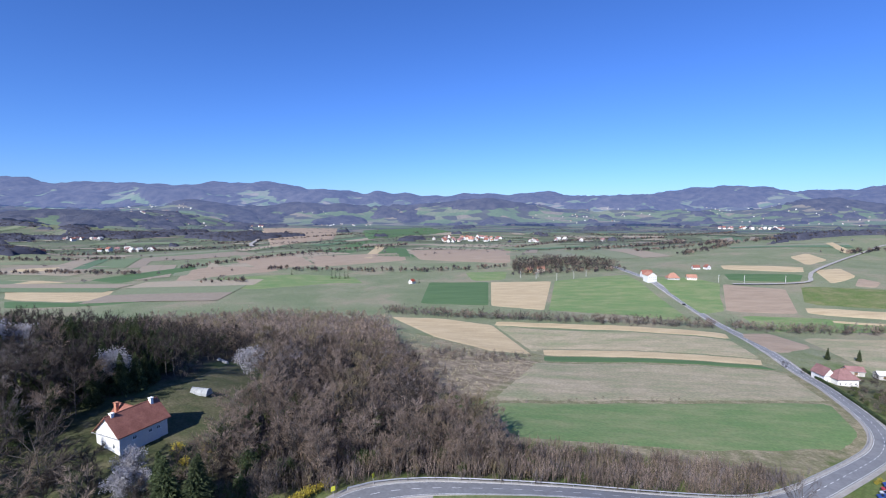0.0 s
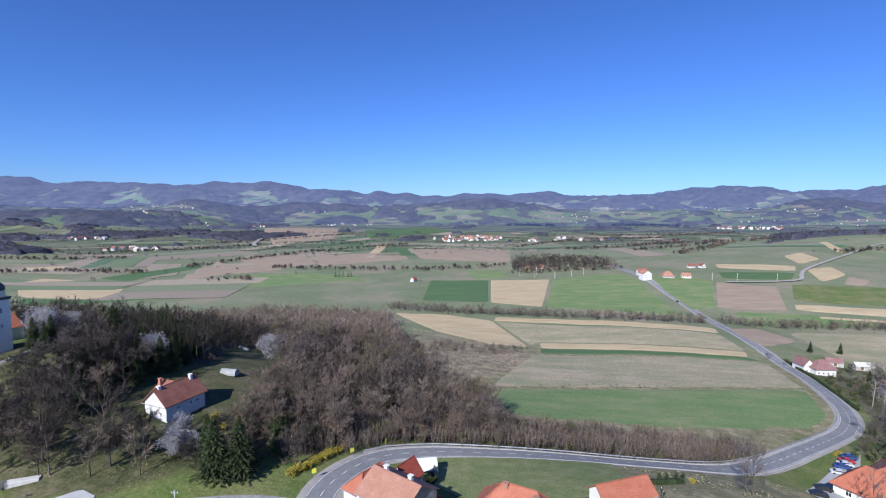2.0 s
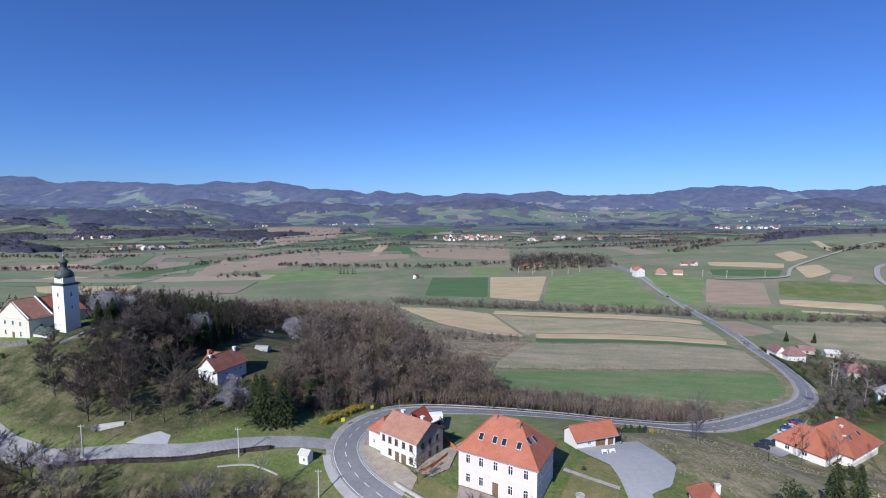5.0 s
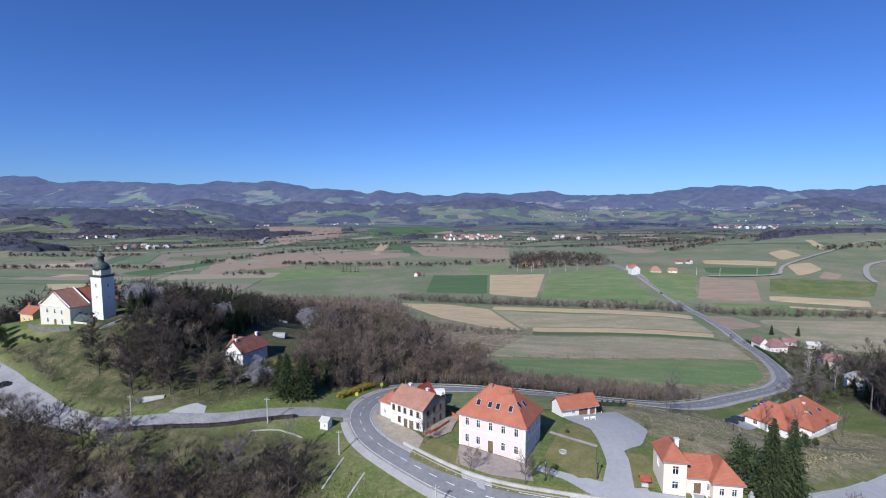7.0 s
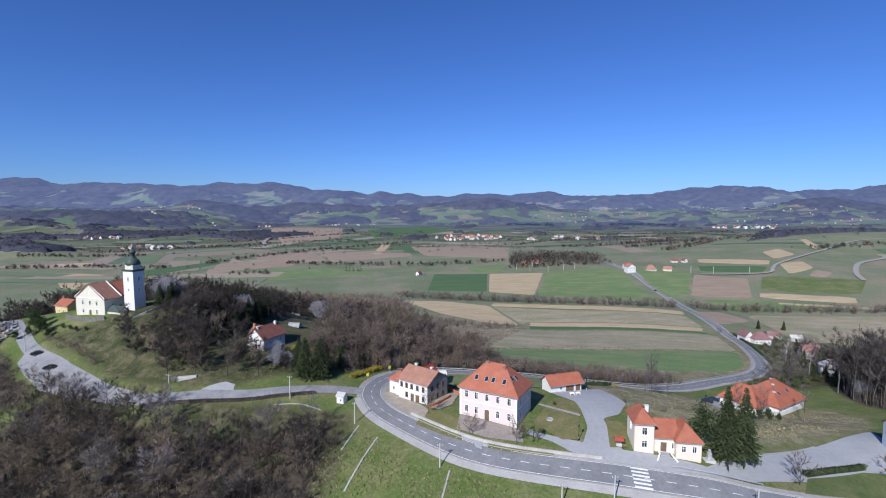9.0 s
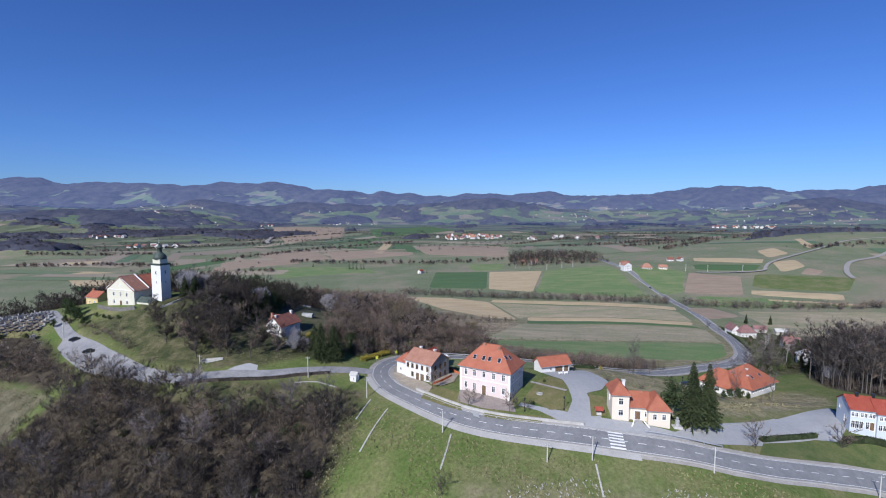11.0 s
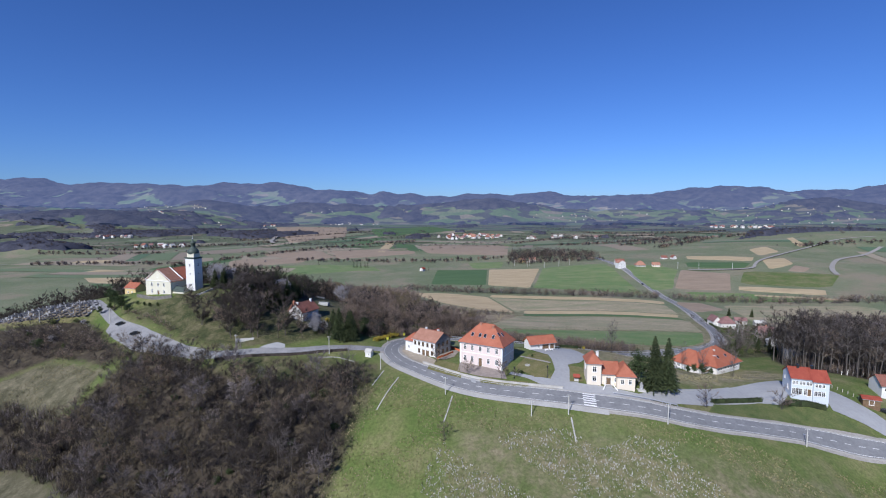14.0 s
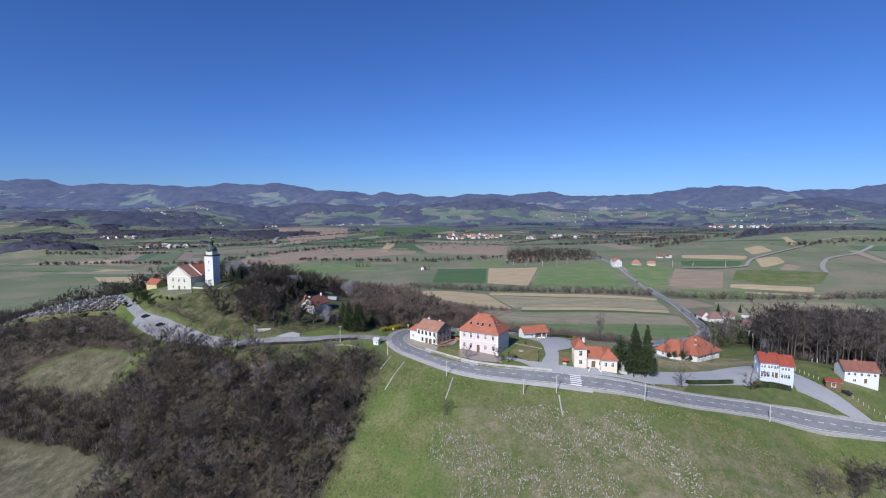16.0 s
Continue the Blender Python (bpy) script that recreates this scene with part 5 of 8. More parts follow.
dome = part("dome", bm, "copper", tower, "dark green copper onion dome", True)
bm = bmesh.new()
turned(bm, [(0.1, 29.4), (0.3, 29.6), (0.1, 29.9)], 8, mid)
p = mid @ Vector((0, 0, 0))
block(bm, p.x - 0.05, p.x + 0.05, p.y - 0.05, p.y + 0.05, 29.8, 31.2)
block(bm, p.x - 0.4, p.x + 0.4, p.y - 0.05, p.y + 0.05, 30.6, 30.7)
part("cross", bm, "steel", tower)
house("chapel_house", "small ochre house with orange roof beside the church", (-178.5, 83.0, 10.6), -17, [dict(w=8.2, d=6.5, h=4.2, roof="gx", rise=2.4, over=0.4, wins=[("f", 0.3, 1.2, 0.9, 1.2), ("f", 0.7, 1.2, 0.9, 1.2)], chimneys=[(1.0, 3.3, 5.6, 2.2)])], "yellow_wall", "tile_orange", base=3.0)

# ---------------------------------------------------------------- trees
RNG = np.random.default_rng(7)


def unit(v):
    return v / np.maximum(np.linalg.norm(v, axis=-1, keepdims=True), 1e-9)


def blades(p, d, length, width):
    """Thin three-cornered slivers from the points p along d: corners and triangles."""
    n = len(p)
    side = unit(np.cross(d, RNG.normal(size=(n, 3)))) * (np.asarray(width) / 2).reshape(-1, 1)
    v = np.stack([p - side, p + side, p + d * np.asarray(length).reshape(-1, 1)], 1).reshape(-1, 3)
    return v, np.arange(3 * n).reshape(-1, 3)


def sticks(a, b, r0, r1):
    """Three-sided tapering sticks between the points a and b."""
    n = len(a)
    d = unit(b - a)
    ref = np.where(np.abs(d[:, 2:3]) > 0.9, np.array([[1.0, 0, 0]]), np.array([[0, 0, 1.0]]))
    u = unit(np.cross(d, ref))
    w = np.cross(d, u)
    v = np.zeros((n, 6, 3))
    for k in range(3):
        c, s = math.cos(2.094 * k), math.sin(2.094 * k)
        v[:, k] = a + (u * c + w * s) * r0.reshape(-1, 1)
        v[:, 3 + k] = b + (u * c + w * s) * r1.reshape(-1, 1)
    f = []
    for k in range(3):
        j = (k + 1) % 3
        f += [(k, j, 3 + j), (k, 3 + j, 3 + k)]
    return v.reshape(-1, 3), (np.array(f)[None] + 6 * np.arange(n)[:, None, None]).reshape(-1, 3)


def joined(pieces):
    vs, fs, n = [], [], 0
    for v, f in pieces:
        vs.append(v)
        fs.append(f + n)
        n += len(v)
    return np.concatenate(vs), np.concatenate(fs)


def mesh_of(name, pieces):
    """One mesh from (corners, triangles, material) sets."""
    me = bpy.data.meshes.new(name)
    v, f = joined([(a, b) for a, b, _ in pieces])
    names = list(dict.fromkeys(m for *_, m in pieces))
    me.vertices.add(len(v))
    me.vertices.foreach_set("co", v.astype(np.float32).ravel())
    me.loops.add(3 * len(f))
    me.loops.foreach_set("vertex_index", f.astype(np.int32).ravel())
    me.polygons.add(len(f))
    me.polygons.foreach_set("loop_start", np.arange(0, 3 * len(f), 3, dtype=np.int32))
    me.polygons.foreach_set("loop_total", np.full(len(f), 3, dtype=np.int32))
    for m in names:
        me.materials.append(M[m])
    if len(names) > 1:
        me.polygons.foreach_set("material_index", np.concatenate([np.full(len(b), names.index(m), dtype=np.int32) for _, b, m in pieces]))
    me.update()
    me.validate()
    return me


def bare_tree(tall, wide, limbs=16, forks=4, twigs=9, low=0.25, thick=0.07, upright=0.9, light=False):
    """Trunk and limbs, and the fine twigs of a leafless tree."""
    lean = RNG.normal(0, 0.05, 2)
    levels = np.linspace(0, 1, 5)
    spine = np.stack([lean[0] * tall * levels**2 + RNG.normal(0, 0.12, 5) * levels, lean[1] * tall * levels**2 + RNG.normal(0, 0.12, 5) * levels, tall * 0.92 * levels], 1)
    rad = 0.016 * tall * (1 - 0.85 * levels)
    wood = [sticks(spine[:-1], spine[1:], rad[:-1], rad[1:])]
    at = np.sort(RNG.uniform(low, 0.97, limbs))
    base = np.stack([np.interp(at, levels, spine[:, k]) for k in range(3)], 1)
    turn = RNG.uniform(0, 2 * np.pi, limbs) + np.arange(limbs) * 2.4
    reach = wide * (0.45 + 0.75 * np.sin(np.pi * np.clip((at - low) / (1.05 - low), 0, 1)) ** 0.8) * RNG.uniform(0.7, 1.15, limbs)
    rise = upright * reach * RNG.uniform(0.55, 1.15, limbs)
    tip = base + np.stack([np.cos(turn) * reach, np.sin(turn) * reach, rise], 1)
    thin = 0.0065 * tall * (1.15 - at)
    wood.append(sticks(base, tip, thin + 0.02, thin * 0.35 + 0.012))
    t = RNG.uniform(0.3, 1.0, (limbs, forks))
    start = base[:, None] + (tip - base)[:, None] * t[..., None]
    way = unit(unit(tip - base)[:, None] + RNG.normal(0, 0.55, (limbs, forks, 3)) + np.array([0, 0, 0.35]))
    size = wide * RNG.uniform(0.28, 0.55, (limbs, forks))
    end = start + way * size[..., None]
    a, b = start.reshape(-1, 3), end.reshape(-1, 3)
    if light:
        wood.append(blades(a, unit(b - a), size.ravel(), np.full(len(a), 0.09)))
    else:
        wood.append(sticks(a, b, np.full(len(a), 0.028), np.full(len(a), 0.012)))
    t = RNG.uniform(0.1, 1.0, (len(a), twigs))
    p = (a[:, None] + (b - a)[:, None] * t[..., None]).reshape(-1, 3)
    d = unit(np.repeat(unit(b - a), twigs, 0) + RNG.normal(0, 0.6, (len(p), 3)) + np.array([0, 0, 0.4]))
    fine = blades(p, d, RNG.uniform(0.6, 1.5, len(p)) * wide / 3.2, RNG.uniform(0.6, 1.3, len(p)) * thick)
    return joined(wood), fine


def spruce(tall, wide, rows=17, arms=11):
    wood = [sticks(np.array([[0, 0, 0.0]]), np.array([[0, 0, tall * 0.97]]), np.array([0.016 * tall]), np.array([0.02]))]
    green = []
    for i in range(rows):
        u = (i + RNG.uniform(-0.2, 0.2)) / (rows - 1)
        z = tall * (0.13 + 0.85 * u)
        r = wide * max(0.0, 1 - u) ** 0.85 + 0.15
        n = max(4, int(arms * (1 - 0.5 * u)))
        turn = np.arange(n) * 2 * np.pi / n + RNG.uniform(0, 6)
        rr = r * RNG.uniform(0.55, 1.15, n)
        out = np.stack([np.cos(turn), np.sin(turn), np.zeros(n)], 1)
        root, tip = np.array([[0, 0, z]]) + 0 * out, out * rr[:, None] + np.array([[0, 0, 0]]) + np.array([0, 0, z]) - np.array([0, 0, 1]) * (0.32 * rr)[:, None]
        m = 13
        t = RNG.uniform(0.15, 1, (n, m))
        p = (root[:, None] + (tip - root)[:, None] * t[..., None]).reshape(-1, 3)
        d = unit(np.repeat(unit(tip - root), m, 0) + RNG.normal(0, 0.5, (n * m, 3)) + np.array([0, 0, -0.25]))
        green.append(blades(p, d, RNG.uniform(0.5, 1.0, n * m) * (0.3 + 0.2 * r), RNG.uniform(0.7, 1.2, n * m) * (0.14 + 0.075 * r)))
    return joined(wood), joined(green)


def rounded(tall, wide, count=1500, size=0.5, trunk=0.2):
    """A leafy evergreen of many small clumps round an uneven crown."""
    wood = [sticks(np.array([[0, 0, 0.0]]), np.array([[0, 0, tall * 0.8]]), np.array([0.018 * tall]), np.array([0.03]))]
    n = 26
    c = unit(RNG.normal(size=(n, 3))) * RNG.uniform(0.35, 0.85, (n, 1)) * np.array([wide, wide, tall * (1 - trunk) / 2]) + np.array([0, 0, tall * (1 + trunk) / 2])
    wood.append(sticks(np.repeat([[0, 0, tall * 0.35]], n, 0), c, np.full(n, 0.05), np.full(n, 0.02)))
    k = RNG.integers(0, n, count)
    off = unit(RNG.normal(size=(count, 3))) * RNG.uniform(0.3, 1.0, (count, 1)) * wide * 0.42
    p = c[k] + off
    return joined(wood), blades(p, unit(off + RNG.normal(0, 0.6, off.shape)), RNG.uniform(0.6, 1.3, count) * size, RNG.uniform(0.7, 1.3, count) * size * 0.7)


def brush_clump(tall, wide, stems=16, twigs=9):
    """Many thin stems rising together from the ground, with upright twigs."""
    foot = RNG.normal(0, wide * 0.4, (stems, 3)) * np.array([1, 1, 0])
    top = foot * RNG.uniform(1.1, 1.9, (stems, 1)) + RNG.normal(0, wide * 0.22, (stems, 3)) * np.array([1, 1, 0]) + np.array([0, 0, 1]) * (tall * RNG.uniform(0.6, 1.0, (stems, 1)))
    wood = sticks(foot, top, np.full(stems, 0.05), np.full(stems, 0.012))
    t = RNG.uniform(0.25, 1.0, (stems, twigs))
    p = (foot[:, None] + (top - foot)[:, None] * t[..., None]).reshape(-1, 3)
    d = unit(np.repeat(unit(top - foot), twigs, 0) + RNG.normal(0, 0.38, (len(p), 3)) + np.array([0, 0, 0.3]))
    return wood, blades(p, d, RNG.uniform(0.5, 1.2, len(p)) * tall * 0.22, RNG.uniform(0.6, 1.3, len(p)) * 0.11)


def tree_kind(name, made, bark, leaf):
    wood, fine = made
    return name, mesh_of("trunk", [(*wood, bark)]), mesh_of("crown", [(*fine, leaf)])


def plant(kind, label, category, x, y, scale=1.0, group="", sink=0.15, flat=1.0):
    """A tree or shrub standing on the ground: its trunk and its crown."""
    name, trunk, crown = kind
    top = thing(name, label, category, pose(x, y, h(x, y) - sink, 0, 0, float(RNG.uniform(0, 360))), group)
    top.scale = (scale * flat, scale * flat, scale)
    for part_name, me in (("trunk", trunk), ("crown", crown)):
        new(part_name, me).parent = top
    return top


BRUSH = [brush_clump(5.2, 1.7) for _ in range(6)]
BARE = [tree_kind("bare_tree", bare_tree(12, 3.6, 20, 5, 11, thick=0.085), "bark", "twig") for _ in range(4)]
BARE += [tree_kind("bare_tree", bare_tree(13, 3.0, 20, 5, 9, thick=0.085, upright=1.2), "bark", "twig") for _ in range(2)]
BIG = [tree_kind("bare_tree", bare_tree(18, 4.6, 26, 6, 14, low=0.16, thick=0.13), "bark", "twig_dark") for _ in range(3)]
PALE_BIG = [tree_kind("bare_tree", bare_tree(16, 4.4, 24, 6, 12, low=0.2, thick=0.1), "pale_bark", "twig_grey") for _ in range(2)]
BIRCH = tree_kind("birch_tree", bare_tree(17, 2.2, 16, 4, 8, low=0.35, thick=0.07, upright=1.2), "birch", "twig_grey")
POLLARD = [tree_kind("bare_tree", bare_tree(6.2, 1.9, 24, 5, 7, low=0.34, thick=0.042, upright=1.1), "bark", "twig") for _ in range(2)]
SLENDER = [tree_kind("bare_tree", bare_tree(9, 2.9, 18, 5, 9, low=0.12, thick=0.08), "bark", "twig_dark") for _ in range(3)]
TALL = [tree_kind("bare_tree", bare_tree(15, 3.6, 20, 5, 8, low=0.3), "bark", "twig_grey") for _ in range(3)]
SHRUB = [tree_kind("bare_shrub", bare_tree(4.2, 1.9, 14, 4, 7, low=0.05, thick=0.06), "bark", "twig") for _ in range(3)]
THICKET = [bare_tree(8.5, 2.8, 15, 4, 10, low=0.1, thick=0.085, light=True) for _ in range(5)]
FAR_TREE = [bare_tree(12.5, 3.8, 12, 3, 5, low=0.2, thick=0.32, light=True) for _ in range(5)]
LOW_TREE = [bare_tree(7, 2.6, 9, 3, 6, low=0.08, thick=0.2, light=True) for _ in range(4)]
SPRUCE = [tree_kind("spruce", spruce(14, 2.9, 34, 15), "bark", "conifer") for _ in range(3)]
FLOWER = [tree_kind("blossom_tree", rounded(*f, 4200, 0.24, 0.22), "bark", "blossom") for f in ((7.6, 3.1), (6.2, 2.6))]
GREEN = [tree_kind("evergreen_tree", rounded(9, 3.0), "bark", "evergreen") for _ in range(2)]
IVY = [tree_kind("evergreen_shrub", rounded(4.6, 1.8, 900, 0.34, 0.05), "bark", "green_twig") for _ in range(2)]
GOLD = tree_kind("forsythia_bush", rounded(2.4, 1.5, 500, 0.28, 0.05), "bark", "forsythia")
YEW = tree_kind("evergreen_shrub", rounded(2.6, 1.4, 500, 0.3, 0.05), "bark", "evergreen")


def scatter(poly, gap, jitter=0.45):
    xs, ys = [p[0] for p in poly], [p[1] for p in poly]
    gx, gy = np.meshgrid(np.arange(min(xs), max(xs), gap), np.arange(min(ys), max(ys), gap))
    x, y = gx.ravel() + RNG.normal(0, jitter * gap, gx.size), gy.ravel() + RNG.normal(0, jitter * gap, gx.size)
    keep = inside(poly, x, y)
    return x[keep], y[keep]


def off_roads(x, y, gap=2.2):
    keep = np.ones(len(x), bool)
    for line, half in ROADS:
        d = np.sqrt(((x[:, None] - line[None, ::2, 0]) ** 2 + (y[:, None] - line[None, ::2, 1]) ** 2).min(1))
        keep &= d > half + gap
    return x[keep], y[keep]


def wood_of(name, label, kinds, x, y, low, high, mats=("bark", "twig"), category="wood"):
    """A whole wood as one body of many trees."""
    z = surface(x, y) - 0.2
    bark, leaves = mats[0], mats[1:]
    pieces = []
    for k, (wood, fine) in enumerate(kinds):
        mine = np.arange(len(x)) % len(kinds) == k
        n = int(mine.sum())
        if not n:
            continue
        ang, sc = RNG.uniform(0, 2 * np.pi, n), RNG.uniform(low, high, n)
        c, s = np.cos(ang) * sc, np.sin(ang) * sc
        spot = np.stack([x[mine], y[mine], z[mine]], 1)
        for (v, f), m in ((wood, bark), (fine, leaves[k % len(leaves)])):
            w = np.stack([v[None, :, 0] * c[:, None] - v[None, :, 1] * s[:, None], v[None, :, 0] * s[:, None] + v[None, :, 1] * c[:, None], v[None, :, 2] * sc[:, None]], -1) + spot[:, None]
            pieces.append((w.reshape(-1, 3), (f[None] + len(v) * np.arange(n)[:, None, None]).reshape(-1, 3), m))
    ob = new(name, mesh_of(name, pieces))
    return tagged(ob, label, category, kind="stuff")


# the wood on the hill: the trees beside the road and the garden stand singly, those behind as one wood
x, y = scatter(WOOD_HILL, 5.0)
x, y = off_roads(x, y, 3.0)
villa_free = ~((x > -84) & (x < -52) & (y > 42) & (y < 80))
x, y = x[villa_free], y[villa_free]
single = (y < 96) & (x > -60)
for i, (px, py) in enumerate(zip(x[single][:70], y[single][:70])):
    plant(BARE[i % 6], "leafless brown tree at the edge of the roadside wood", "tree", px, py, float(RNG.uniform(0.55, 0.95)), "leafless trees of the roadside wood")
rest = np.ones(len(x), bool)
rest[np.flatnonzero(single)[:70]] = False
near = rest & (y < 190) & ~((x < -74) & (y < 135))
dim = rest & (x < -74) & (y < 135)
wood_of("hill_wood", "leafless brown wood covering the hill", [(b, c) for b, c in (bare_tree(12, 3.9, 16, 4, 11, low=0.14, thick=0.12, light=True) for _ in range(8))], x[near], y[near], 0.5, 1.1, ("bark", "twig", "twig_olive", "brush", "twig", "twig_grey", "twig_dark", "twig", "brush"))
# Darkened twigs here carry shade and lens falloff beside the white house.
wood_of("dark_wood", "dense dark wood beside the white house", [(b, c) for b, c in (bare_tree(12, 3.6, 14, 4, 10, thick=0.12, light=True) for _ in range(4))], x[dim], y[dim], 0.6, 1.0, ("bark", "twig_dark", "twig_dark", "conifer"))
far = rest & (y >= 190)
wood_of("back_wood", "leafless brown wood on the far side of the hill", FAR_TREE, x[far], y[far], 0.65, 1.15, ("bark", "twig", "twig_grey", "brush", "twig_olive", "twig"))
x, y = scatter(WOOD_HILL, 4.6)
x, y = off_roads(x, y, 3.0)
low = ~((x > -88) & (x < -50) & (y > 42) & (y < 90)) & (y < 140) & (x > -130)
wood_of("undergrowth", "dense leafless undergrowth of the hill wood", BRUSH, x[low], y[low], 0.3, 0.62, ("bark", "twig", "twig_olive", "brush", "twig", "green_twig", "twig_dark"), category="undergrowth")
# upright brush along the road
ROAD_BRUSH = [(-40, 40), (-8, 52), (20, 55), (50, 62), (88, 72), (108, 83), (98, 88), (62, 92), (26, 90), (-6, 80), (-36, 62)]
x, y = scatter(ROAD_BRUSH, 2.1)
x, y = off_roads(x, y, 1.6)
wood_of("roadside_brush", "dense upright leafless brush beside the road", BRUSH, x, y, 0.55, 1.15, ("bark", "brush", "brush", "twig", "twig_grey", "brush", "twig_olive"), category="brush")
gx, gy = scatter([(-44, 48), (-10, 58), (30, 62), (60, 74), (40, 90), (10, 95), (-20, 120), (-48, 100)], 11)
for px, py in zip(*off_roads(gx, gy, 4.0)):
    plant(IVY[int(RNG.integers(2))], "ivy-green shrub between the leafless trees", "shrub", float(px), float(py), float(RNG.uniform(0.6, 1.25)), "green shrubs of the roadside wood")
# the thicket below the church lane
x, y = scatter(WOOD_FRONT, 4.4)
x, y = off_roads(x, y, 2.0)
pick = np.zeros(len(x), bool)
pick[np.flatnonzero((x > -70) & (y > -40))[:50]] = True
for i, (px, py) in enumerate(zip(x[pick], y[pick])):
    plant(SLENDER[i % 3], "slender leafless tree in the slope thicket", "tree", px, py, float(RNG.uniform(0.6, 1.05)), "slender trees of the slope thicket", flat=1.15)
# Most twigs here take the colour darkened for lens falloff.
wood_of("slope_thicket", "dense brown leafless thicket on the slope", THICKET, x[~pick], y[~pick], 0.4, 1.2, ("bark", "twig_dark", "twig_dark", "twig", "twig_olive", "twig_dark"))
for px, py in zip(*scatter(WOOD_FRONT, 13)):
    plant(YEW, "low green shrub in the slope thicket", "shrub", float(px), float(py), float(RNG.uniform(0.7, 1.3)), "green shrubs of the slope thicket")
FRINGE = [(-30, 6), (-23, -6), (-24, -34), (-31, -62), (-58, -104), (-120, -66), (-100, -44), (-136, -26), (-146, -12), (-136, 8), (-150, 34), (-128, 27), (-108, 18), (-97, 14), (-86, 8), (-70, 2), (-48, 2)]
x, y = scatter(FRINGE, 2.7)
x, y = off_roads(x, y, 1.5)
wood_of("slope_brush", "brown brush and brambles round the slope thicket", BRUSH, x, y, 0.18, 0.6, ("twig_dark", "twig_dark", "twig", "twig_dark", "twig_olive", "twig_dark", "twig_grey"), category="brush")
x, y = scatter(BRUSH_STRIP, 2.4)
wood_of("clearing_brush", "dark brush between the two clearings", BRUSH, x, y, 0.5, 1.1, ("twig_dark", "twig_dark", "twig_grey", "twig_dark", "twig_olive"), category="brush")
x, y = scatter([(-150, 34), (-128, 28), (-110, 18), (-96, 13), (-92, 4), (-112, 8), (-134, 12), (-152, 22), (-196, 30), (-196, 40)], 4.2)
for i, (px, py) in enumerate(zip(*off_roads(x, y, 1.5))):
    plant(SHRUB[i % 3], "grey leafless bush below the paved square", "shrub", float(px), float(py), float(RNG.uniform(0.6, 1.3)), "leafless bushes below the square")
x, y = scatter(WOOD_LEFT, 4.6)
x, y = off_roads(x, y, 5.0)
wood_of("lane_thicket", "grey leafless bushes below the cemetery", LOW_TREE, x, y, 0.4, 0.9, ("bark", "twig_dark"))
# the tall wood beyond the blue house
x, y = scatter(WOOD_RIGHT, 4.5)
x, y = off_roads(x, y, 5.0)
keep = ~((x > 188) & (x < 208) & (y > 108) & (y < 132))
wood_of("tall_wood", "tall dense leafless brown wood behind the houses", [bare_tree(17, 3.2, 16, 4, 8, low=0.3, thick=0.11, light=True) for _ in range(5)], x[keep], y[keep], 1.05, 1.6, ("pale_bark", "twig_dark", "twig_grey", "twig", "twig_grey", "twig_dark"))
x, y = scatter(WOOD_RIGHT, 4.6)
keep = ~((x > 186) & (x < 210) & (y > 106) & (y < 134)) & (y < 150)
wood_of("tall_wood_floor", "leafless undergrowth below the tall wood", BRUSH, x[keep], y[keep], 0.6, 1.25, ("bark", "twig", "twig_dark", "twig", "twig_grey"), category="undergrowth")


def row_of(name, label, pts, gap, wide, kinds, low, high, mats=("bark", "twig"), category="hedgerow"):
    line = smooth_line(pts, gap)
    reps = max(1, int(wide / gap))
    line = np.repeat(line, reps, 0) + RNG.normal(0, wide / 2.2, (len(line) * reps, 2))
    x, y = off_roads(line[:, 0], line[:, 1], 1.5)
    return wood_of(name, label, kinds, x, y, low, high, mats, category)


row_of("brook_hedgerow", "leafless bushes and trees along the brook", [(-60, 410), (-10, 388), (37, 372), (100, 360), (190, 345), (216, 345)], 2.6, 8, LOW_TREE, 0.55, 1.15, ("bark", "twig_grey", "twig", "twig", "twig_dark"))
row_of("brook_hedgerow", "leafless bushes and trees along the brook", [(238, 352), (285, 349), (350, 336), (450, 330), (560, 340)], 2.6, 8, LOW_TREE, 0.55, 1.15, ("bark", "twig_dark", "twig", "twig", "twig_grey"))
row_of("field_hedgerow", "low scrub along the field edge", [(28, 149), (60, 156), (110, 163)], 3.5, 4, LOW_TREE, 0.15, 0.3)
for poly, lo, hi in (([(20, 222), (50, 236), (56, 262), (34, 262), (14, 248)], 0.35, 0.8), ([(-12, 225), (12, 218), (16, 250), (-10, 262)], 0.4, 0.9), ([(-40, 200), (-8, 155), (8, 158), (4, 190), (-20, 240), (-44, 300)], 0.3, 0.9)):
    x, y = scatter(poly, 4.6)
    wood_of("scrub_bushes", "leafless scrub between the wood and the fields", BRUSH, x, y, lo, hi, ("bark", "twig_grey", "twig", "brush", "twig_dark"), "scrub")
# trees and bushes that stand alone
for x, y, sc, k in ((-81, 28, 0.95, 0), (-70, 28.5, 1.0, 1), (-93, 31, 0.85, 2), (-88, 40, 0.8, 5), (-100, 36, 0.75, 0), (-98, 50, 0.75, 2), (-86, 52, 0.85, 3),
                    (-108, 44, 0.6, 4), (-60, 30, 0.8, 5), (-92, 62, 0.9, 0), (-84, 66, 0.9, 2), (-100, 70, 0.85, 1), (-114, 52, 0.38, 2), (-118, 78, 0.8, 3), (-110, 80, 0.9, 4), (-124, 84, 0.9, 0), (-104, 76, 0.9, 5), (-135, 46, 0.35, 0)):
    plant(BARE[k], "leafless tree on the grassy church slope", "tree", x, y, sc, "leafless trees below the church")
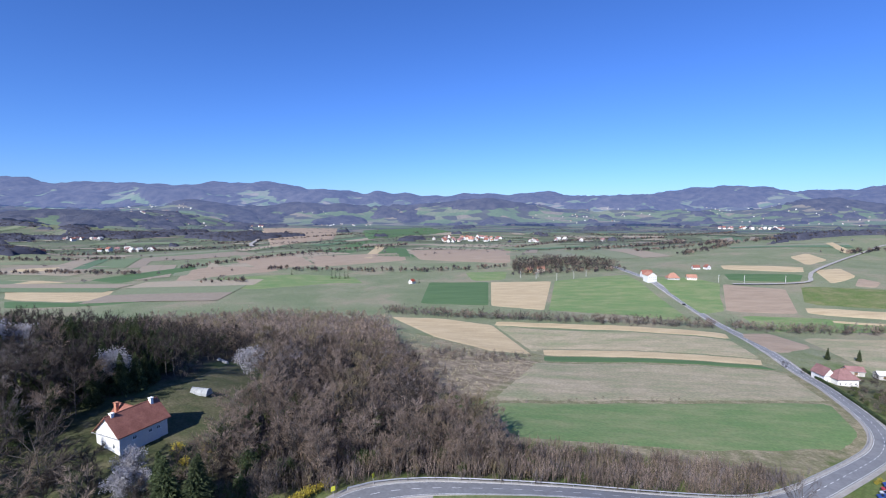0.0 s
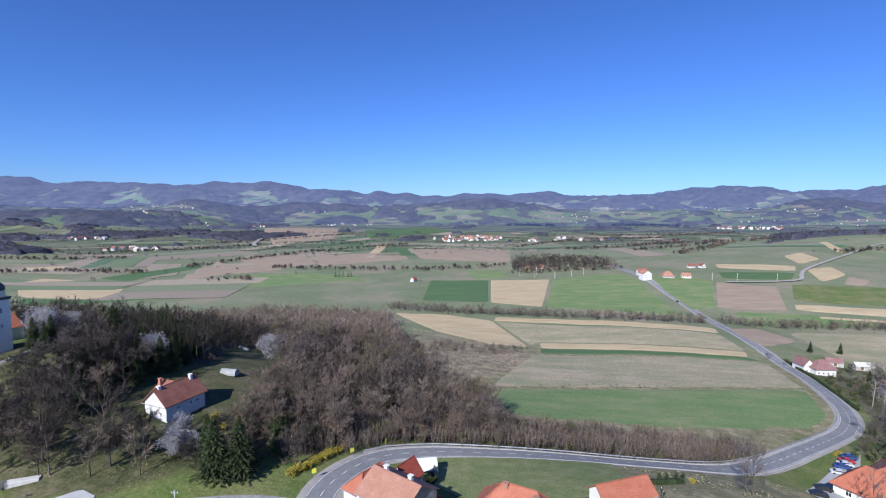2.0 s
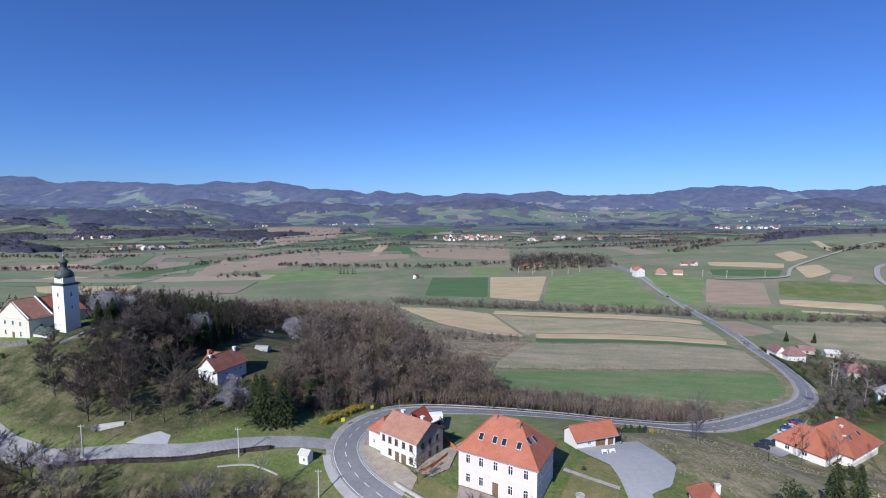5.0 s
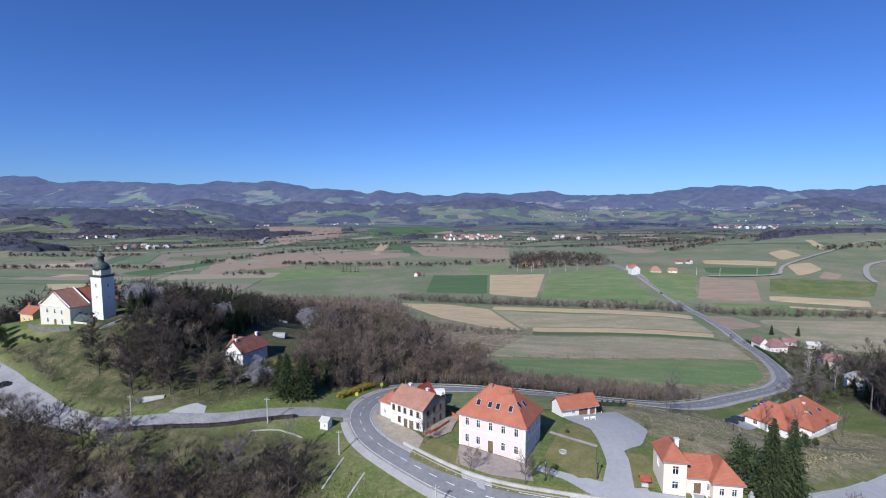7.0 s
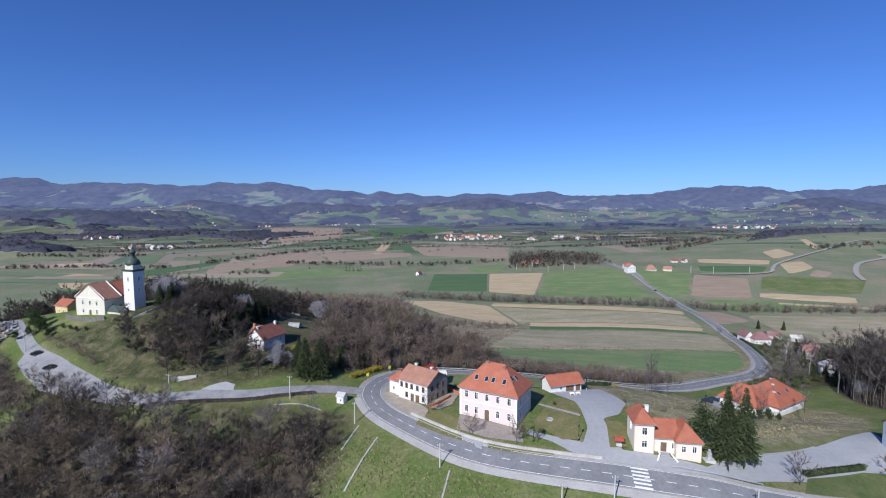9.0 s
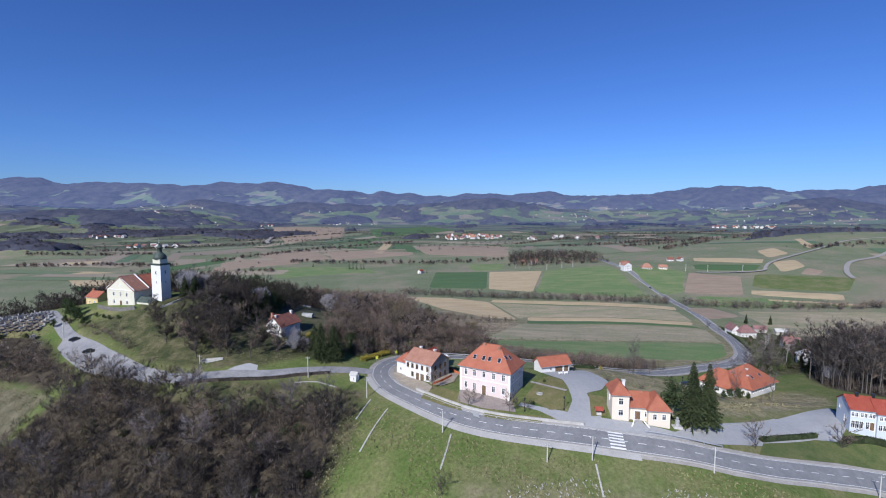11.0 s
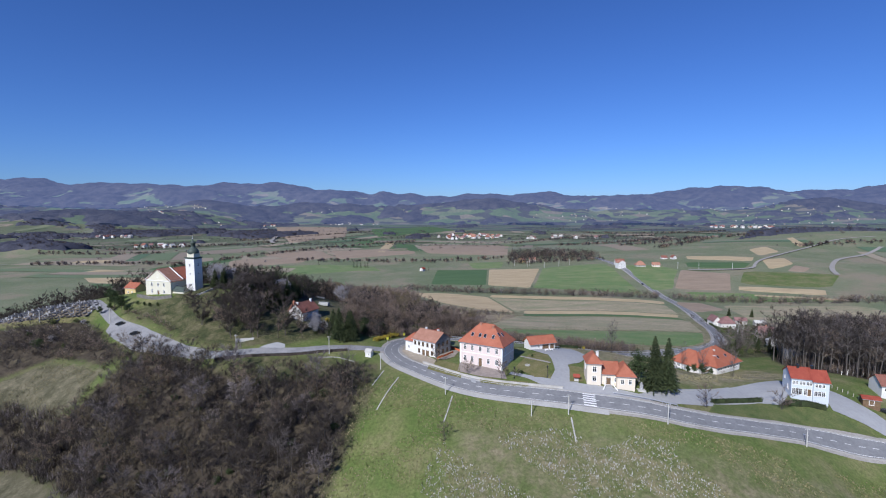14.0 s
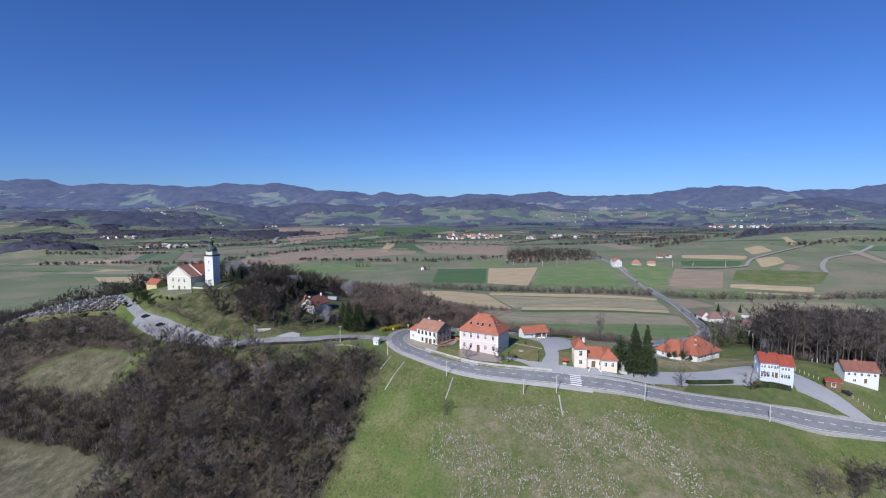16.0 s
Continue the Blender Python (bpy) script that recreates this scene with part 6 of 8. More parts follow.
for i, (x, y, sc) in enumerate(((-91, 28.4, 0.78), (-83.8, 32.3, 0.95), (-68.0, 31.9, 1.02), (-79, 28.5, 0.85), (-109, 38.4, 0.72), (-100, 47, 0.75), (-93, 42, 0.8), (-106, 55, 0.5), (-98, 60, 0.8), (-90, 66, 0.85), (-118, 47, 0.5), (-62, 35, 0.6), (-102, 66, 0.8), (-94, 54, 0.8), (-126, 57, 0.4))):
    plant(BIG[i % 3], "tall dark leafless tree on the church slope", "tree", x, y, sc, "tall leafless trees below the church")
for i, (x, y) in enumerate(smooth_line([(-168, 62), (-158, 57), (-146, 50), (-134, 43), (-122, 36)], 2.6)):
    plant(SHRUB[i % 3], "dark leafless bush along the edge of the paved square", "shrub", float(x), float(y + RNG.normal(0, 0.9)), float(RNG.uniform(0.35, 0.75)), "bushes along the square", flat=1.3)
for i, (x, y, sc) in enumerate(((-87, 41, 0.7), (-97, 52, 0.8), (-91, 58, 0.85), (-85, 60, 0.7), (-104, 50, 0.7), (-113, 56, 0.36), (-96, 36, 0.7), (-101, 40, 0.65))):
    plant(BIG[i % 3], "tall dark leafless tree beside the white house", "tree", x, y, sc, "tall leafless trees below the church")
for x, y, sc in ((-87, 47, 0.75), (-92, 51, 0.8), (-86, 55, 0.8), (-96, 60, 0.85), (-90, 63, 0.9)):
    plant(SPRUCE[int(abs(x)) % 3], "dark spruce in the grove beside the white house", "conifer", x, y, sc, "dark spruces beside the white house", flat=1.1)
for x, y, sc in ((179.5, 125.5, 0.95), (196, 150, 0.8), (187, 119, 0.75)):
    plant(BIRCH, "slender birch with a pale trunk by the road bend", "tree", x, y, sc, "pale birches by the bend")
for x, y, sc in ((77, 41, 0.95), (74.5, 40, 0.55), (88, 54, 0.35), (112, 50, 0.9), (132, 44, 0.85)):
    plant(TALL[0], "tall slender leafless tree on the grass bank", "tree", x, y, sc, "slender trees on the bank", flat=0.55)
for i, (x, y, sc) in enumerate(((12.0, -4.2, 0.9), (24.0, -7.4, 1.1), (29.5, -6.2, 0.55), (0.2, 7.6, 1.05))):
    plant(POLLARD[i % 2], "old pollarded tree with a dense crown of dark twigs", "tree", x, y, sc, "pollarded trees before the houses")
for x, y, sc in ( (92.7, -11, 1.6), (123.5, -1.5, 1.8), (60, 18, 0.45), (70, 14, 0.5), (5.2, -33, 1.2), (128, 44, 0.6)):
    plant(SHRUB[int(x) % 3], "leafless garden tree with a round twiggy crown", "shrub", x, y, sc, "leafless garden shrubs")
for x, y, sc in ((119, -46, 1.7), (124, -43, 1.5), (141, -34, 2.1), (138, -38, 1.8), (130, -40, 0.9)):
    plant(SHRUB[int(x) % 3], "dark leafless bush on the meadow slope", "shrub", x, y, sc, "bushes on the meadow slope")
for x, y, sc, k in ((-62, 106, 1.6, 0), (-86, 75, 1.5, 0), (-58.5, 42, 1.25, 1), (-56.5, 36, 1.15, 1), (-53, 39, 0.9, 1), (-205, 165, 0.9, 0), (-119.5, 72.5, 1.7, 0), (-30, 190, 0.9, 0), (186, 84, 0.9, 0), (196, 92, 0.8, 1), (52, 372, 0.8, 1), (-86, 24.5, 0.35, 1)):
    plant(FLOWER[k], "spring tree in full white blossom", "tree", x, y, sc, "white blossoming trees")
for x, y, sc in ((76.0, -8.4, 1.42), (81.2, -7.0, 1.42), (78.8, -4.0, 1.1), (-115.0, 68.6, 0.72), (-105, 80, 0.72), (-97, 66, 0.72), (-90, 76, 0.85), (-112, 76, 0.55), (268, 262, 0.6), (208, 141, 0.8), (214, 139, 0.85), (221, 137, 0.8), (232, 138, 0.9), (238, 134, 0.8), (226, 128, 0.7), (205, 100, 0.8), (214, 104, 0.85), (-98, 82, 0.8), (-95, 70, 0.7)):
    plant(SPRUCE[int(abs(x)) % 3], "dark green spruce with hanging branches", "conifer", x, y, sc, "dark spruces of the village")
DARK_GROVE = [(-128, 82), (-100, 70), (-86, 58), (-82, 66), (-79, 80), (-84, 100), (-100, 112), (-125, 100)]
gx, gy = scatter(DARK_GROVE, 5.4)
for i, (x, y) in enumerate(zip(gx, gy)):
    plant(SPRUCE[i % 3], "dark spruce in the grove beside the white house", "conifer", float(x), float(y), float(RNG.uniform(0.5, 0.85)), "dark spruces beside the white house", flat=1.15)
gx, gy = scatter([(-130, 78), (-112, 62), (-96, 48), (-80, 40), (-62, 30), (-55, 38), (-78, 50), (-90, 60), (-104, 76)], 7.5)
for i, (x, y) in enumerate(zip(gx, gy)):
    if x > -68 or (x > -84 and y > 33):
        continue
    plant(TALL[i % 3], "large grey leafless tree on the church slope", "tree", float(x), float(y), float(RNG.uniform(0.55, 0.95)) * (0.5 if x < -106 else 1.0), "large leafless trees on the church slope", flat=1.2)
for x, y, sc in ((-99, 58, 0.7), (-104, 62, 0.6), (-84, 64, 0.8), (-82, 72, 0.85), (-119, 69, 0.75), (-115, 71, 0.8), (-108, 68, 0.7), (-110, 78, 0.75), (-107, 86, 0.95), (-121, 73, 0.8)):
    plant(SPRUCE[int(abs(x)) % 3], "dark spruce before the white house", "conifer", x, y, sc, "dark spruces beside the white house", flat=1.2)
gx, gy = scatter([(186, 100), (200, 118), (215, 150), (232, 186), (250, 222), (262, 222), (245, 180), (225, 140), (205, 108)], 6.5)
for i, (x, y) in enumerate(zip(gx, gy)):
    if not (214 < x < 230 and 164 < y < 180):
        plant(TALL[i % 3], "tall leafless garden tree near the farmhouse", "tree", float(x), float(y), float(RNG.uniform(0.4, 0.7)), "leafless garden trees near the farmhouse")
for x, y, sc in ((198, 138, 0.55), (206, 150, 0.6), (212, 146, 0.5), (190, 112, 0.6), (204, 132, 0.55), (222, 162, 0.6), (184, 98, 0.6), (228, 190, 0.45)):
    plant(SPRUCE[int(x) % 3], "dark spruce at the edge of the lower wood", "conifer", x, y, sc, "dark spruces of the lower wood")
for x, y, sc in ((-43.7, 30.8, 1.05), (-38.8, 32.0, 1.0), (-47.5, 35, 0.9), (-41, 37, 0.85)):
    plant(SPRUCE[int(abs(x)) % 3], "broad dark green conifer in the garden by the lane", "conifer", x, y, sc, "broad conifers by the lane", flat=1.35)
for x, y, sc in ((72, -4.5, 1.35), (-35, 42, 0.6), (-30, 50, 0.6), (-14, 62, 0.55), (-155, 60, 0.3), (-168, 58, 0.55), (-172, 56, 0.5)):
    plant(GREEN[int(abs(x)) % 2], "dense dark green evergreen tree", "evergreen", x, y, sc, "dense evergreens of the village")
for x, y in ((-28.5, 35), (-27.2, 37.2), (-26, 39.4), (-24.8, 41.8), (-23.6, 44), (-22.3, 46.4), (-21, 48.8), (-19.8, 51), (-56, 54), (-52, 50), (-50, 56)):
    plant(GOLD, "yellow flowering forsythia hedge bush", "bush", x, y, float(RNG.uniform(0.8, 1.1)), "yellow forsythia bushes")

gx, gy = scatter([(176, 100), (190, 124), (206, 150), (216, 190), (236, 196), (246, 172), (225, 140), (200, 108)], 5.0)
for i, (x, y) in enumerate(zip(*off_roads(gx, gy, 4.0))):
    if not (212 < x < 232 and 164 < y < 180) and not (190 < x < 206 and 116 < y < 132):
        plant((SHRUB[i % 3], IVY[i % 2], SLENDER[i % 3])[i % 3], "garden bush beside the valley road", "bush", float(x), float(y), float(RNG.uniform(0.6, 1.2)), "garden bushes beside the valley road")
for x, y, sc in ((146, 75, 0.95), (119, 46, 0.9), (78, 45, 0.85), (201, 154, 0.8), (206, 142, 0.75), (190, 118, 0.9)):
    plant(TALL[int(x) % 3], "tall slender leafless tree beside the inn", "tree", x, y, sc, "slender trees on the bank", flat=0.6)
for x, y, sc in ((242, 168, 0.75), (267, 189, 0.7), (248, 262, 0.6), (216, 150, 0.6), (236, 200, 0.55)):
    plant(SPRUCE[int(x) % 3], "dark spruce in a valley garden", "conifer", x, y, sc, "dark spruces of the lower wood")
for x, y, sc in ((-168, 61, 1.0), (-162, 58, 0.9), (-173, 66, 0.95), (-158, 56, 0.5), (-150, 58, 0.28), (-146, 56, 0.3), (-141, 55, 0.26), (108, 30, 0.5), (113, 33, 0.55), (104, 27, 0.4), (118, 36, 0.4)):
    plant(GREEN[int(abs(x)) % 2], "dense dark green evergreen bush", "evergreen", x, y, sc, "dense evergreens of the village")
for x, y, sc in ((176, 74, 1.2), (-116, 80, 1.4)):
    plant(FLOWER[0], "spring tree in full white blossom", "tree", x, y, sc, "white blossoming trees")
for x, y, sc in ((-110, 39, 0.8), (-95, 33, 0.9), (-87, 35, 1.0), (-122, 50, 0.7), (-103, 44, 0.7), (-90, 10, 0.9), (-82, 13, 0.7)):
    plant(SLENDER[int(abs(x)) % 3], "bare grey tree standing on the grass slope", "tree", x, y, sc, "leafless trees below the church", flat=1.25)

# dark bushes round the cemetery, the wood behind it, and the gardens beside the bend
x, y = scatter([(-260, 56), (-192, 50), (-176, 52), (-164, 46), (-152, 36), (-150, 30), (-196, 28), (-270, 30)], 3.4)
wood_of("cemetery_bushes", "dark leafless bushes below the cemetery wall", LOW_TREE, *off_roads(x, y, 2.0), 0.3, 0.7, ("bark", "twig_dark", "twig_dark", "twig_grey", "twig_dark", "twig_olive"), category="bushes")
x, y = scatter([(-182, 96), (-200, 104), (-262, 106), (-330, 110), (-420, 150), (-420, 230), (-320, 220), (-230, 150), (-186, 112)], 4.8)
wood_of("cemetery_wood", "dark leafless wood behind the cemetery", FAR_TREE, *off_roads(x, y, 4.0), 0.6, 1.0, ("bark", "twig_dark"))
gx, gy = scatter([(140, 80), (165, 92), (186, 112), (184, 134), (160, 114), (140, 96)], 4.6)
for i, (x, y) in enumerate(zip(*off_roads(gx, gy, 4.0))):
    if not (190 < x < 206 and 116 < y < 132):
        plant((IVY[i % 2], SHRUB[i % 3], TALL[i % 3])[i % 3], "garden bush at the road bend", "bush", float(x), float(y), float(RNG.uniform(0.5, 1.0)), "garden bushes beside the valley road")
for x, y, sc in ((170, 110, 0.7), (177, 120, 0.8), (160, 98, 0.55), (181, 108, 0.65)):
    plant(SPRUCE[int(x) % 3], "dark spruce in a valley garden", "conifer", x, y, sc, "dark spruces of the lower wood")

# shrubs of the garden below the white house, and single taller trees of the thicket
gx, gy = scatter([(-64, 40), (-54, 34), (-40, 30), (-28, 40), (-24, 52), (-34, 64), (-48, 74), (-50, 60), (-58, 48)], 3.3)
for i, (x, y) in enumerate(zip(*off_roads(gx, gy, 2.5))):
    size = 0.4 if x < -54 else 0.85
    plant((IVY[i % 2], SHRUB[i % 3], SLENDER[i % 3], SHRUB[i % 3], GREEN[i % 2])[i % 5], "garden shrub below the white house", "shrub", float(x), float(y), size * float(RNG.uniform(0.5, 1.1)), "garden shrubs below the white house")
gx, gy = scatter(WOOD_FRONT, 12)
for i, (x, y) in enumerate(zip(*off_roads(gx, gy, 3.0))):
    plant((BARE[i % 6], TALL[i % 3], PALE_BIG[i % 2])[i % 3], "taller pale tree rising from the thicket", "tree", float(x), float(y), float(RNG.uniform(0.55, 0.85)), "taller trees of the thicket")

gx, gy = scatter([(186, 146), (200, 180), (212, 204), (224, 204), (228, 190), (206, 150)], 4.4)
for i, (x, y) in enumerate(zip(*off_roads(gx, gy, 3.0))):
    plant((IVY[i % 2], SHRUB[i % 3])[i % 2], "small garden bush beside the valley road", "bush", float(x), float(y), float(RNG.uniform(0.35, 0.8)), "garden bushes beside the valley road")
for x, y, sc in ((204, 236, 0.45), (207, 226, 0.4), (228, 222, 0.5), (232, 216, 0.4), (222, 232, 0.5), (246, 236, 0.45)):
    plant(SLENDER[int(x) % 3], "leafless tree beside the pink-roofed house", "tree", x, y, sc, "leafless garden trees near the farmhouse", flat=1.2)

# ---------------------------------------------------------------- the far valley
for name, corners, material, label in (
        ("tan_field", [(-810, 778), (-724, 800), (-691, 734), (-784, 730)], "stubble", "pale stubble strip in the far valley"),
        ("tan_field", [(-338, 987), (-126, 1053), (-96, 859), (-246, 769)], "ploughed", "wide brown tilled field in the valley"),
        ("tan_field", [(-194, 908), (-239, 1298), (-208, 1284), (-169, 880)], "stubble", "narrow pale strip running up the valley"),
        ("tan_field", [(-138, 1162), (137, 1176), (96, 778), (-73, 864)], "ploughed", "large brown ploughed field before the village"),
        ("tan_field", [(387, 662), (483, 620), (453, 577), (371, 618)], "stubble", "pale stubble strip on the slope"),
        ("tan_field", [(527, 722), (578, 755), (562, 684), (493, 630)], "stubble", "tan lozenge-shaped field on the hillside"),
        ("tan_field", [(470, 587), (520, 610), (495, 546), (436, 510)], "stubble", "tan field beside the farm track"),
        ("tan_field", [(685, 867), (705, 873), (656, 756), (629, 735)], "stubble", "narrow tan strip on the hillside"),
        ("tan_field", [(345, 427), (429, 391), (409, 364), (333, 404)], "stubble", "pale strip beside the brook"),
        ("tan_field", [(331, 384), (422, 341), (416, 334), (328, 375)], "stubble", "thin pale strip beside the brook"),
        ("brown_field", [(-474, 927), (-367, 1035), (-256, 804), (-340, 731)], "ploughed", "brown field across the valley"),
        ("brown_field", [(-1040, 2380), (-622, 2377), (-431, 1560), (-523, 1254)], "ploughed", "large brown field round the bend of a lane"),
        ("brown_field", [(490, 540), (495, 514), (468, 489), (452, 499)], "ploughed", "small brown tilled field"),
        ("brown_field", [(227, 329), (262, 344), (265, 297), (233, 274)], "ploughed", "brown tilled field beside the bridge"),
        ("green_field", [(-560, 640), (-502, 850), (-450, 767), (-480, 600)], "winter_crop", "long dark green field"),
        ("green_field", [(-185, 944), (-197, 1283), (-135, 1211), (-82, 910)], "winter_crop", "dark green winter field"),
        ("green_field", [(-349, 1105), (-308, 1532), (-226, 1405), (-255, 1062)], "winter_crop", "green winter field in the valley"),
        ("green_field", [(12, 697), (82, 682), (70, 597), (24, 598)], "crop", "bright green field by the hedgerow"),
        ("green_field", [(354, 592), (446, 567), (414, 526), (338, 543)], "winter_crop", "dark green strip on the slope"),
        ("green_field", [(400, 512), (505, 470), (440, 398), (350, 434)], "meadow", "olive green field on the slope"),
        ("green_field", [(-468, 2198), (-166, 2440), (-36, 2087), (-308, 1532)], "winter_crop", "green field before the far village"),
        ("green_field", [(68, 1098), (222, 1417), (222, 1213), (119, 1073)], "crop", "green field beside the far village")):
    a, b, c, d = corners
    field(name, [a, b], [d, c], material, label, 0.6 if max(p[1] for p in corners) < 2000 else 3.0, 14)

# parcels of the far valley floor, one patchwork
verts, faces = [], []
blocks = []
for by in range(560, 1960, 170):
    for bx in range(-int(by * 1.02) - 250, int(by * 1.02) + 250, 250):
        blocks.append((bx + RNG.uniform(-60, 60), by + RNG.uniform(-50, 50)))
for bx, by in blocks:
    if by < 900 and -340 < bx < 560:
        continue
    turn = RNG.normal(0.35 if bx < 0 else -0.3, 0.35)
    if RNG.random() < 0.35:
        turn += 1.4
    c, s = math.cos(turn), math.sin(turn)
    long, n = RNG.uniform(130, 280), int(RNG.integers(2, 6))
    at = -RNG.uniform(60, 110)
    for _ in range(n):
        wide = RNG.uniform(16, 55)
        if RNG.random() < 0.82:
            u = np.linspace(-long / 2, long / 2, 7) * RNG.uniform(0.75, 1.05)
            v = np.linspace(at, at + wide, 3)
            gu, gv = np.meshgrid(u, v)
            x, y = bx + gu * c - gv * s, by + gu * s + gv * c
            z = height(x.ravel(), y.ravel()) + (0.5 if by < 1200 else 1.2)
            k = len(verts)
            verts += [tuple(q) for q in np.stack([x.ravel(), y.ravel(), z], 1)]
            faces += [(k + 7 * i + j, k + 7 * i + j + 1, k + 7 * i + j + 8, k + 7 * i + j + 7) for i in range(2) for j in range(6)]
        at += wide + RNG.uniform(0, 4)
tagged(raw("far_parcels", verts, faces, "far_field", True), "patchwork of narrow green and brown parcels across the valley", "fields", kind="stuff")


def clump(tall, wide, n=64):
    c = unit(RNG.normal(size=(n, 3))) * np.array([wide, wide, tall * 0.40]) * RNG.uniform(0.2, 1, (n, 1)) + np.array([0, 0, tall * 0.48])
    d = unit(c - np.array([0, 0, tall * 0.1]) + RNG.normal(0, 2.0, (n, 3)))
    return (np.array([[-0.3, 0, 0], [0.3, 0, 0], [0, 0, tall * 0.7]]), np.array([[0, 1, 2]])), blades(c, d, RNG.uniform(0.16, 0.34, n) * tall, RNG.uniform(0.14, 0.32, n) * wide)


CLUMP = [clump(11, 4.2) for _ in range(5)]
CLUMP_LOW = [clump(6, 4.0, 40) for _ in range(4)]
CLUMP_FAR = [clump(10, 5.0, 14) for _ in range(4)]


def mask(x, y):
    return vnoise(x / 170 + 2, y / 120 + 7, 5)


def far_scatter(x0, x1, y0, y1, gap):
    gx, gy = np.meshgrid(np.arange(x0, x1, gap), np.arange(y0, y1, gap))
    return gx.ravel() + RNG.normal(0, 0.4 * gap, gx.size), gy.ravel() + RNG.normal(0, 0.4 * gap, gx.size)


def canopy(name, label, y0, y1, gap, cover, material, tall=11):
    """The closed, lumpy top of a far wood, falling to the ground at its edges."""
    gx, gy = np.meshgrid(np.arange(-1.06 * y1, 1.06 * y1, gap), np.arange(y0, y1, gap))
    px, py = gx.ravel() + RNG.normal(0, 0.2 * gap, gx.size), gy.ravel() + RNG.normal(0, 0.2 * gap, gx.size)
    on = cover(px, py) & (np.abs(px) < py * 1.06 + 150)
    z = surface(px, py) + np.where(on, tall * RNG.uniform(0.6, 1.25, len(px)), -2.5)
    n, k = gx.shape[1], gx.shape[0]
    a = np.arange((k - 1) * (n - 1))
    a = a // (n - 1) * n + a % (n - 1)
    use = on[a] | on[a + 1] | on[a + n] | on[a + n + 1]
    a = a[use]
    quads = np.stack([a, a + 1, a + n + 1, a + n], 1)
    ids, back = np.unique(quads, return_inverse=True)
    verts = np.stack([px, py, z], 1)[ids]
    tagged(raw(name, verts.tolist(), back.reshape(-1, 4).tolist(), material, True), label, "wood", kind="stuff")


def on_hills(x, y, hills, edge):
    """Where the wooded hilltops are, with uneven edges."""
    best = np.zeros(len(x))
    for hx, hy, rise, wx, wy in hills:
        best = np.maximum(best, np.exp(-(((x - hx) / wx) ** 2 + ((y - hy) / wy) ** 2)))
    return best + 0.22 * vnoise(x / 120, y / 120 + 4, 3) > edge


# woods on the hills behind
NAMED = [[(640, 900), (760, 960), (900, 1010), (1100, 1010), (1250, 1120), (1500, 1600), (1200, 1560), (1000, 1300), (760, 1120)],
         [(-1130, 830), (-1010, 900), (-930, 905), (-930, 960), (-1010, 1000), (-1150, 960)],
         [(-1420, 1650), (-1150, 1560), (-1060, 1640), (-1200, 1760), (-1420, 1760)],
         [(-900, 1560), (-760, 1500), (-640, 1560), (-560, 1700), (-700, 1800), (-860, 1700)]]
# The canopy's blue-grey colour stands in for haze over the valley.
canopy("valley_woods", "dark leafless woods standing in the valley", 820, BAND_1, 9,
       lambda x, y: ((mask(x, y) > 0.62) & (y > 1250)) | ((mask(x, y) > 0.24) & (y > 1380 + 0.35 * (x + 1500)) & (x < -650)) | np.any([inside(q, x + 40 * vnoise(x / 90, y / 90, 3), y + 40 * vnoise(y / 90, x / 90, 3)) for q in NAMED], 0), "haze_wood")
gx, gy = far_scatter(-2300, 2300, 820, BAND_1, 12)
on = ((mask(gx, gy) > 0.62) & (gy > 1250)) | ((mask(gx, gy) > 0.24) & (gy > 1380 + 0.35 * (gx + 1500)) & (gx < -650)) | np.any([inside(q, gx + 40 * vnoise(gx / 90, gy / 90, 3), gy + 40 * vnoise(gy / 90, gx / 90, 3)) for q in NAMED], 0)
on &= np.abs(gx) < gy * 1.06 + 100
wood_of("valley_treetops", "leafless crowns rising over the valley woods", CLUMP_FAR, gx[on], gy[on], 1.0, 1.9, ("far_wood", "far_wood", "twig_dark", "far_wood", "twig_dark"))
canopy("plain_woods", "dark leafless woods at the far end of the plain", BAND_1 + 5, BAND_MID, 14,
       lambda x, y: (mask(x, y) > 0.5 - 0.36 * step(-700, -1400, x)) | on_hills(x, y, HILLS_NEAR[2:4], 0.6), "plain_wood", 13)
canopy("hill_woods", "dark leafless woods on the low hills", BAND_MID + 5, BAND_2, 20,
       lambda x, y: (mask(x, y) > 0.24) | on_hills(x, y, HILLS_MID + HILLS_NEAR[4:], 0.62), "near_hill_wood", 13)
canopy("ridge_woods", "leafless woods covering the distant ridges, glowing blue for haze", BAND_2 + 5, 4360, 30,
       lambda x, y: (mask(x, y) + 0.45 * vnoise(x / 90, y / 60 + 9, 2) + 1.1 * step(3850, 4250, y) > 0.10) | on_hills(x, y, HILLS_FAR + HILLS_MID, 0.62), "haze_hill_wood", 14)
# hedgerows and tree belts across the valley floor
belts = [[(-321, 748), (-200, 723), (-99, 719), (-34, 715), (80, 741)], [(90, 640), (150, 640), (200, 640), (236, 646)], [(95, 691), (140, 731), (150, 781), (240, 701)], [(-492, 782), (-437, 929), (-313, 1150), (-155, 1344)],
         [(-890, 988), (-814, 1142), (-679, 1225), (-580, 1287)], [(-963, 863), (-862, 894), (-725, 935)], [(260, 1045), (431, 1113), (620, 1330), (731, 1572)], [(156, 1233), (266, 1365), (441, 1584), (721, 1653)], [(368, 922), (536, 993), (700, 1250)]]
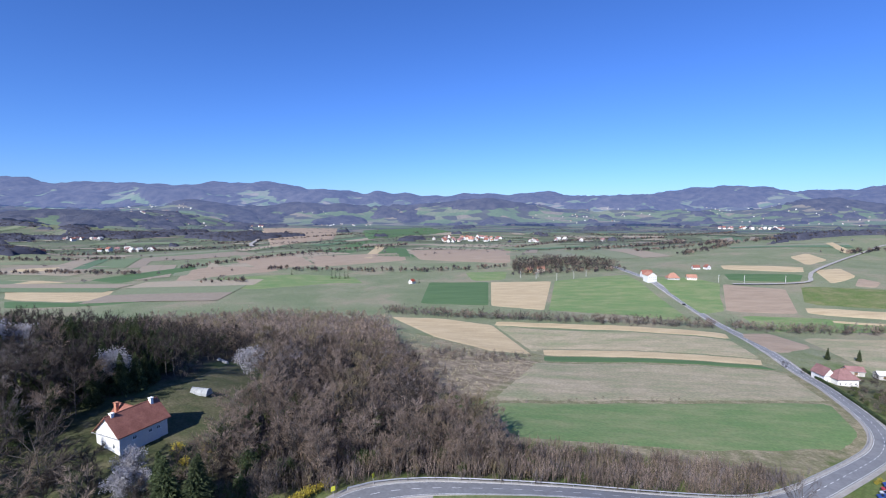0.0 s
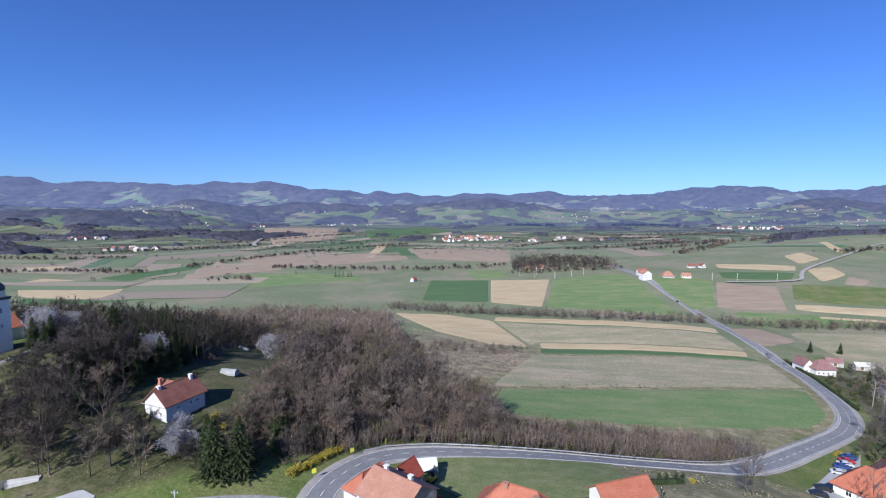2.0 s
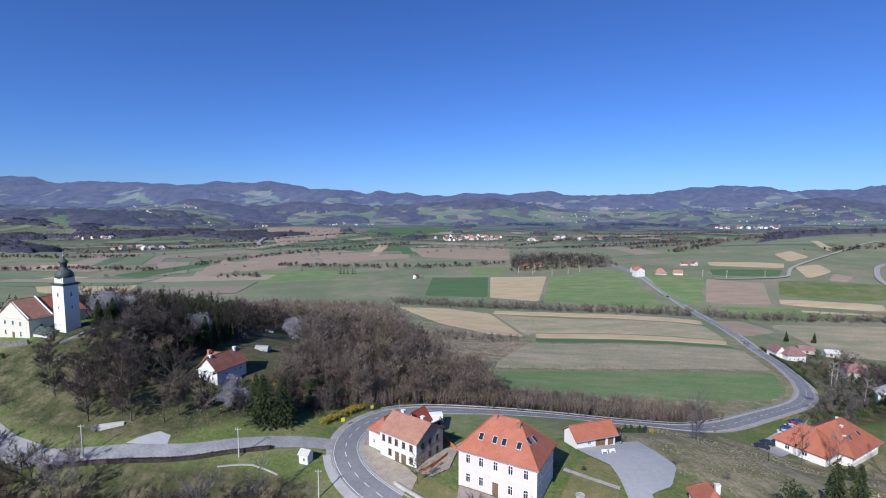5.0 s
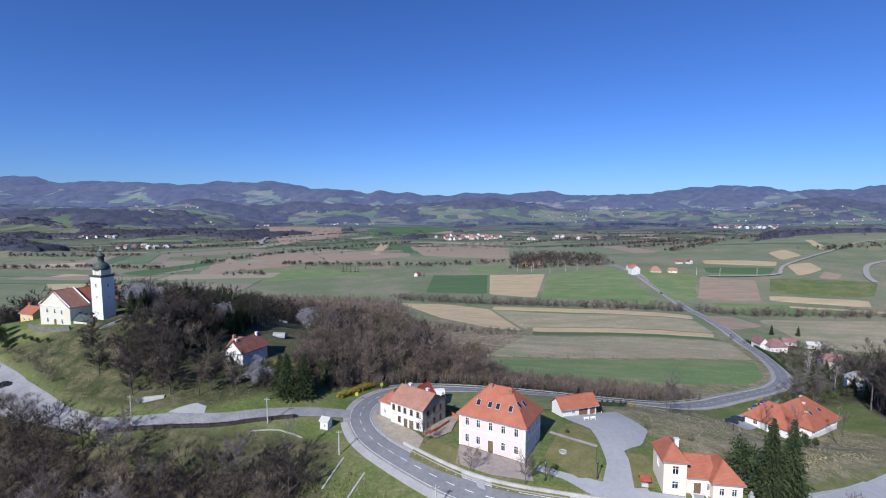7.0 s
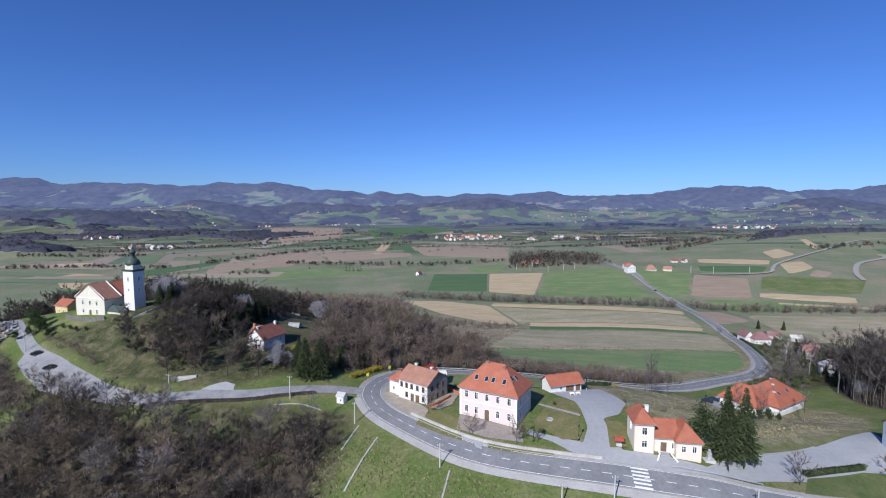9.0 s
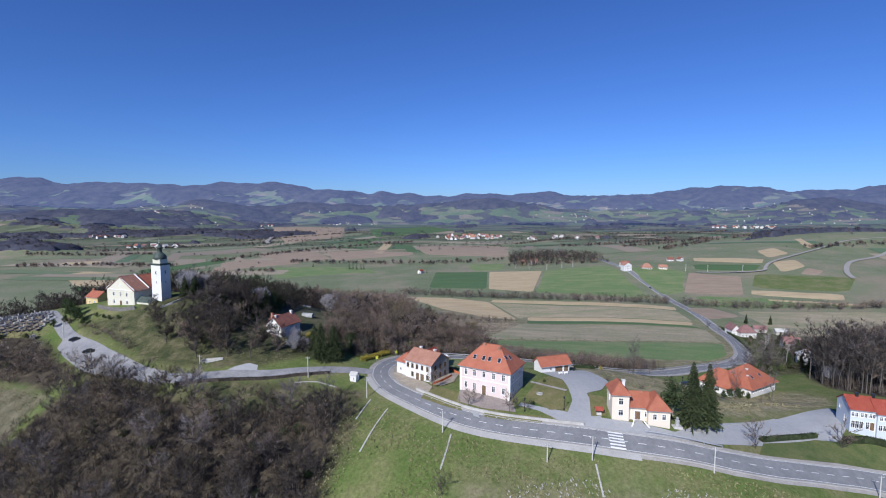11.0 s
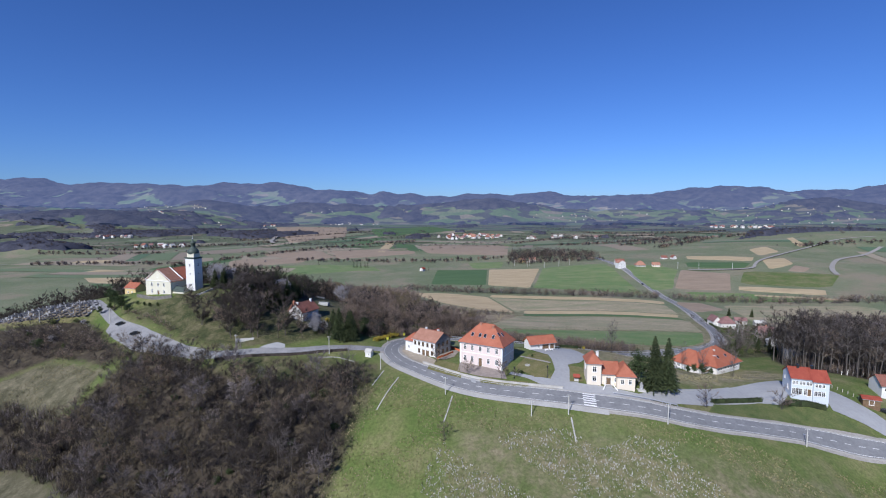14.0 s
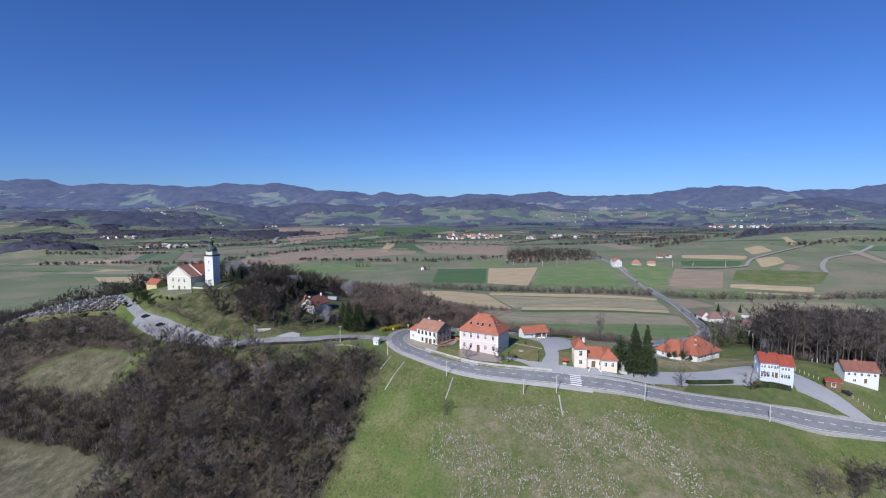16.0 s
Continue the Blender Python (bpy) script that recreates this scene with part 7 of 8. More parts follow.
belts += [[(-743, 1386), (-581, 1558), (-436, 1831)], [(533, 1928), (832, 1826), (1217, 2115)], [(-828, 707), (-650, 713), (-527, 700)], [(-350, 600), (-330, 612), (-300, 610)], [(632, 744), (754, 760), (891, 740)], [(405, 813), (491, 883), (579, 965), (673, 994)]]
for _ in range(90):
    by0 = float(RNG.uniform(1050, 2500))
    bx0 = float(RNG.uniform(-0.95, 0.95)) * by0
    turn, long = float(RNG.normal(0.1, 0.5)), float(RNG.uniform(60, 190))
    belts.append([(bx0 - long * math.cos(turn), by0 - long * math.sin(turn)), (bx0, by0 + float(RNG.normal(0, 14))), (bx0 + long * math.cos(turn), by0 + long * math.sin(turn))])
bx, by = [], []
near_belts = len(belts) - 90
for pts in belts[near_belts:]:
    line = smooth_line(pts, 8)
    line = line + RNG.normal(0, 6, line.shape)
    bx.append(line[:, 0])
    by.append(line[:, 1])
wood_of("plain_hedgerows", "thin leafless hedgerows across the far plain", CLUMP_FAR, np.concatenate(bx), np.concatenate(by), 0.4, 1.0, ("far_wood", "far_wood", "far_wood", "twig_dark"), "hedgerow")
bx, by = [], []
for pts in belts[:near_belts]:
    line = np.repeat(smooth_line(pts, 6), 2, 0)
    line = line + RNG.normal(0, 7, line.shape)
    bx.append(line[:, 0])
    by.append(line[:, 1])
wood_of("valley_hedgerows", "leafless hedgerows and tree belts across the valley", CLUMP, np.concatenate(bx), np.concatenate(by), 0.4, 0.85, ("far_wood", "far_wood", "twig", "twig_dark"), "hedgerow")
x, y = far_scatter(-2300, 2300, 620, 2300, 62)
keep = (RNG.random(len(x)) < 0.4) & (np.abs(x) < y) & ~((y < 900) & (x > -250) & (x < 560))
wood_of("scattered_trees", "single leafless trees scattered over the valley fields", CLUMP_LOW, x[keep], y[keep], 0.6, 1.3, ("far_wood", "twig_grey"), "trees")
x, y = scatter([(86, 640), (236, 640), (240, 700), (170, 770), (95, 740)], 9)
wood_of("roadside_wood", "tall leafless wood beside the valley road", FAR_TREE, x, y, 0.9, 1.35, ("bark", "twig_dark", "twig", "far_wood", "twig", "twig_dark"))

far_conifer = tree_kind("spruce", spruce(13, 2.6, 9, 7), "bark", "conifer")
for x, y, sc in ((-182, 639, 1.1), (-177, 641, 0.9), (-170, 638, 0.9), (-163, 640, 0.95), (-158, 638, 1.0), (-255, 674, 0.8), (-59, 582, 0.5), (150, 690, 1.4), (156, 694, 1.4), (198, 668, 1.3), (140, 690, 0.8), (-48, 588, 0.6)):
    plant(far_conifer, "dark conifer standing in the valley", "conifer", x, y, sc, "dark conifers of the valley")
lane = smooth_line([(-570, 1237), (-629, 1366), (-735, 1688), (-852, 1900), (-1060, 2300), (-1110, 2440)], 15)
tagged(sheet("far_lane", side_line(lane, 6), side_line(lane, -6), 2, 4.0, "gravel"), "pale winding lane to a far hamlet", "road", kind="structure")
lane = smooth_line([(494, 465), (515, 503), (560, 560), (600, 600), (675, 650), (760, 720)], 10)
tagged(sheet("slope_lane", side_line(lane, 3), side_line(lane, -3), 2, 0.9, "gravel"), "pale lane over the green slope", "road", kind="structure")

# ---------------------------------------------------------------- far houses
FAR_HOUSES = {}


HILL_HOUSES = []


def far_house(wall, tiles, x, y, turn, size, label):
    if y > BAND_MID - 120:
        HILL_HOUSES.append((wall, tiles, x, y, radians(turn), size))
        return
    key = (wall, tiles)
    if key not in FAR_HOUSES:
        wb = bmesh.new()
        block(wb, -5, 5, -4, 4, -3, 5)
        for xx, s in ((-5, -1), (5, 1)):
            tri = [wb.verts.new(p) for p in ((xx, -4, 5), (xx, 4, 5), (xx, 0, 8.4))]
            wb.faces.new(tri if s > 0 else tri[::-1])
        rb, _ = roof_mesh("gx", 10, 8, 5, 3.4, 0.5, -5, -4)
        meshes = []
        for name, bmx, m in (("wall", wb, wall), ("roof", rb, tiles), ("window", boxed(-0.6, 0.6, -0.06, 0, 0, 1.3), "glass"), ("chimney", boxed(-0.4, 0.4, -0.4, 0.4, 0, 2.0), "brick")):
            me = bpy.data.meshes.new(name)
            bmx.to_mesh(me)
            bmx.free()
            me.materials.append(M[m])
            meshes.append((name, me))
        FAR_HOUSES[key] = meshes
    top = thing("village_house", label, "house", pose(x, y, float(surface(np.array([x]), np.array([y]))[0]), 0, 0, turn), "houses of the far villages")
    top.scale = (size, size, size)
    spots = {"wall": [(0, 0, 0)], "roof": [(0, 0, 0)], "chimney": [(1.6, 0.8, 7.0)], "window": [(cx, -4, cz) for cx in (-3.2, 0, 3.2) for cz in (0.9, 3.2)] if y < 1600 else []}
    for name, me in FAR_HOUSES[key]:
        for p in spots[name]:
            ob = new(name, me)
            ob.parent = top
            ob.location = p


def hamlet(cx, cy, rx, ry, n, walls, tiles, label, size=1.2):
    for _ in range(n):
        a, r = RNG.uniform(0, 2 * math.pi), math.sqrt(RNG.uniform(0, 1))
        far_house(walls[int(RNG.integers(len(walls)))], tiles[int(RNG.integers(len(tiles)))], cx + rx * r * math.cos(a), cy + ry * r * math.sin(a), float(RNG.choice((0, 90, 20, -30, 70))) + float(RNG.normal(0, 8)), size * float(RNG.uniform(0.75, 1.2)), label)


# Muted pink and dark tiles stand in for roofs dulled by haze.
RED = ("tile_dark", "tile_pink", "tile_pink", "tile_worn")
MIX = ("tile_dark", "tile_pink", "concrete")
WHITE = ("white_wall", "white_wall", "cream_wall", "old_wall")
FADED = ("white_wall", "old_wall", "old_wall", "concrete")
hamlet(31, 1568, 120, 120, 46, WHITE, RED, "white house with a red roof in the clustered valley village")
hamlet(-1150, 2640, 120, 60, 24, WHITE, MIX, "house of a hamlet on the open plain")
hamlet(-875, 1165, 75, 35, 10, WHITE, ("tile_dark", "tile_pink", "concrete"), "farmhouse in a hamlet among trees")
hamlet(-1010, 1034, 45, 22, 4, ("white_wall",), ("concrete", "tile_dark"), "long white farm building")
hamlet(-1218, 1468, 110, 40, 9, WHITE, MIX, "house of a hamlet below a dark wood")
hamlet(1500, 2420, 190, 110, 34, WHITE, MIX, "house of a far village on the plain")
hamlet(235, 1457, 22, 30, 5, WHITE, RED, "house beside the valley village")
hamlet(125, 670, 18, 16, 3, ("cream_wall", "yellow_wall"), ("tile_worn",), "house half hidden among leafless trees", 0.95)
hamlet(-1500, 3420, 520, 120, 40, FADED, MIX, "white house scattered on the blue hills", 0.62)
hamlet(-300, 3500, 420, 130, 24, FADED, MIX, "white house scattered on the blue hills", 0.62)
hamlet(1700, 3420, 800, 150, 40, FADED, MIX, "white house scattered on the blue hills", 0.62)
hamlet(-2300, 3250, 400, 150, 12, FADED, MIX, "white house scattered on the blue hills", 0.62)
hamlet(-1900, 2850, 380, 300, 24, FADED, MIX, "white house scattered on wooded hills", 0.72)
hamlet(-700, 2760, 300, 120, 14, FADED, MIX, "white house scattered on low green hills", 0.72)
hamlet(750, 3050, 380, 150, 24, FADED, MIX, "white house scattered on the distant hills", 0.72)
hamlet(2200, 2950, 500, 260, 30, FADED, MIX, "white house scattered on gentle slopes", 0.72)
hamlet(-1550, 2480, 300, 110, 18, FADED, MIX, "house scattered on the slopes behind the valley", 0.8)
hamlet(-1330, 1880, 170, 60, 12, FADED, MIX, "farmhouse on a low green slope", 0.85)
hamlet(-2400, 2750, 300, 160, 14, FADED, MIX, "white house scattered on wooded hills", 0.72)
hamlet(-1250, 3120, 420, 130, 24, FADED, MIX, "white house scattered on low green hills", 0.68)
hamlet(200, 3560, 500, 120, 26, FADED, MIX, "white house scattered on the blue hills", 0.62)
tx, ty = [], []
for cx, cy, rx, ry, n in ((-875, 1165, 95, 35, 70), (-1010, 1034, 60, 20, 26), (-1218, 1468, 130, 40, 60), (31, 1568, 130, 100, 70), (-1150, 2600, 150, 50, 60), (1500, 2420, 210, 110, 80), (-1330, 1880, 190, 70, 60), (-1550, 2480, 320, 120, 90)):
    tx.append(cx + RNG.normal(0, rx * 0.6, n))
    ty.append(cy + RNG.normal(0, ry * 0.6, n))
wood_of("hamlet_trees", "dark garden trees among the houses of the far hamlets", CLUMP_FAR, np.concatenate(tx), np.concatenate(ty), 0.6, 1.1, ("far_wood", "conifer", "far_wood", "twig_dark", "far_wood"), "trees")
hamlet(420, 1500, 120, 150, 8, ("white_wall", "old_wall"), MIX, "lone house on the valley plain")
def join_hill_houses():
    """The specks of houses on the distant hills, walls and gabled roofs in one body."""
    corners = np.array([(x, y, z) for z in (-3, 5) for y in (-4, 4) for x in (-5, 5)] + [(-5, 0, 8.4), (5, 0, 8.4)], float)
    sides = np.array([(0, 1, 5), (0, 5, 4), (3, 2, 6), (3, 6, 7), (2, 0, 4), (2, 4, 6), (1, 3, 7), (1, 7, 5), (4, 8, 6), (5, 7, 9)])
    eaves = corners * np.array([1.08, 1.12, 1.0]) + np.array([0, 0, 0.25])
    slopes = np.array([(4, 5, 9), (4, 9, 8), (7, 6, 8), (7, 8, 9)])
    pieces = []
    for wall, tiles, x, y, turn, size in HILL_HOUSES:
        c, s = math.cos(turn) * size, math.sin(turn) * size
        z = float(surface(np.array([x]), np.array([y]))[0])
        for v, f, m in ((corners, sides, wall), (eaves, slopes, tiles)):
            pieces.append((np.stack([x + v[:, 0] * c - v[:, 1] * s, y + v[:, 0] * s + v[:, 1] * c, z + v[:, 2] * size], 1), f, m))
    tagged(new("hill_houses", mesh_of("hill_houses", pieces)), "specks of white houses scattered over the distant hills", "houses", kind="stuff")


join_hill_houses()
far_house("white_wall", "tile_red", -58, 589, 60, 0.75, "small house with a red roof in the green field")

# ---------------------------------------------------------------- lawns, walls and paths of the village
for name, low, high, material, label in (
        ("lawn", [(29.5, 1.5), (36, -5.5), (40.3, -5.5)], [(36.5, 15), (40, 14), (43.5, 8)], "lawn", "mown lawn beside the pink house"),
        ("lawn", [(37.5, 16.6), (44.0, 9.5)], [(40, 18), (43.8, 14.2)], "lawn", "small triangular lawn by the outbuilding"),
        ("lawn", [(47.5, -8.2), (52, -8)], [(50, 4), (55, 3)], "lawn", "lawn strip beside the cream house"),
        ("front_garden", [(-3, 2.4), (4, -2.5), (10, -5.6)], [(-1, 11.5), (5, 7.5), (9, 4.6)], "lawn", "rough garden grass beside the old house"),
        ("forecourt", [(8.5, -0.6), (16, -4.4), (26, -6.6)], [(9.3, 6.6), (17, 2.8), (25.5, -1.4)], "cobble", "brown cobbled forecourt of the pink house"),
        ("lawn_path", [(33.2, 13.2), (38.5, 9.6), (43.6, 6.6)], [(32.6, 12.2), (38, 8.6), (43.2, 5.5)], "gravel", "pale gravel path across the lawn"),
        ("front_lawn", [(16.6, -8.4), (24, -10.4), (33, -11.6)], [(16.6, -5.6), (25, -7.4), (33, -8.4)], "lawn", "strip of grass between the garden wall and the forecourt"),
        ("road_meadow", [(4, 36), (10, 30), (22, 27), (36, 30), (48, 33)], [(4, 51.5), (14, 53), (24, 54.2), (36, 55.6), (50, 57)], "spring_grass", "bright green grass between the houses and the road"),
        ("house_meadow", [(92, -14), (115, -9), (140, -6.5), (154, -6)], [(97, -7.5), (118, 1), (127, 1.5), (143, 1)], "verge", "green grass slope below the hedge"),
        ("repair_yard", [(-1, 12.5), (3, 10), (7, 13)], [(4, 22.5), (7, 24), (10, 28)], "dirt", "heaps of pale soil and rubble beside the house under repair"),
        ("repair_yard", [(-15.2, 33), (-15.0, 22), (-10.5, 13.5), (-4.5, 7.2), (-1, 4.6)], [(-11.5, 34), (-12.6, 24), (-9.6, 20.2), (-3, 14.5), (0, 10)], "dirt", "dusty rubble in front of the house under repair"),
        ("garden_lawn", [(-70, 62), (-58, 56), (-52, 60)], [(-76, 118), (-66, 122), (-58, 100)], "slope_grass", "grassy garden clearing beside the villa"),
        ("car_park", [(103, 60.5), (108, 53.5), (122, 66)], [(128, 82), (138, 92), (146, 95)], "paving", "paved car park of the inn")):
    lift = {"repair_yard": 0.26, "lawn_path": 0.25}.get(name, 0.2)
    tagged(sheet(name, even(low, 14), even(high, 14), 10, lift, material), label, "grass" if material in ("lawn", "spring_grass", "verge", "slope_grass") else "yard", kind="structure")


def long_wall(name, label, pts, thick, tall, material, category="wall", gap=2.5, sink=0.6):
    """A wall or kerb along a line, following the ground."""
    line = smooth_line(pts, gap)
    a, b = side_line(line, thick / 2), side_line(line, -thick / 2)
    z = height(line[:, 0], line[:, 1])
    n = len(line)
    verts = []
    for q in range(n):
        verts += [(*a[q], z[q] - sink), (*a[q], z[q] + tall), (*b[q], z[q] + tall), (*b[q], z[q] - sink)]
    faces = [(4 * q + i, 4 * q + 4 + i, 4 * q + 4 + (i + 1) % 4, 4 * q + (i + 1) % 4) for q in range(n - 1) for i in range(4)]
    faces += [(0, 1, 2, 3), (4 * n - 1, 4 * n - 2, 4 * n - 3, 4 * n - 4)]
    return tagged(raw(name, verts, faces, material), label, category, kind="structure")


cut = [i for i, p in enumerate(MAIN) if -13 < p[0] < 44 and p[1] < 12]
long_wall("garden_wall", "low pale stone garden wall along the road", [tuple(p) for p in side_line(MAIN, -LANE - 1.15)[cut]][::3], 0.4, 0.85, "old_wall")
tagged(sheet("door_path", even([(12.6, -4.2), (13.4, -8.0)], 5), even([(14.6, -5.2), (15.2, -9.0)], 5), 3, 0.24, "paving"), "grey path from the door to the road", "path", kind="structure")
for off, sel, label in ((LANE + 0.35, [i for i, p in enumerate(MAIN) if p[1] < 20 and p[0] < 200], "pale raised kerb along the outer road edge"), (-LANE - 0.3, [i for i, p in enumerate(MAIN) if p[1] < 20 and p[0] < 200], "pale kerb along the inner road edge"),
                        (LANE + 0.35, [i for i, p in enumerate(MAIN) if 50 < p[1] < 200], "pale kerb along the valley side of the road"), (-LANE - 0.3, [i for i, p in enumerate(MAIN) if 50 < p[1] < 200], "pale kerb along the hill side of the road")):
    long_wall("kerb", label, [tuple(p) for p in side_line(MAIN, off)[sel]][::2], 0.3, 0.24, "kerb", "kerb")
tagged(sheet("pavement", side_line(MAIN[:len(MAIN)], LANE + 0.5)[[i for i, p in enumerate(MAIN) if p[1] < 24 and p[0] < 60]], side_line(MAIN, LANE + 2.4)[[i for i, p in enumerate(MAIN) if p[1] < 24 and p[0] < 60]], 2, 0.2, "kerb"), "pale concrete footway along the outer bend", "pavement", kind="structure")
long_wall("church_wall", "old grey stone retaining wall before the church", [(-161, 68.5), (-152, 63.8), (-144, 61), (-137, 60.2)], 0.6, 1.5, "stone_wall", sink=2.5)
long_wall("churchyard_wall", "low pale wall of the churchyard", [(-124, 58), (-120.5, 61.5), (-117.5, 70), (-115, 75)], 0.4, 0.8, "old_wall", sink=1.0)
for pts, label in (([(-13, -2), (-15.5, -10), (-18, -19)], "pale drainage channel down the meadow"), ([(7, -15), (6, -20), (4.6, -26)], "pale drainage channel down the meadow"), ([(-19.5, 4), (-22, -6)], "pale drainage channel at the meadow edge"), ([(44.5, -25), (44.3, -33)], "pale concrete steps down the meadow"), ([(-33, 13), (-40, 15.5), (-48, 14)], "pale fallen fence rail on the slope")):
    long_wall("drain_channel", label, pts, 0.4, 0.15, "kerb", "channel")

# zebra crossing
k0 = int(np.argmin(np.hypot(MAIN[:, 0] - 50.5, MAIN[:, 1] + 18)))
c, d = MAIN[k0], MAIN[k0 + 1] - MAIN[k0]
ang = math.degrees(math.atan2(d[1], d[0]))
zebra = tagged(new("zebra_crossing"), "white striped zebra crossing painted on the road", "road marking", kind="structure")
for i in range(6):
    v = -2.6 + i * 1.04
    bm = bmesh.new()
    mm = pose(c[0], c[1], 0, 0, 0, ang)
    q = [mm @ Vector(p) for p in ((-2, v - 0.26, 0), (0, v - 0.26, 0), (2, v - 0.26, 0), (2, v + 0.26, 0), (0, v + 0.26, 0), (-2, v + 0.26, 0))]
    vs = [bm.verts.new((p.x, p.y, h(p.x, p.y) + 0.23)) for p in q]
    bm.faces.new((vs[0], vs[1], vs[4], vs[5]))
    bm.faces.new((vs[1], vs[2], vs[3], vs[4]))
    part("stripe", bm, "line", zebra)

# ---------------------------------------------------------------- poles and rails
def utility_pole(x, y, tall):
    top = thing("utility_pole", "pale grey concrete utility pole with a short arm", "pole", pose(x, y, h(x, y)), "utility poles")
    bm = bmesh.new()
    tube(bm, (0, 0, -0.8), (0, 0, tall), 0.19, 0.11, 8)
    pole = part("shaft", bm, "concrete", top)
    bm = bmesh.new()
    block(bm, -0.75, 0.75, -0.06, 0.06, tall - 0.55, tall - 0.43)
    part("crossarm", bm, "steel", top)
    for s in (-0.6, 0, 0.6):
        bm = bmesh.new()
        tube(bm, (s, 0, tall - 0.43), (s, 0, tall - 0.2), 0.06, 0.04, 6)
        part("insulator", bm, "trim", top)
    return top


for x, y, tall in ((4.6, -13.9, 6.1), (43.9, -23.8, 6.4), (74.2, -25, 6.8), (121.4, -17.8, 6.2), (-44.4, 17.6, 7.4), (-82.6, 16.2, 8.4), (-162, 49.8, 7.6), (-21, 5.4, 6.4), (32.2, -24.5, 5.0), (-200, 52, 6.5), (73, -3, 6.0)):
    utility_pole(x, y, tall)
for x, y in ((133.5, 569), (158, 580), (176, 588), (92, 612), (116, 612), (320, 532), (348, 528), (110, 590), (392, 522)):
    top = thing("field_pole", "thin pale pole along the valley lane", "pole", pose(x, y, h(x, y)), "poles along the valley lane")
    bm = bmesh.new()
    tube(bm, (0, 0, -0.5), (0, 0, 9.5), 0.28, 0.2, 6)
    part("shaft", bm, "concrete", top)
    bm = bmesh.new()
    block(bm, -0.9, 0.9, -0.08, 0.08, 8.9, 9.1)
    part("crossarm", bm, "concrete", top)


def guard_rail(label, line, off):
    """Posts and rail lengths along the road's edge."""
    p = side_line(line, off)
    top = tagged(new("guard_rail"), label, "guard rail", kind="structure")
    post = bpy.data.meshes.new("post")
    bm = boxed(-0.06, 0.06, -0.06, 0.06, -0.5, 0.72)
    bm.to_mesh(post)
    bm.free()
    post.materials.append(M["steel"])
    z = height(p[:, 0], p[:, 1])
    for i in range(0, len(p) - 2, 2):
        ob = new("post", post)
        ob.parent, ob.location = top, (p[i][0], p[i][1], z[i] + 0.1)
        a, b = Vector((*p[i], z[i] + 0.62)), Vector((*p[i + 2], z[i + 2] + 0.62))
        side = Vector((-(b - a).y, (b - a).x, 0)).normalized() * 0.05
        bm = bmesh.new()
        prof = ((0, 0), (1, 0.08), (0, 0.16), (1, 0.24), (0, 0.32))
        for q0, q1 in zip(prof, prof[1:]):
            bm.faces.new([bm.verts.new(v) for v in (a + side * q0[0] + Vector((0, 0, q0[1])), b + side * q0[0] + Vector((0, 0, q0[1])), b + side * q1[0] + Vector((0, 0, q1[1])), a + side * q1[0] + Vector((0, 0, q1[1])))])
        part("rail", bm, "steel", top)


guard_rail("galvanised guard rail along the valley side of the road", MAIN[[i for i, p in enumerate(MAIN) if (p[1] > 46 and p[1] < 140 and p[0] < 172)]], LANE + 0.9)
guard_rail("galvanised guard rail at the brook bridge", MAIN[[i for i, p in enumerate(MAIN) if 325 < p[1] < 362]], LANE + 0.6)
guard_rail("galvanised guard rail at the brook bridge", MAIN[[i for i, p in enumerate(MAIN) if 325 < p[1] < 362]], -LANE - 0.6)
guard_rail("white railing between the lane and the road", MAIN[[i for i, p in enumerate(MAIN) if 60 < p[0] < 84 and p[1] < 0]], -LANE - 1.2)

# ---------------------------------------------------------------- cars
CARS = {}


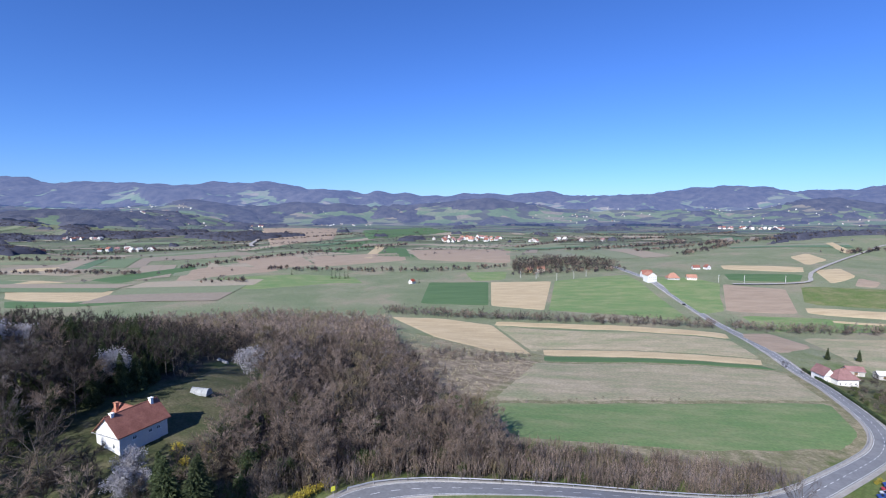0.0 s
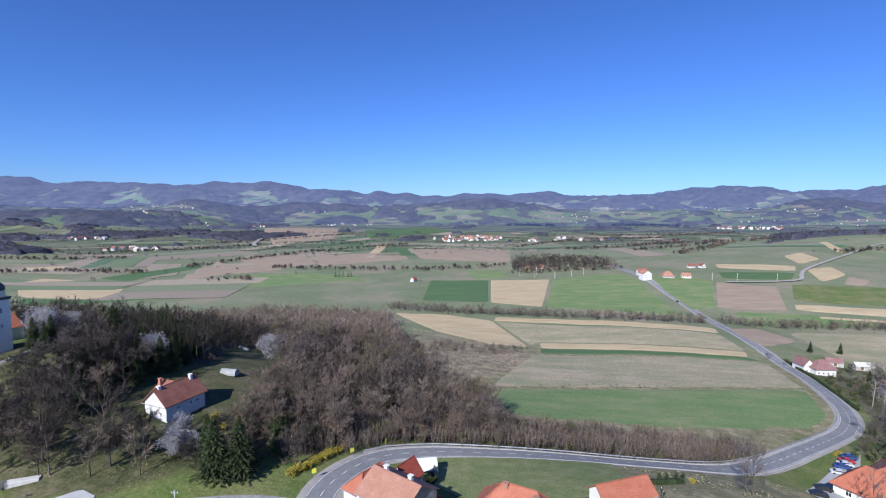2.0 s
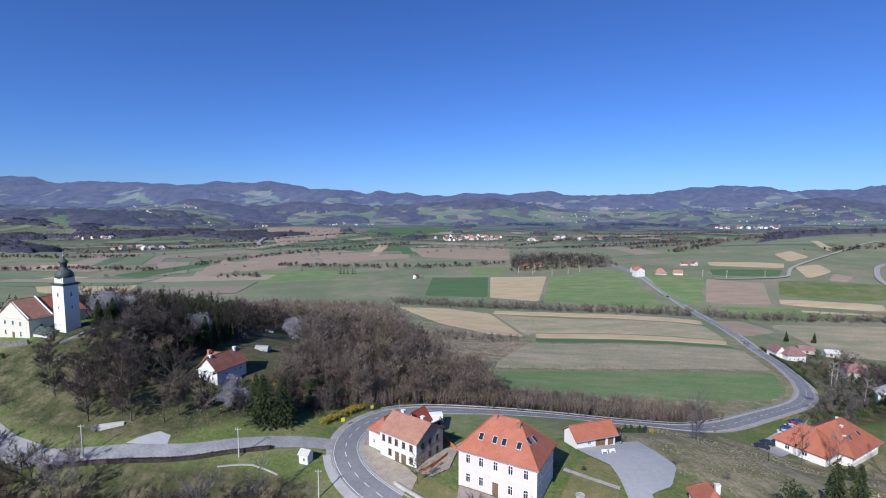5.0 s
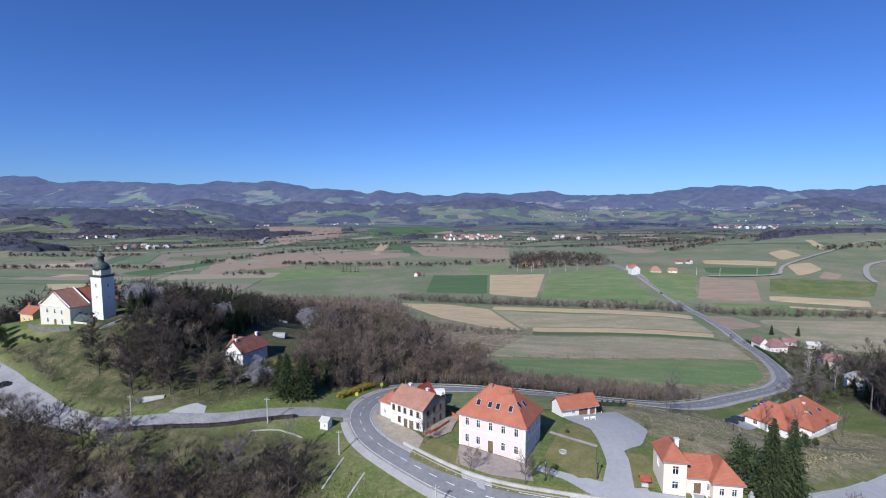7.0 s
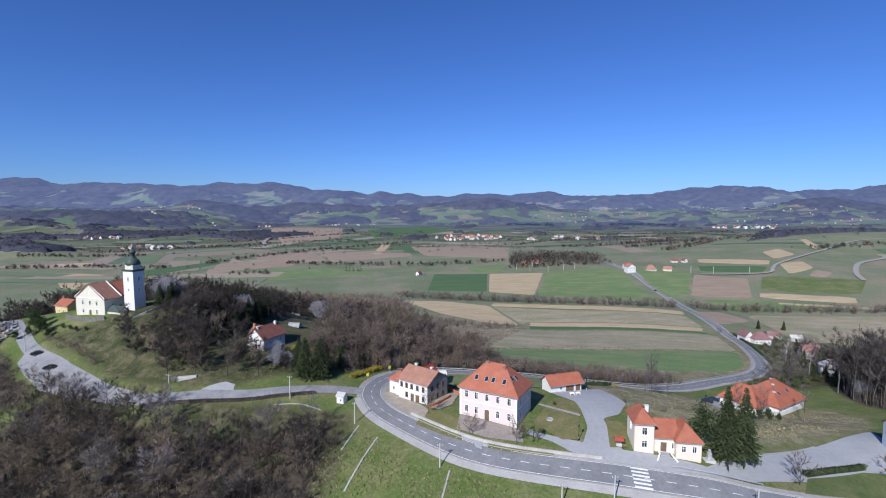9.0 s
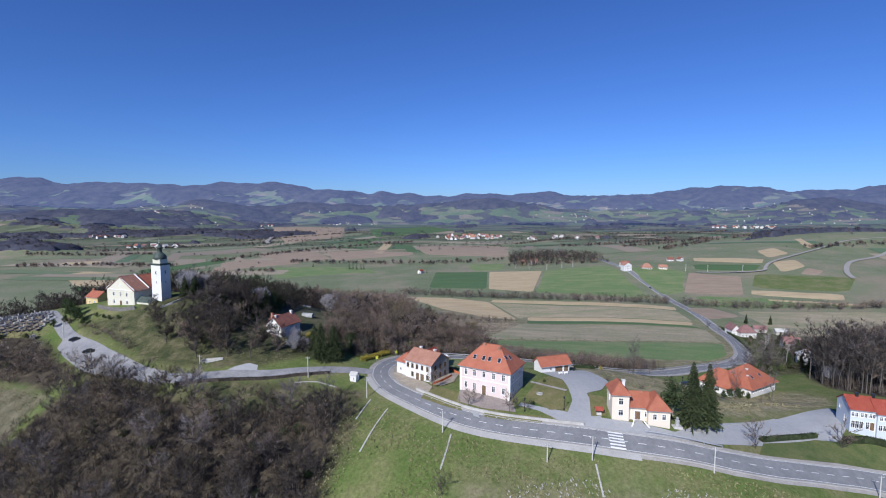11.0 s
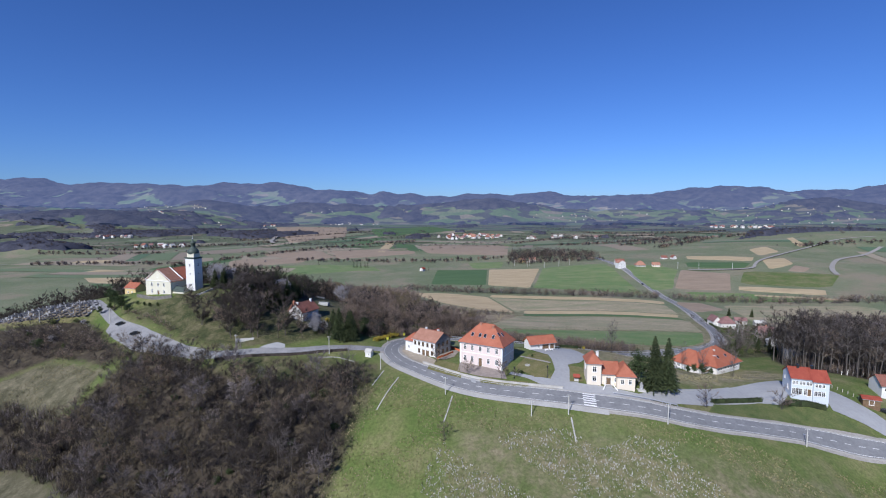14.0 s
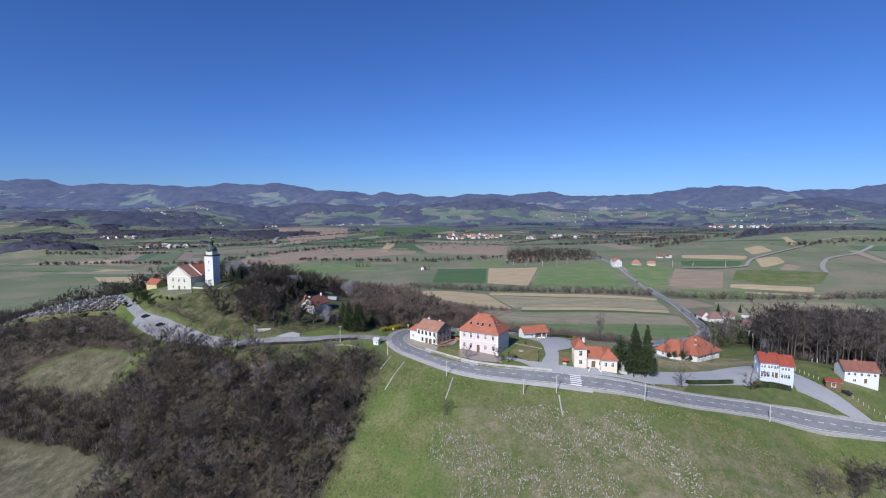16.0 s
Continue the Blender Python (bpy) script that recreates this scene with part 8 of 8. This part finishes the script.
def car(paint, x, y, turn, label):
    if paint not in CARS:
        bm = bmesh.new()
        side = [(-2.1, 0.35), (-2.15, 0.75), (-1.9, 0.95), (-1.45, 1.02), (-0.75, 1.42), (0.75, 1.45), (1.25, 1.05), (2.0, 0.9), (2.15, 0.65), (2.1, 0.35)]
        l, r = [bm.verts.new((u, -0.85, z)) for u, z in side], [bm.verts.new((u, 0.85, z)) for u, z in side]
        bm.faces.new(l)
        bm.faces.new(r[::-1])
        for i in range(len(side)):
            j = (i + 1) % len(side)
            bm.faces.new((l[j], l[i], r[i], r[j]))
        gb = bmesh.new()
        for v in (-0.86, 0.86):
            f = [gb.verts.new(p) for p in ((-1.3, v, 1.05), (-0.7, v, 1.36), (0.7, v, 1.38), (1.1, v, 1.06))]
            gb.faces.new(f if v < 0 else f[::-1])
        gb.faces.new([gb.verts.new(p) for p in ((-1.42, -0.7, 1.07), (-1.42, 0.7, 1.07), (-0.8, 0.7, 1.43), (-0.8, -0.7, 1.43))])
        gb.faces.new([gb.verts.new(p) for p in ((1.24, 0.7, 1.08), (1.24, -0.7, 1.08), (0.8, -0.7, 1.46), (0.8, 0.7, 1.46))])
        wb = bmesh.new()
        tube(wb, (0, -0.1, 0), (0, 0.1, 0), 0.32, 0.32, 12)
        CARS[paint] = []
        for name, b, m in (("body", bm, paint), ("glazing", gb, "glass"), ("wheel", wb, "rubber")):
            me = bpy.data.meshes.new(name)
            b.to_mesh(me)
            b.free()
            me.materials.append(M[m])
            CARS[paint].append((name, me))
    top = thing("car", label, "car", pose(x, y, h(x, y) + 0.2, 0, 0, turn), "parked cars")
    for name, me in CARS[paint]:
        for at in ([(0, 0, 0)] if name != "wheel" else [(-1.35, -0.8, 0.32), (-1.35, 0.8, 0.32), (1.35, -0.8, 0.32), (1.35, 0.8, 0.32)]):
            ob = new(name, me)
            ob.parent, ob.location = top, at


for paint, x, y, turn, label in (("car_dark", -155, 47.5, 35, "black car parked below the church"), ("car_dark", -140, 36.5, 25, "black car on the paved square"), ("car_dark", 106, 59.5, -20, "black car in the inn car park"), ("car_dark", 111, 64.5, -20, "dark car in the inn car park"),
                                 ("car_silver", 124, 76, -20, "silver car in the inn car park"), ("car_blue", 128, 80, -20, "blue car in the inn car park"), ("car_silver", 130.5, 82, -20, "grey car in the inn car park"), ("car_red", 133, 84.5, -20, "red car in the inn car park"), ("car_blue", 136, 87.5, -20, "blue car at the end of the car park"),
                                 ("car_dark", 126, 69, -20, "dark car close to the inn"), ("car_dark", 121, 62, -20, "black car close to the inn"), ("car_red", 203, 119, 10, "red car beside the small white house"), ("car_dark", 231.5, 427, 86, "dark car driving on the valley road"), ("car_dark", 168, 9, -60, "dark car parked in the lane")):
    car(paint, x, y, turn, label)

# ---------------------------------------------------------------- cemetery
STONES = []
for m, w, tall, cross in (("granite_pale", 0.9, 1.2, False), ("granite_dark", 1.0, 1.1, False), ("granite_pale", 0.5, 1.6, True), ("granite_dark", 0.7, 1.3, False)):
    hb = boxed(-w / 2, w / 2, -0.1, 0.1, -0.2, tall, 0.05)
    if cross:
        block(hb, -0.5, 0.5, -0.07, 0.07, 1.0, 1.2)
    sb = boxed(-0.5, 0.5, -1.8, -0.12, -0.2, 0.3, 0.04)
    pair = []
    for name, b in (("headstone", hb), ("grave_slab", sb)):
        me = bpy.data.meshes.new(name)
        b.to_mesh(me)
        b.free()
        me.materials.append(M[m if name == "headstone" or m == "granite_dark" else "granite_pale"])
        pair.append((name, me))
    STONES.append((m, pair))
x, y = scatter([(-178, 66), (-176, 56), (-190, 52), (-215, 58), (-262, 70), (-262, 92), (-225, 88), (-196, 78)], 3.0, 0.15)
for i, (px, py) in enumerate(zip(x[:290], y[:290])):
    m, pair = STONES[int(RNG.choice((0, 1, 1, 2, 3, 3, 1)))]
    top = thing("grave", "pale stone grave with headstone" if m == "granite_pale" else "dark polished granite grave with headstone", "grave", pose(float(px), float(py), h(px, py), 0, 0, float(RNG.normal(-15, 5))), "graves of the churchyard")
    for name, me in pair:
        new(name, me).parent = top

tagged(sheet("cemetery_paths", even([(-178, 55), (-190, 51), (-215, 56), (-264, 68)], 30), even([(-179, 68), (-197, 80), (-225, 90), (-264, 94)], 30), 8, 0.06, "scrub"), "brown gravel paths between the graves", "pavement", kind="structure")

# ---------------------------------------------------------------- hedges and small things
def hedge(label, pts, tall, wide, leaf="evergreen"):
    line = smooth_line(pts, 0.5)
    n = 90
    p = np.repeat(line, n, 0)
    off = RNG.uniform(-0.5, 0.5, (len(p), 2)) * wide
    z = height(p[:, 0], p[:, 1]) + RNG.uniform(0, 1, len(p)) * tall
    q = np.column_stack([p + off, z])
    v, f = blades(q, unit(RNG.normal(size=(len(q), 3)) + np.array([0, 0, 0.5])), RNG.uniform(0.15, 0.32, len(q)), RNG.uniform(0.12, 0.26, len(q)))
    core = []
    for a, b in zip(line[:-1:2], line[2::2]):
        n2 = np.array([-(b - a)[1], (b - a)[0]])
        n2 = n2 / np.linalg.norm(n2) * wide * 0.42
        za, zb = h(*a), h(*b)
        cv = np.array([(*(q + s * n2), z0 + up) for q, z0 in ((a, za), (b, zb)) for s in (-1, 1) for up in (-0.2, tall * 0.9)])
        cf = np.array([(0, 4, 5), (0, 5, 1), (2, 3, 7), (2, 7, 6), (1, 5, 7), (1, 7, 3)])
        core.append((cv, cf, leaf))
    tagged(new("hedge", mesh_of("hedge", [(v, f, leaf)] + core)), label, "hedge")


hedge("clipped dark hedge along the lower lane", [(97, -6.5), (108, -1.5), (119, 2.6)], 1.5, 1.3, "conifer")
hedge("clipped dark hedge before the blue house", [(127, 1.6), (135, 2.6), (141, 1.4)], 2.0, 1.4, "conifer")
hedge("brown hedge along the lane below the church", [(-90, 13.6), (-73, 14.6), (-58, 15.4), (-48, 18), (-38, 21.4)], 0.9, 0.9, "twig_dark")
hedge("low dark hedge along the valley road", [(183, 142), (190, 160), (196, 176)], 1.5, 1.4)
hedge("clipped hedge along the valley road", [(196, 176), (206, 205), (214, 235)], 1.6, 1.4)
top = thing("greenhouse", "small pale polytunnel greenhouse in the garden", "greenhouse", pose(-68.5, 82.5, h(-67, 84), 0, 0, -10))
bm = bmesh.new()
arc = [(math.cos(a) * 1.3, math.sin(a) * 1.9) for a in np.linspace(0, math.pi, 9)]
for (y0, z0), (y1, z1) in zip(arc, arc[1:]):
    bm.faces.new([bm.verts.new(p) for p in ((0, y0, z0), (5.5, y0, z0), (5.5, y1, z1), (0, y1, z1))])
for xx in (0, 5.5):
    bm.faces.new([bm.verts.new((xx, yy, zz)) for yy, zz in (arc if xx else arc[::-1])])
part("cover", bm, "haze_cover", top)
for xx in (0.0, 1.8, 3.7, 5.5):
    bm = bmesh.new()
    for (y0, z0), (y1, z1) in zip(arc, arc[1:]):
        tube(bm, (xx, y0 * 1.02, z0 * 1.02), (xx, y1 * 1.02, z1 * 1.02), 0.05, 0.05, 5)
    part("hoop", bm, "steel", top)
for i, (x, y) in enumerate(((-79, 121), (-80.2, 122), (-81.6, 122.6), (-77.5, 120))):
    bm = bmesh.new()
    bmesh.ops.create_icosphere(bm, subdivisions=2, radius=0.9)
    for v in bm.verts:
        v.co *= 0.8 + 0.35 * noise.noise(v.co * 1.3 + Vector((i * 3, 0, 0)))
    ob = tagged(part("boulder", bm, "granite_pale"), "pale boulder on the grass by the wood", "rock", "pale boulders by the wood")
    ob.location = (x, y, h(x, y) + 0.3)
top = thing("flower_bed", "round pale flower bed ring on the lawn", "flower bed", pose(34.5, 3.6, h(34.5, 3.6) + 0.2))
bm = bmesh.new()
turned(bm, [(1.0, -0.2), (1.0, 0.25), (0.75, 0.25), (0.75, 0.05), (0.05, 0.05)], 16)
part("stone_ring", bm, "kerb", top)
plant(YEW, "small round evergreen shrub on the lawn", "shrub", 37.5, 12.5, 0.5)
plant(YEW, "small dark shrub beside the drive", "shrub", 31.5, -2.5, 0.6)
top = thing("well_house", "small wooden well with a red tiled roof", "well", pose(50, -7.2, h(50, -7.2), 0, 0, -5))
part("basin", boxed(-0.7, 0.7, -0.6, 0.6, -0.2, 0.7, 0.05), "concrete", top)
for sx in (-0.75, 0.75):
    part("post", boxed(sx - 0.06, sx + 0.06, -0.06, 0.06, 0, 1.9), "wood", top)
bm, _ = roof_mesh("gx", 1.8, 1.4, 1.7, 0.6, 0.25, -0.9, -0.7)
part("roof", bm, "tile_red", top)
top = thing("monument", "grey stone memorial on a stepped plinth", "monument", pose(71.5, -9.5, h(71.5, -9.5)))
part("plinth", boxed(-1.3, 1.3, -1.0, 1.0, -0.3, 0.4, 0.05), "concrete", top)
part("pillar", boxed(-0.5, 0.5, -0.4, 0.4, 0.4, 2.2, 0.06), "granite_pale", top)
bm = bmesh.new()
turned(bm, [(0.3, 2.2), (0.42, 2.5), (0.3, 2.9), (0.08, 3.1)], 10)
part("urn", bm, "granite_pale", top)
top = thing("stone_trough", "long pale concrete trough on the slope", "trough", pose(-83, 26.5, h(-83, 26.5), 0, 0, 22))
part("basin", boxed(-3, 3, -0.8, 0.8, -0.6, 0.7, 0.06), "concrete", top)
STAKE = bpy.data.meshes.new("shaft")
bm = bmesh.new()
tube(bm, (0, 0, -0.3), (0, 0, 2.0), 0.12, 0.1, 5)
bm.to_mesh(STAKE)
bm.free()
STAKE.materials.append(M["trim"])
for r in range(5):
    for i in range(14):
        x, y = 182 + i * 4.2 + r * 5, 52 + i * 2.2 + r * 9 - 4
        top = thing("vine_stake", "pale concrete vineyard stake", "stake", pose(x, y, h(x, y)), "stakes of the small vineyard")
        new("shaft", STAKE).parent = top
for i in range(22):
    x, y = 150 + i * 0.95, 27 - i * 1.45
    top = thing("fence_post", "weathered wooden fence post along the lane", "post", pose(x + 6, y, h(x + 6, y)), "fence posts along the lane")
    part("shaft", boxed(-0.09, 0.09, -0.09, 0.09, -0.3, 1.3), "pale_wood", top)


tagged(sheet("lane_layby", even([(-75, 20.4), (-70, 20.2), (-64, 20.2)], 8), even([(-73, 22.5), (-69, 25), (-65, 23.5)], 8), 3, 0.13, "paving"), "pale gravel layby beside the church lane", "pavement", kind="structure")

x, y = scatter([(-66, 1), (-48, 7), (-34, 12), (-25, 9), (-23, -4), (-26, -16), (-40, -4), (-52, -2)], 2.2)
wood_of("brambles", "pinkish brown brambles and dead stalks below the lane", BRUSH, x, y, 0.16, 0.42, ("brush", "brush", "twig", "brush", "twig_grey", "brush"), category="brush")
def block_part(name, box, material, parent, label="", bevel=0.03):
    return part(name, boxed(*box, bevel), material, parent, label)


def wheel_parts(parent, spots, r, wide):
    for x, y in spots:
        bm = bmesh.new()
        tube(bm, (x, y - wide / 2, r), (x, y + wide / 2, r), r, r, 12)
        wheel = part("wheel", bm, "rubber", parent)
        bm = bmesh.new()
        tube(bm, (x, y - wide / 2 - 0.01, r), (x, y + wide / 2 + 0.01, r), r * 0.5, r * 0.5, 10)
        part("rim", bm, "steel", wheel)


long_wall("site_fence", "orange plastic mesh fence round the building site", [(3.7, 35), (5.2, 30), (7.2, 25.5), (9.0, 21.6)], 0.06, 1.0, "site_orange", "fence", sink=0.2)
long_wall("site_fence", "orange plastic mesh fence round the building site", [(0.2, 11.5), (3.5, 14.5), (6.4, 19.5)], 0.06, 1.0, "site_orange", "fence", sink=0.2)
# the building site beside the house under repair
truck = thing("truck", "blue truck with a white tarpaulin body at the building site", "truck", pose(0.9, 42.6, h(0.9, 42.6) + 0.1, 0, 0, 12))
block_part("chassis", (-3.4, 3.2, -0.5, 0.5, 0.55, 0.85), "rubber", truck)
block_part("cargo_box", (-1.6, 3.3, -1.2, 1.2, 0.9, 3.1), "trim", truck, "white tarpaulin cargo box", 0.08)
block_part("cab", (-3.5, -1.75, -1.1, 1.1, 0.7, 2.6), "car_blue", truck, "blue driver's cab", 0.12)
block_part("windscreen", (-3.53, -3.49, -0.95, 0.95, 1.6, 2.4), "glass", truck, "", 0)
wheel_parts(truck, [(-2.7, -1.0), (-2.7, 1.0), (1.9, -1.0), (1.9, 1.0)], 0.48, 0.3)
digger = thing("excavator", "small yellow excavator standing on red soil", "excavator", pose(3.2, 38.2, h(3.2, 38.2) + 0.1, 0, 0, 60))
for side in (-0.8, 0.8):
    block_part("track", (-1.2, 1.2, side - 0.2, side + 0.2, 0.0, 0.55), "rubber", digger, "", 0.15)
block_part("body", (-1.2, 0.6, -0.8, 0.8, 0.65, 1.4), "machine_yellow", digger, "", 0.1)
block_part("cab", (-0.3, 0.7, -0.75, 0.1, 1.4, 2.4), "glass", digger, "dark glazed cab", 0.05)
bm = bmesh.new()
tube(bm, (0.5, 0.4, 1.3), (1.7, 0.4, 2.9), 0.14, 0.12)
tube(bm, (1.7, 0.4, 2.9), (2.7, 0.4, 1.5), 0.12, 0.1)
boom = part("boom", bm, "machine_yellow", digger)
part("bucket", boxed(2.45, 2.95, 0.05, 0.75, 0.8, 1.5, 0.08), "steel", boom)
for x, y, turn in ((-23.2, 35.0, 30), (-17.4, 47.0, 40), (-10.2, 54.8, 70)):
    top = thing("road_sign", "bright yellow road sign on a thin steel post", "road sign", pose(x, y, h(x, y), 0, 0, turn), "yellow road signs at the bend")
    bm = bmesh.new()
    tube(bm, (0, 0, -0.3), (0, 0, 2.6), 0.05, 0.05)
    part("post", bm, "steel", top)
    part("panel", boxed(-0.5, 0.5, -0.07, -0.02, 1.5, 2.6, 0.02), "sign_yellow", top)
for x, y in ((40.3, -5.4), (28.6, -6.0), (50.7, 27.8), (94.5, 38.2)):
    top = thing("street_lamp", "dark iron lamp post with a small lantern", "lamp post", pose(x, y, h(x, y)), "iron lamp posts of the village")
    bm = bmesh.new()
    turned(bm, [(0.2, -0.3), (0.2, 0.5), (0.09, 0.7), (0.07, 3.3), (0.12, 3.4)], 8)
    part("post", bm, "car_dark", top)
    bm = bmesh.new()
    turned(bm, [(0.12, 3.4), (0.26, 3.9), (0.3, 4.0), (0.06, 4.3)], 8)
    part("lantern", bm, "car_dark", top)
for x, y, turn in ((44.4, 20.4, 15), (46.4, 21.0, 15)):
    top = thing("garden_bench", "white bench beside the paved drive", "bench", pose(x, y, h(x, y) + 0.15, 0, 0, turn), "white benches")
    block_part("seat", (-0.8, 0.8, -0.22, 0.22, 0.42, 0.48), "trim", top)
    block_part("backrest", (-0.8, 0.8, 0.2, 0.26, 0.5, 0.9), "trim", top)
    for sx in (-0.65, 0.65):
        block_part("leg", (sx - 0.05, sx + 0.05, -0.2, 0.2, 0.0, 0.42), "trim", top)
for i, (x, y) in enumerate(((58.0, 46.6), (60.2, 47.4), (63.0, 48.4), (65.0, 49.2))):
    plant(YEW, "small clipped cone-shaped evergreen", "shrub", x, y, 0.75, "clipped evergreens by the road", flat=0.6)
hedge("clipped green hedge behind the outbuilding", [(53.9, 40.6), (58, 42.2), (62.5, 43.8)], 1.2, 1.2)
for x, y, sc in ((65.3, 44.9, 0.6), (135.5, 91, 0.6), (133, 89.5, 0.5)):
    plant(GOLD, "yellow flowering forsythia bush", "bush", x, y, sc, "yellow forsythia bushes")
gx, gy = scatter(BUSH_LEFT, 7.5)
for i, (x, y) in enumerate(zip(*off_roads(gx, gy, 3.0))):
    kind = (IVY[i % 2], SHRUB[i % 3], GREEN[i % 2], SLENDER[i % 3], FLOWER[1])[(0, 1, 3, 2, 1, 0, 4, 3)[i % 8]]
    plant(kind, "bush in the tangle below the cemetery", "bush", float(x), float(y), float(RNG.uniform(0.35, 0.75)), "bushes below the cemetery", flat=1.2)
tagged(sheet("cemetery_lawn", even([(-182, 49.5), (-215, 52), (-264, 63)], 20), even([(-182, 54), (-215, 57.5), (-264, 69)], 20), 4, 0.1, "lawn"), "strip of lawn before the graves", "grass", kind="structure")
for x, y, sc in ((141, -34, 0.75), (137, -39, 0.7), (146, -36, 0.8), (133, -42, 0.5), (150, -32, 0.7)):
    plant(SLENDER[int(x) % 3], "dense dark leafless bush on the meadow slope", "shrub", x, y, sc, "bushes on the meadow slope", flat=1.5)
# kerbstones round the lower drive
long_wall("kerb", "pale kerb round the spruce bed", [(72.5, -11.9), (80, -9.0), (84.5, -5.6), (90, -1.6), (100, 4.2), (112, 11.2)], 0.3, 0.28, "kerb", "kerb")

# grasses: pale tufts on the slope below the road, and rough tussocks
def tufts(name, label, poly, count, tall, wide, material, lean=0.5):
    xs, ys = [p[0] for p in poly], [p[1] for p in poly]
    x, y = RNG.uniform(min(xs), max(xs), count), RNG.uniform(min(ys), max(ys), count)
    keep = inside(poly, x, y) & (np.sin(x / 5.3 + 1.7 * np.sin(y / 7.1)) + np.sin(y / 3.9 + x / 9.7) > -0.6)
    x, y = off_roads(x[keep], y[keep], 2.5)
    p = np.column_stack([x, y, height(x, y) - 0.05])
    d = unit(RNG.normal(0, lean, p.shape) + np.array([0, 0, 1.0]))
    v, f = blades(p, d, RNG.uniform(0.6, 1.4, len(p)) * tall, RNG.uniform(0.6, 1.4, len(p)) * wide)
    tagged(new(name, mesh_of(name, [(v, f, material)])), label, "grass", kind="stuff")


MEADOW = [(-27, -6), (-12, 1), (2, -12), (20, -20), (50, -25), (110, -26), (160, -20), (170, -60), (110, -110), (-40, -110), (-34, -50)]
tufts("white_tufts", "pale dry flower stalks on the slope", [(2, -34), (40, -29), (80, -32), (84, -80), (20, -90), (-4, -60)], 11000, 0.65, 0.34, "kerb")
tufts("dead_grass", "tufts of dead grass on the meadow", MEADOW, 60000, 0.55, 0.42, "dry_grass", 0.9)
tufts("green_grass", "tufts of fresh grass on the meadow", MEADOW, 40000, 0.38, 0.34, "verge", 0.9)
tufts("bank_tussocks", "pale tussocks along the drive", [(84, 6), (112, 17), (130, 26), (126, 32), (108, 24), (84, 14)], 2600, 0.5, 0.5, "bank", 0.8)
tufts("slope_grass", "rough tussocks on the church slope", SLOPE_CHURCH + [], 9000, 0.3, 0.3, "dry_grass", 0.8)
tufts("lane_grass", "rough tussocks below the lane", SLOPE_BROWN, 7000, 0.35, 0.35, "slope_grass", 0.8)
tufts("bank_grass", "bleached grass on the bank", BANK, 9000, 0.3, 0.35, "bank", 0.8)
tufts("scrub_grass", "bleached reeds between wood and fields", SCRUB, 6000, 0.7, 0.5, "fallow", 0.5)
tufts("clearing_grass", "bleached grass of the clearings", CLEARING, 9000, 0.35, 0.35, "dry_grass", 0.9)
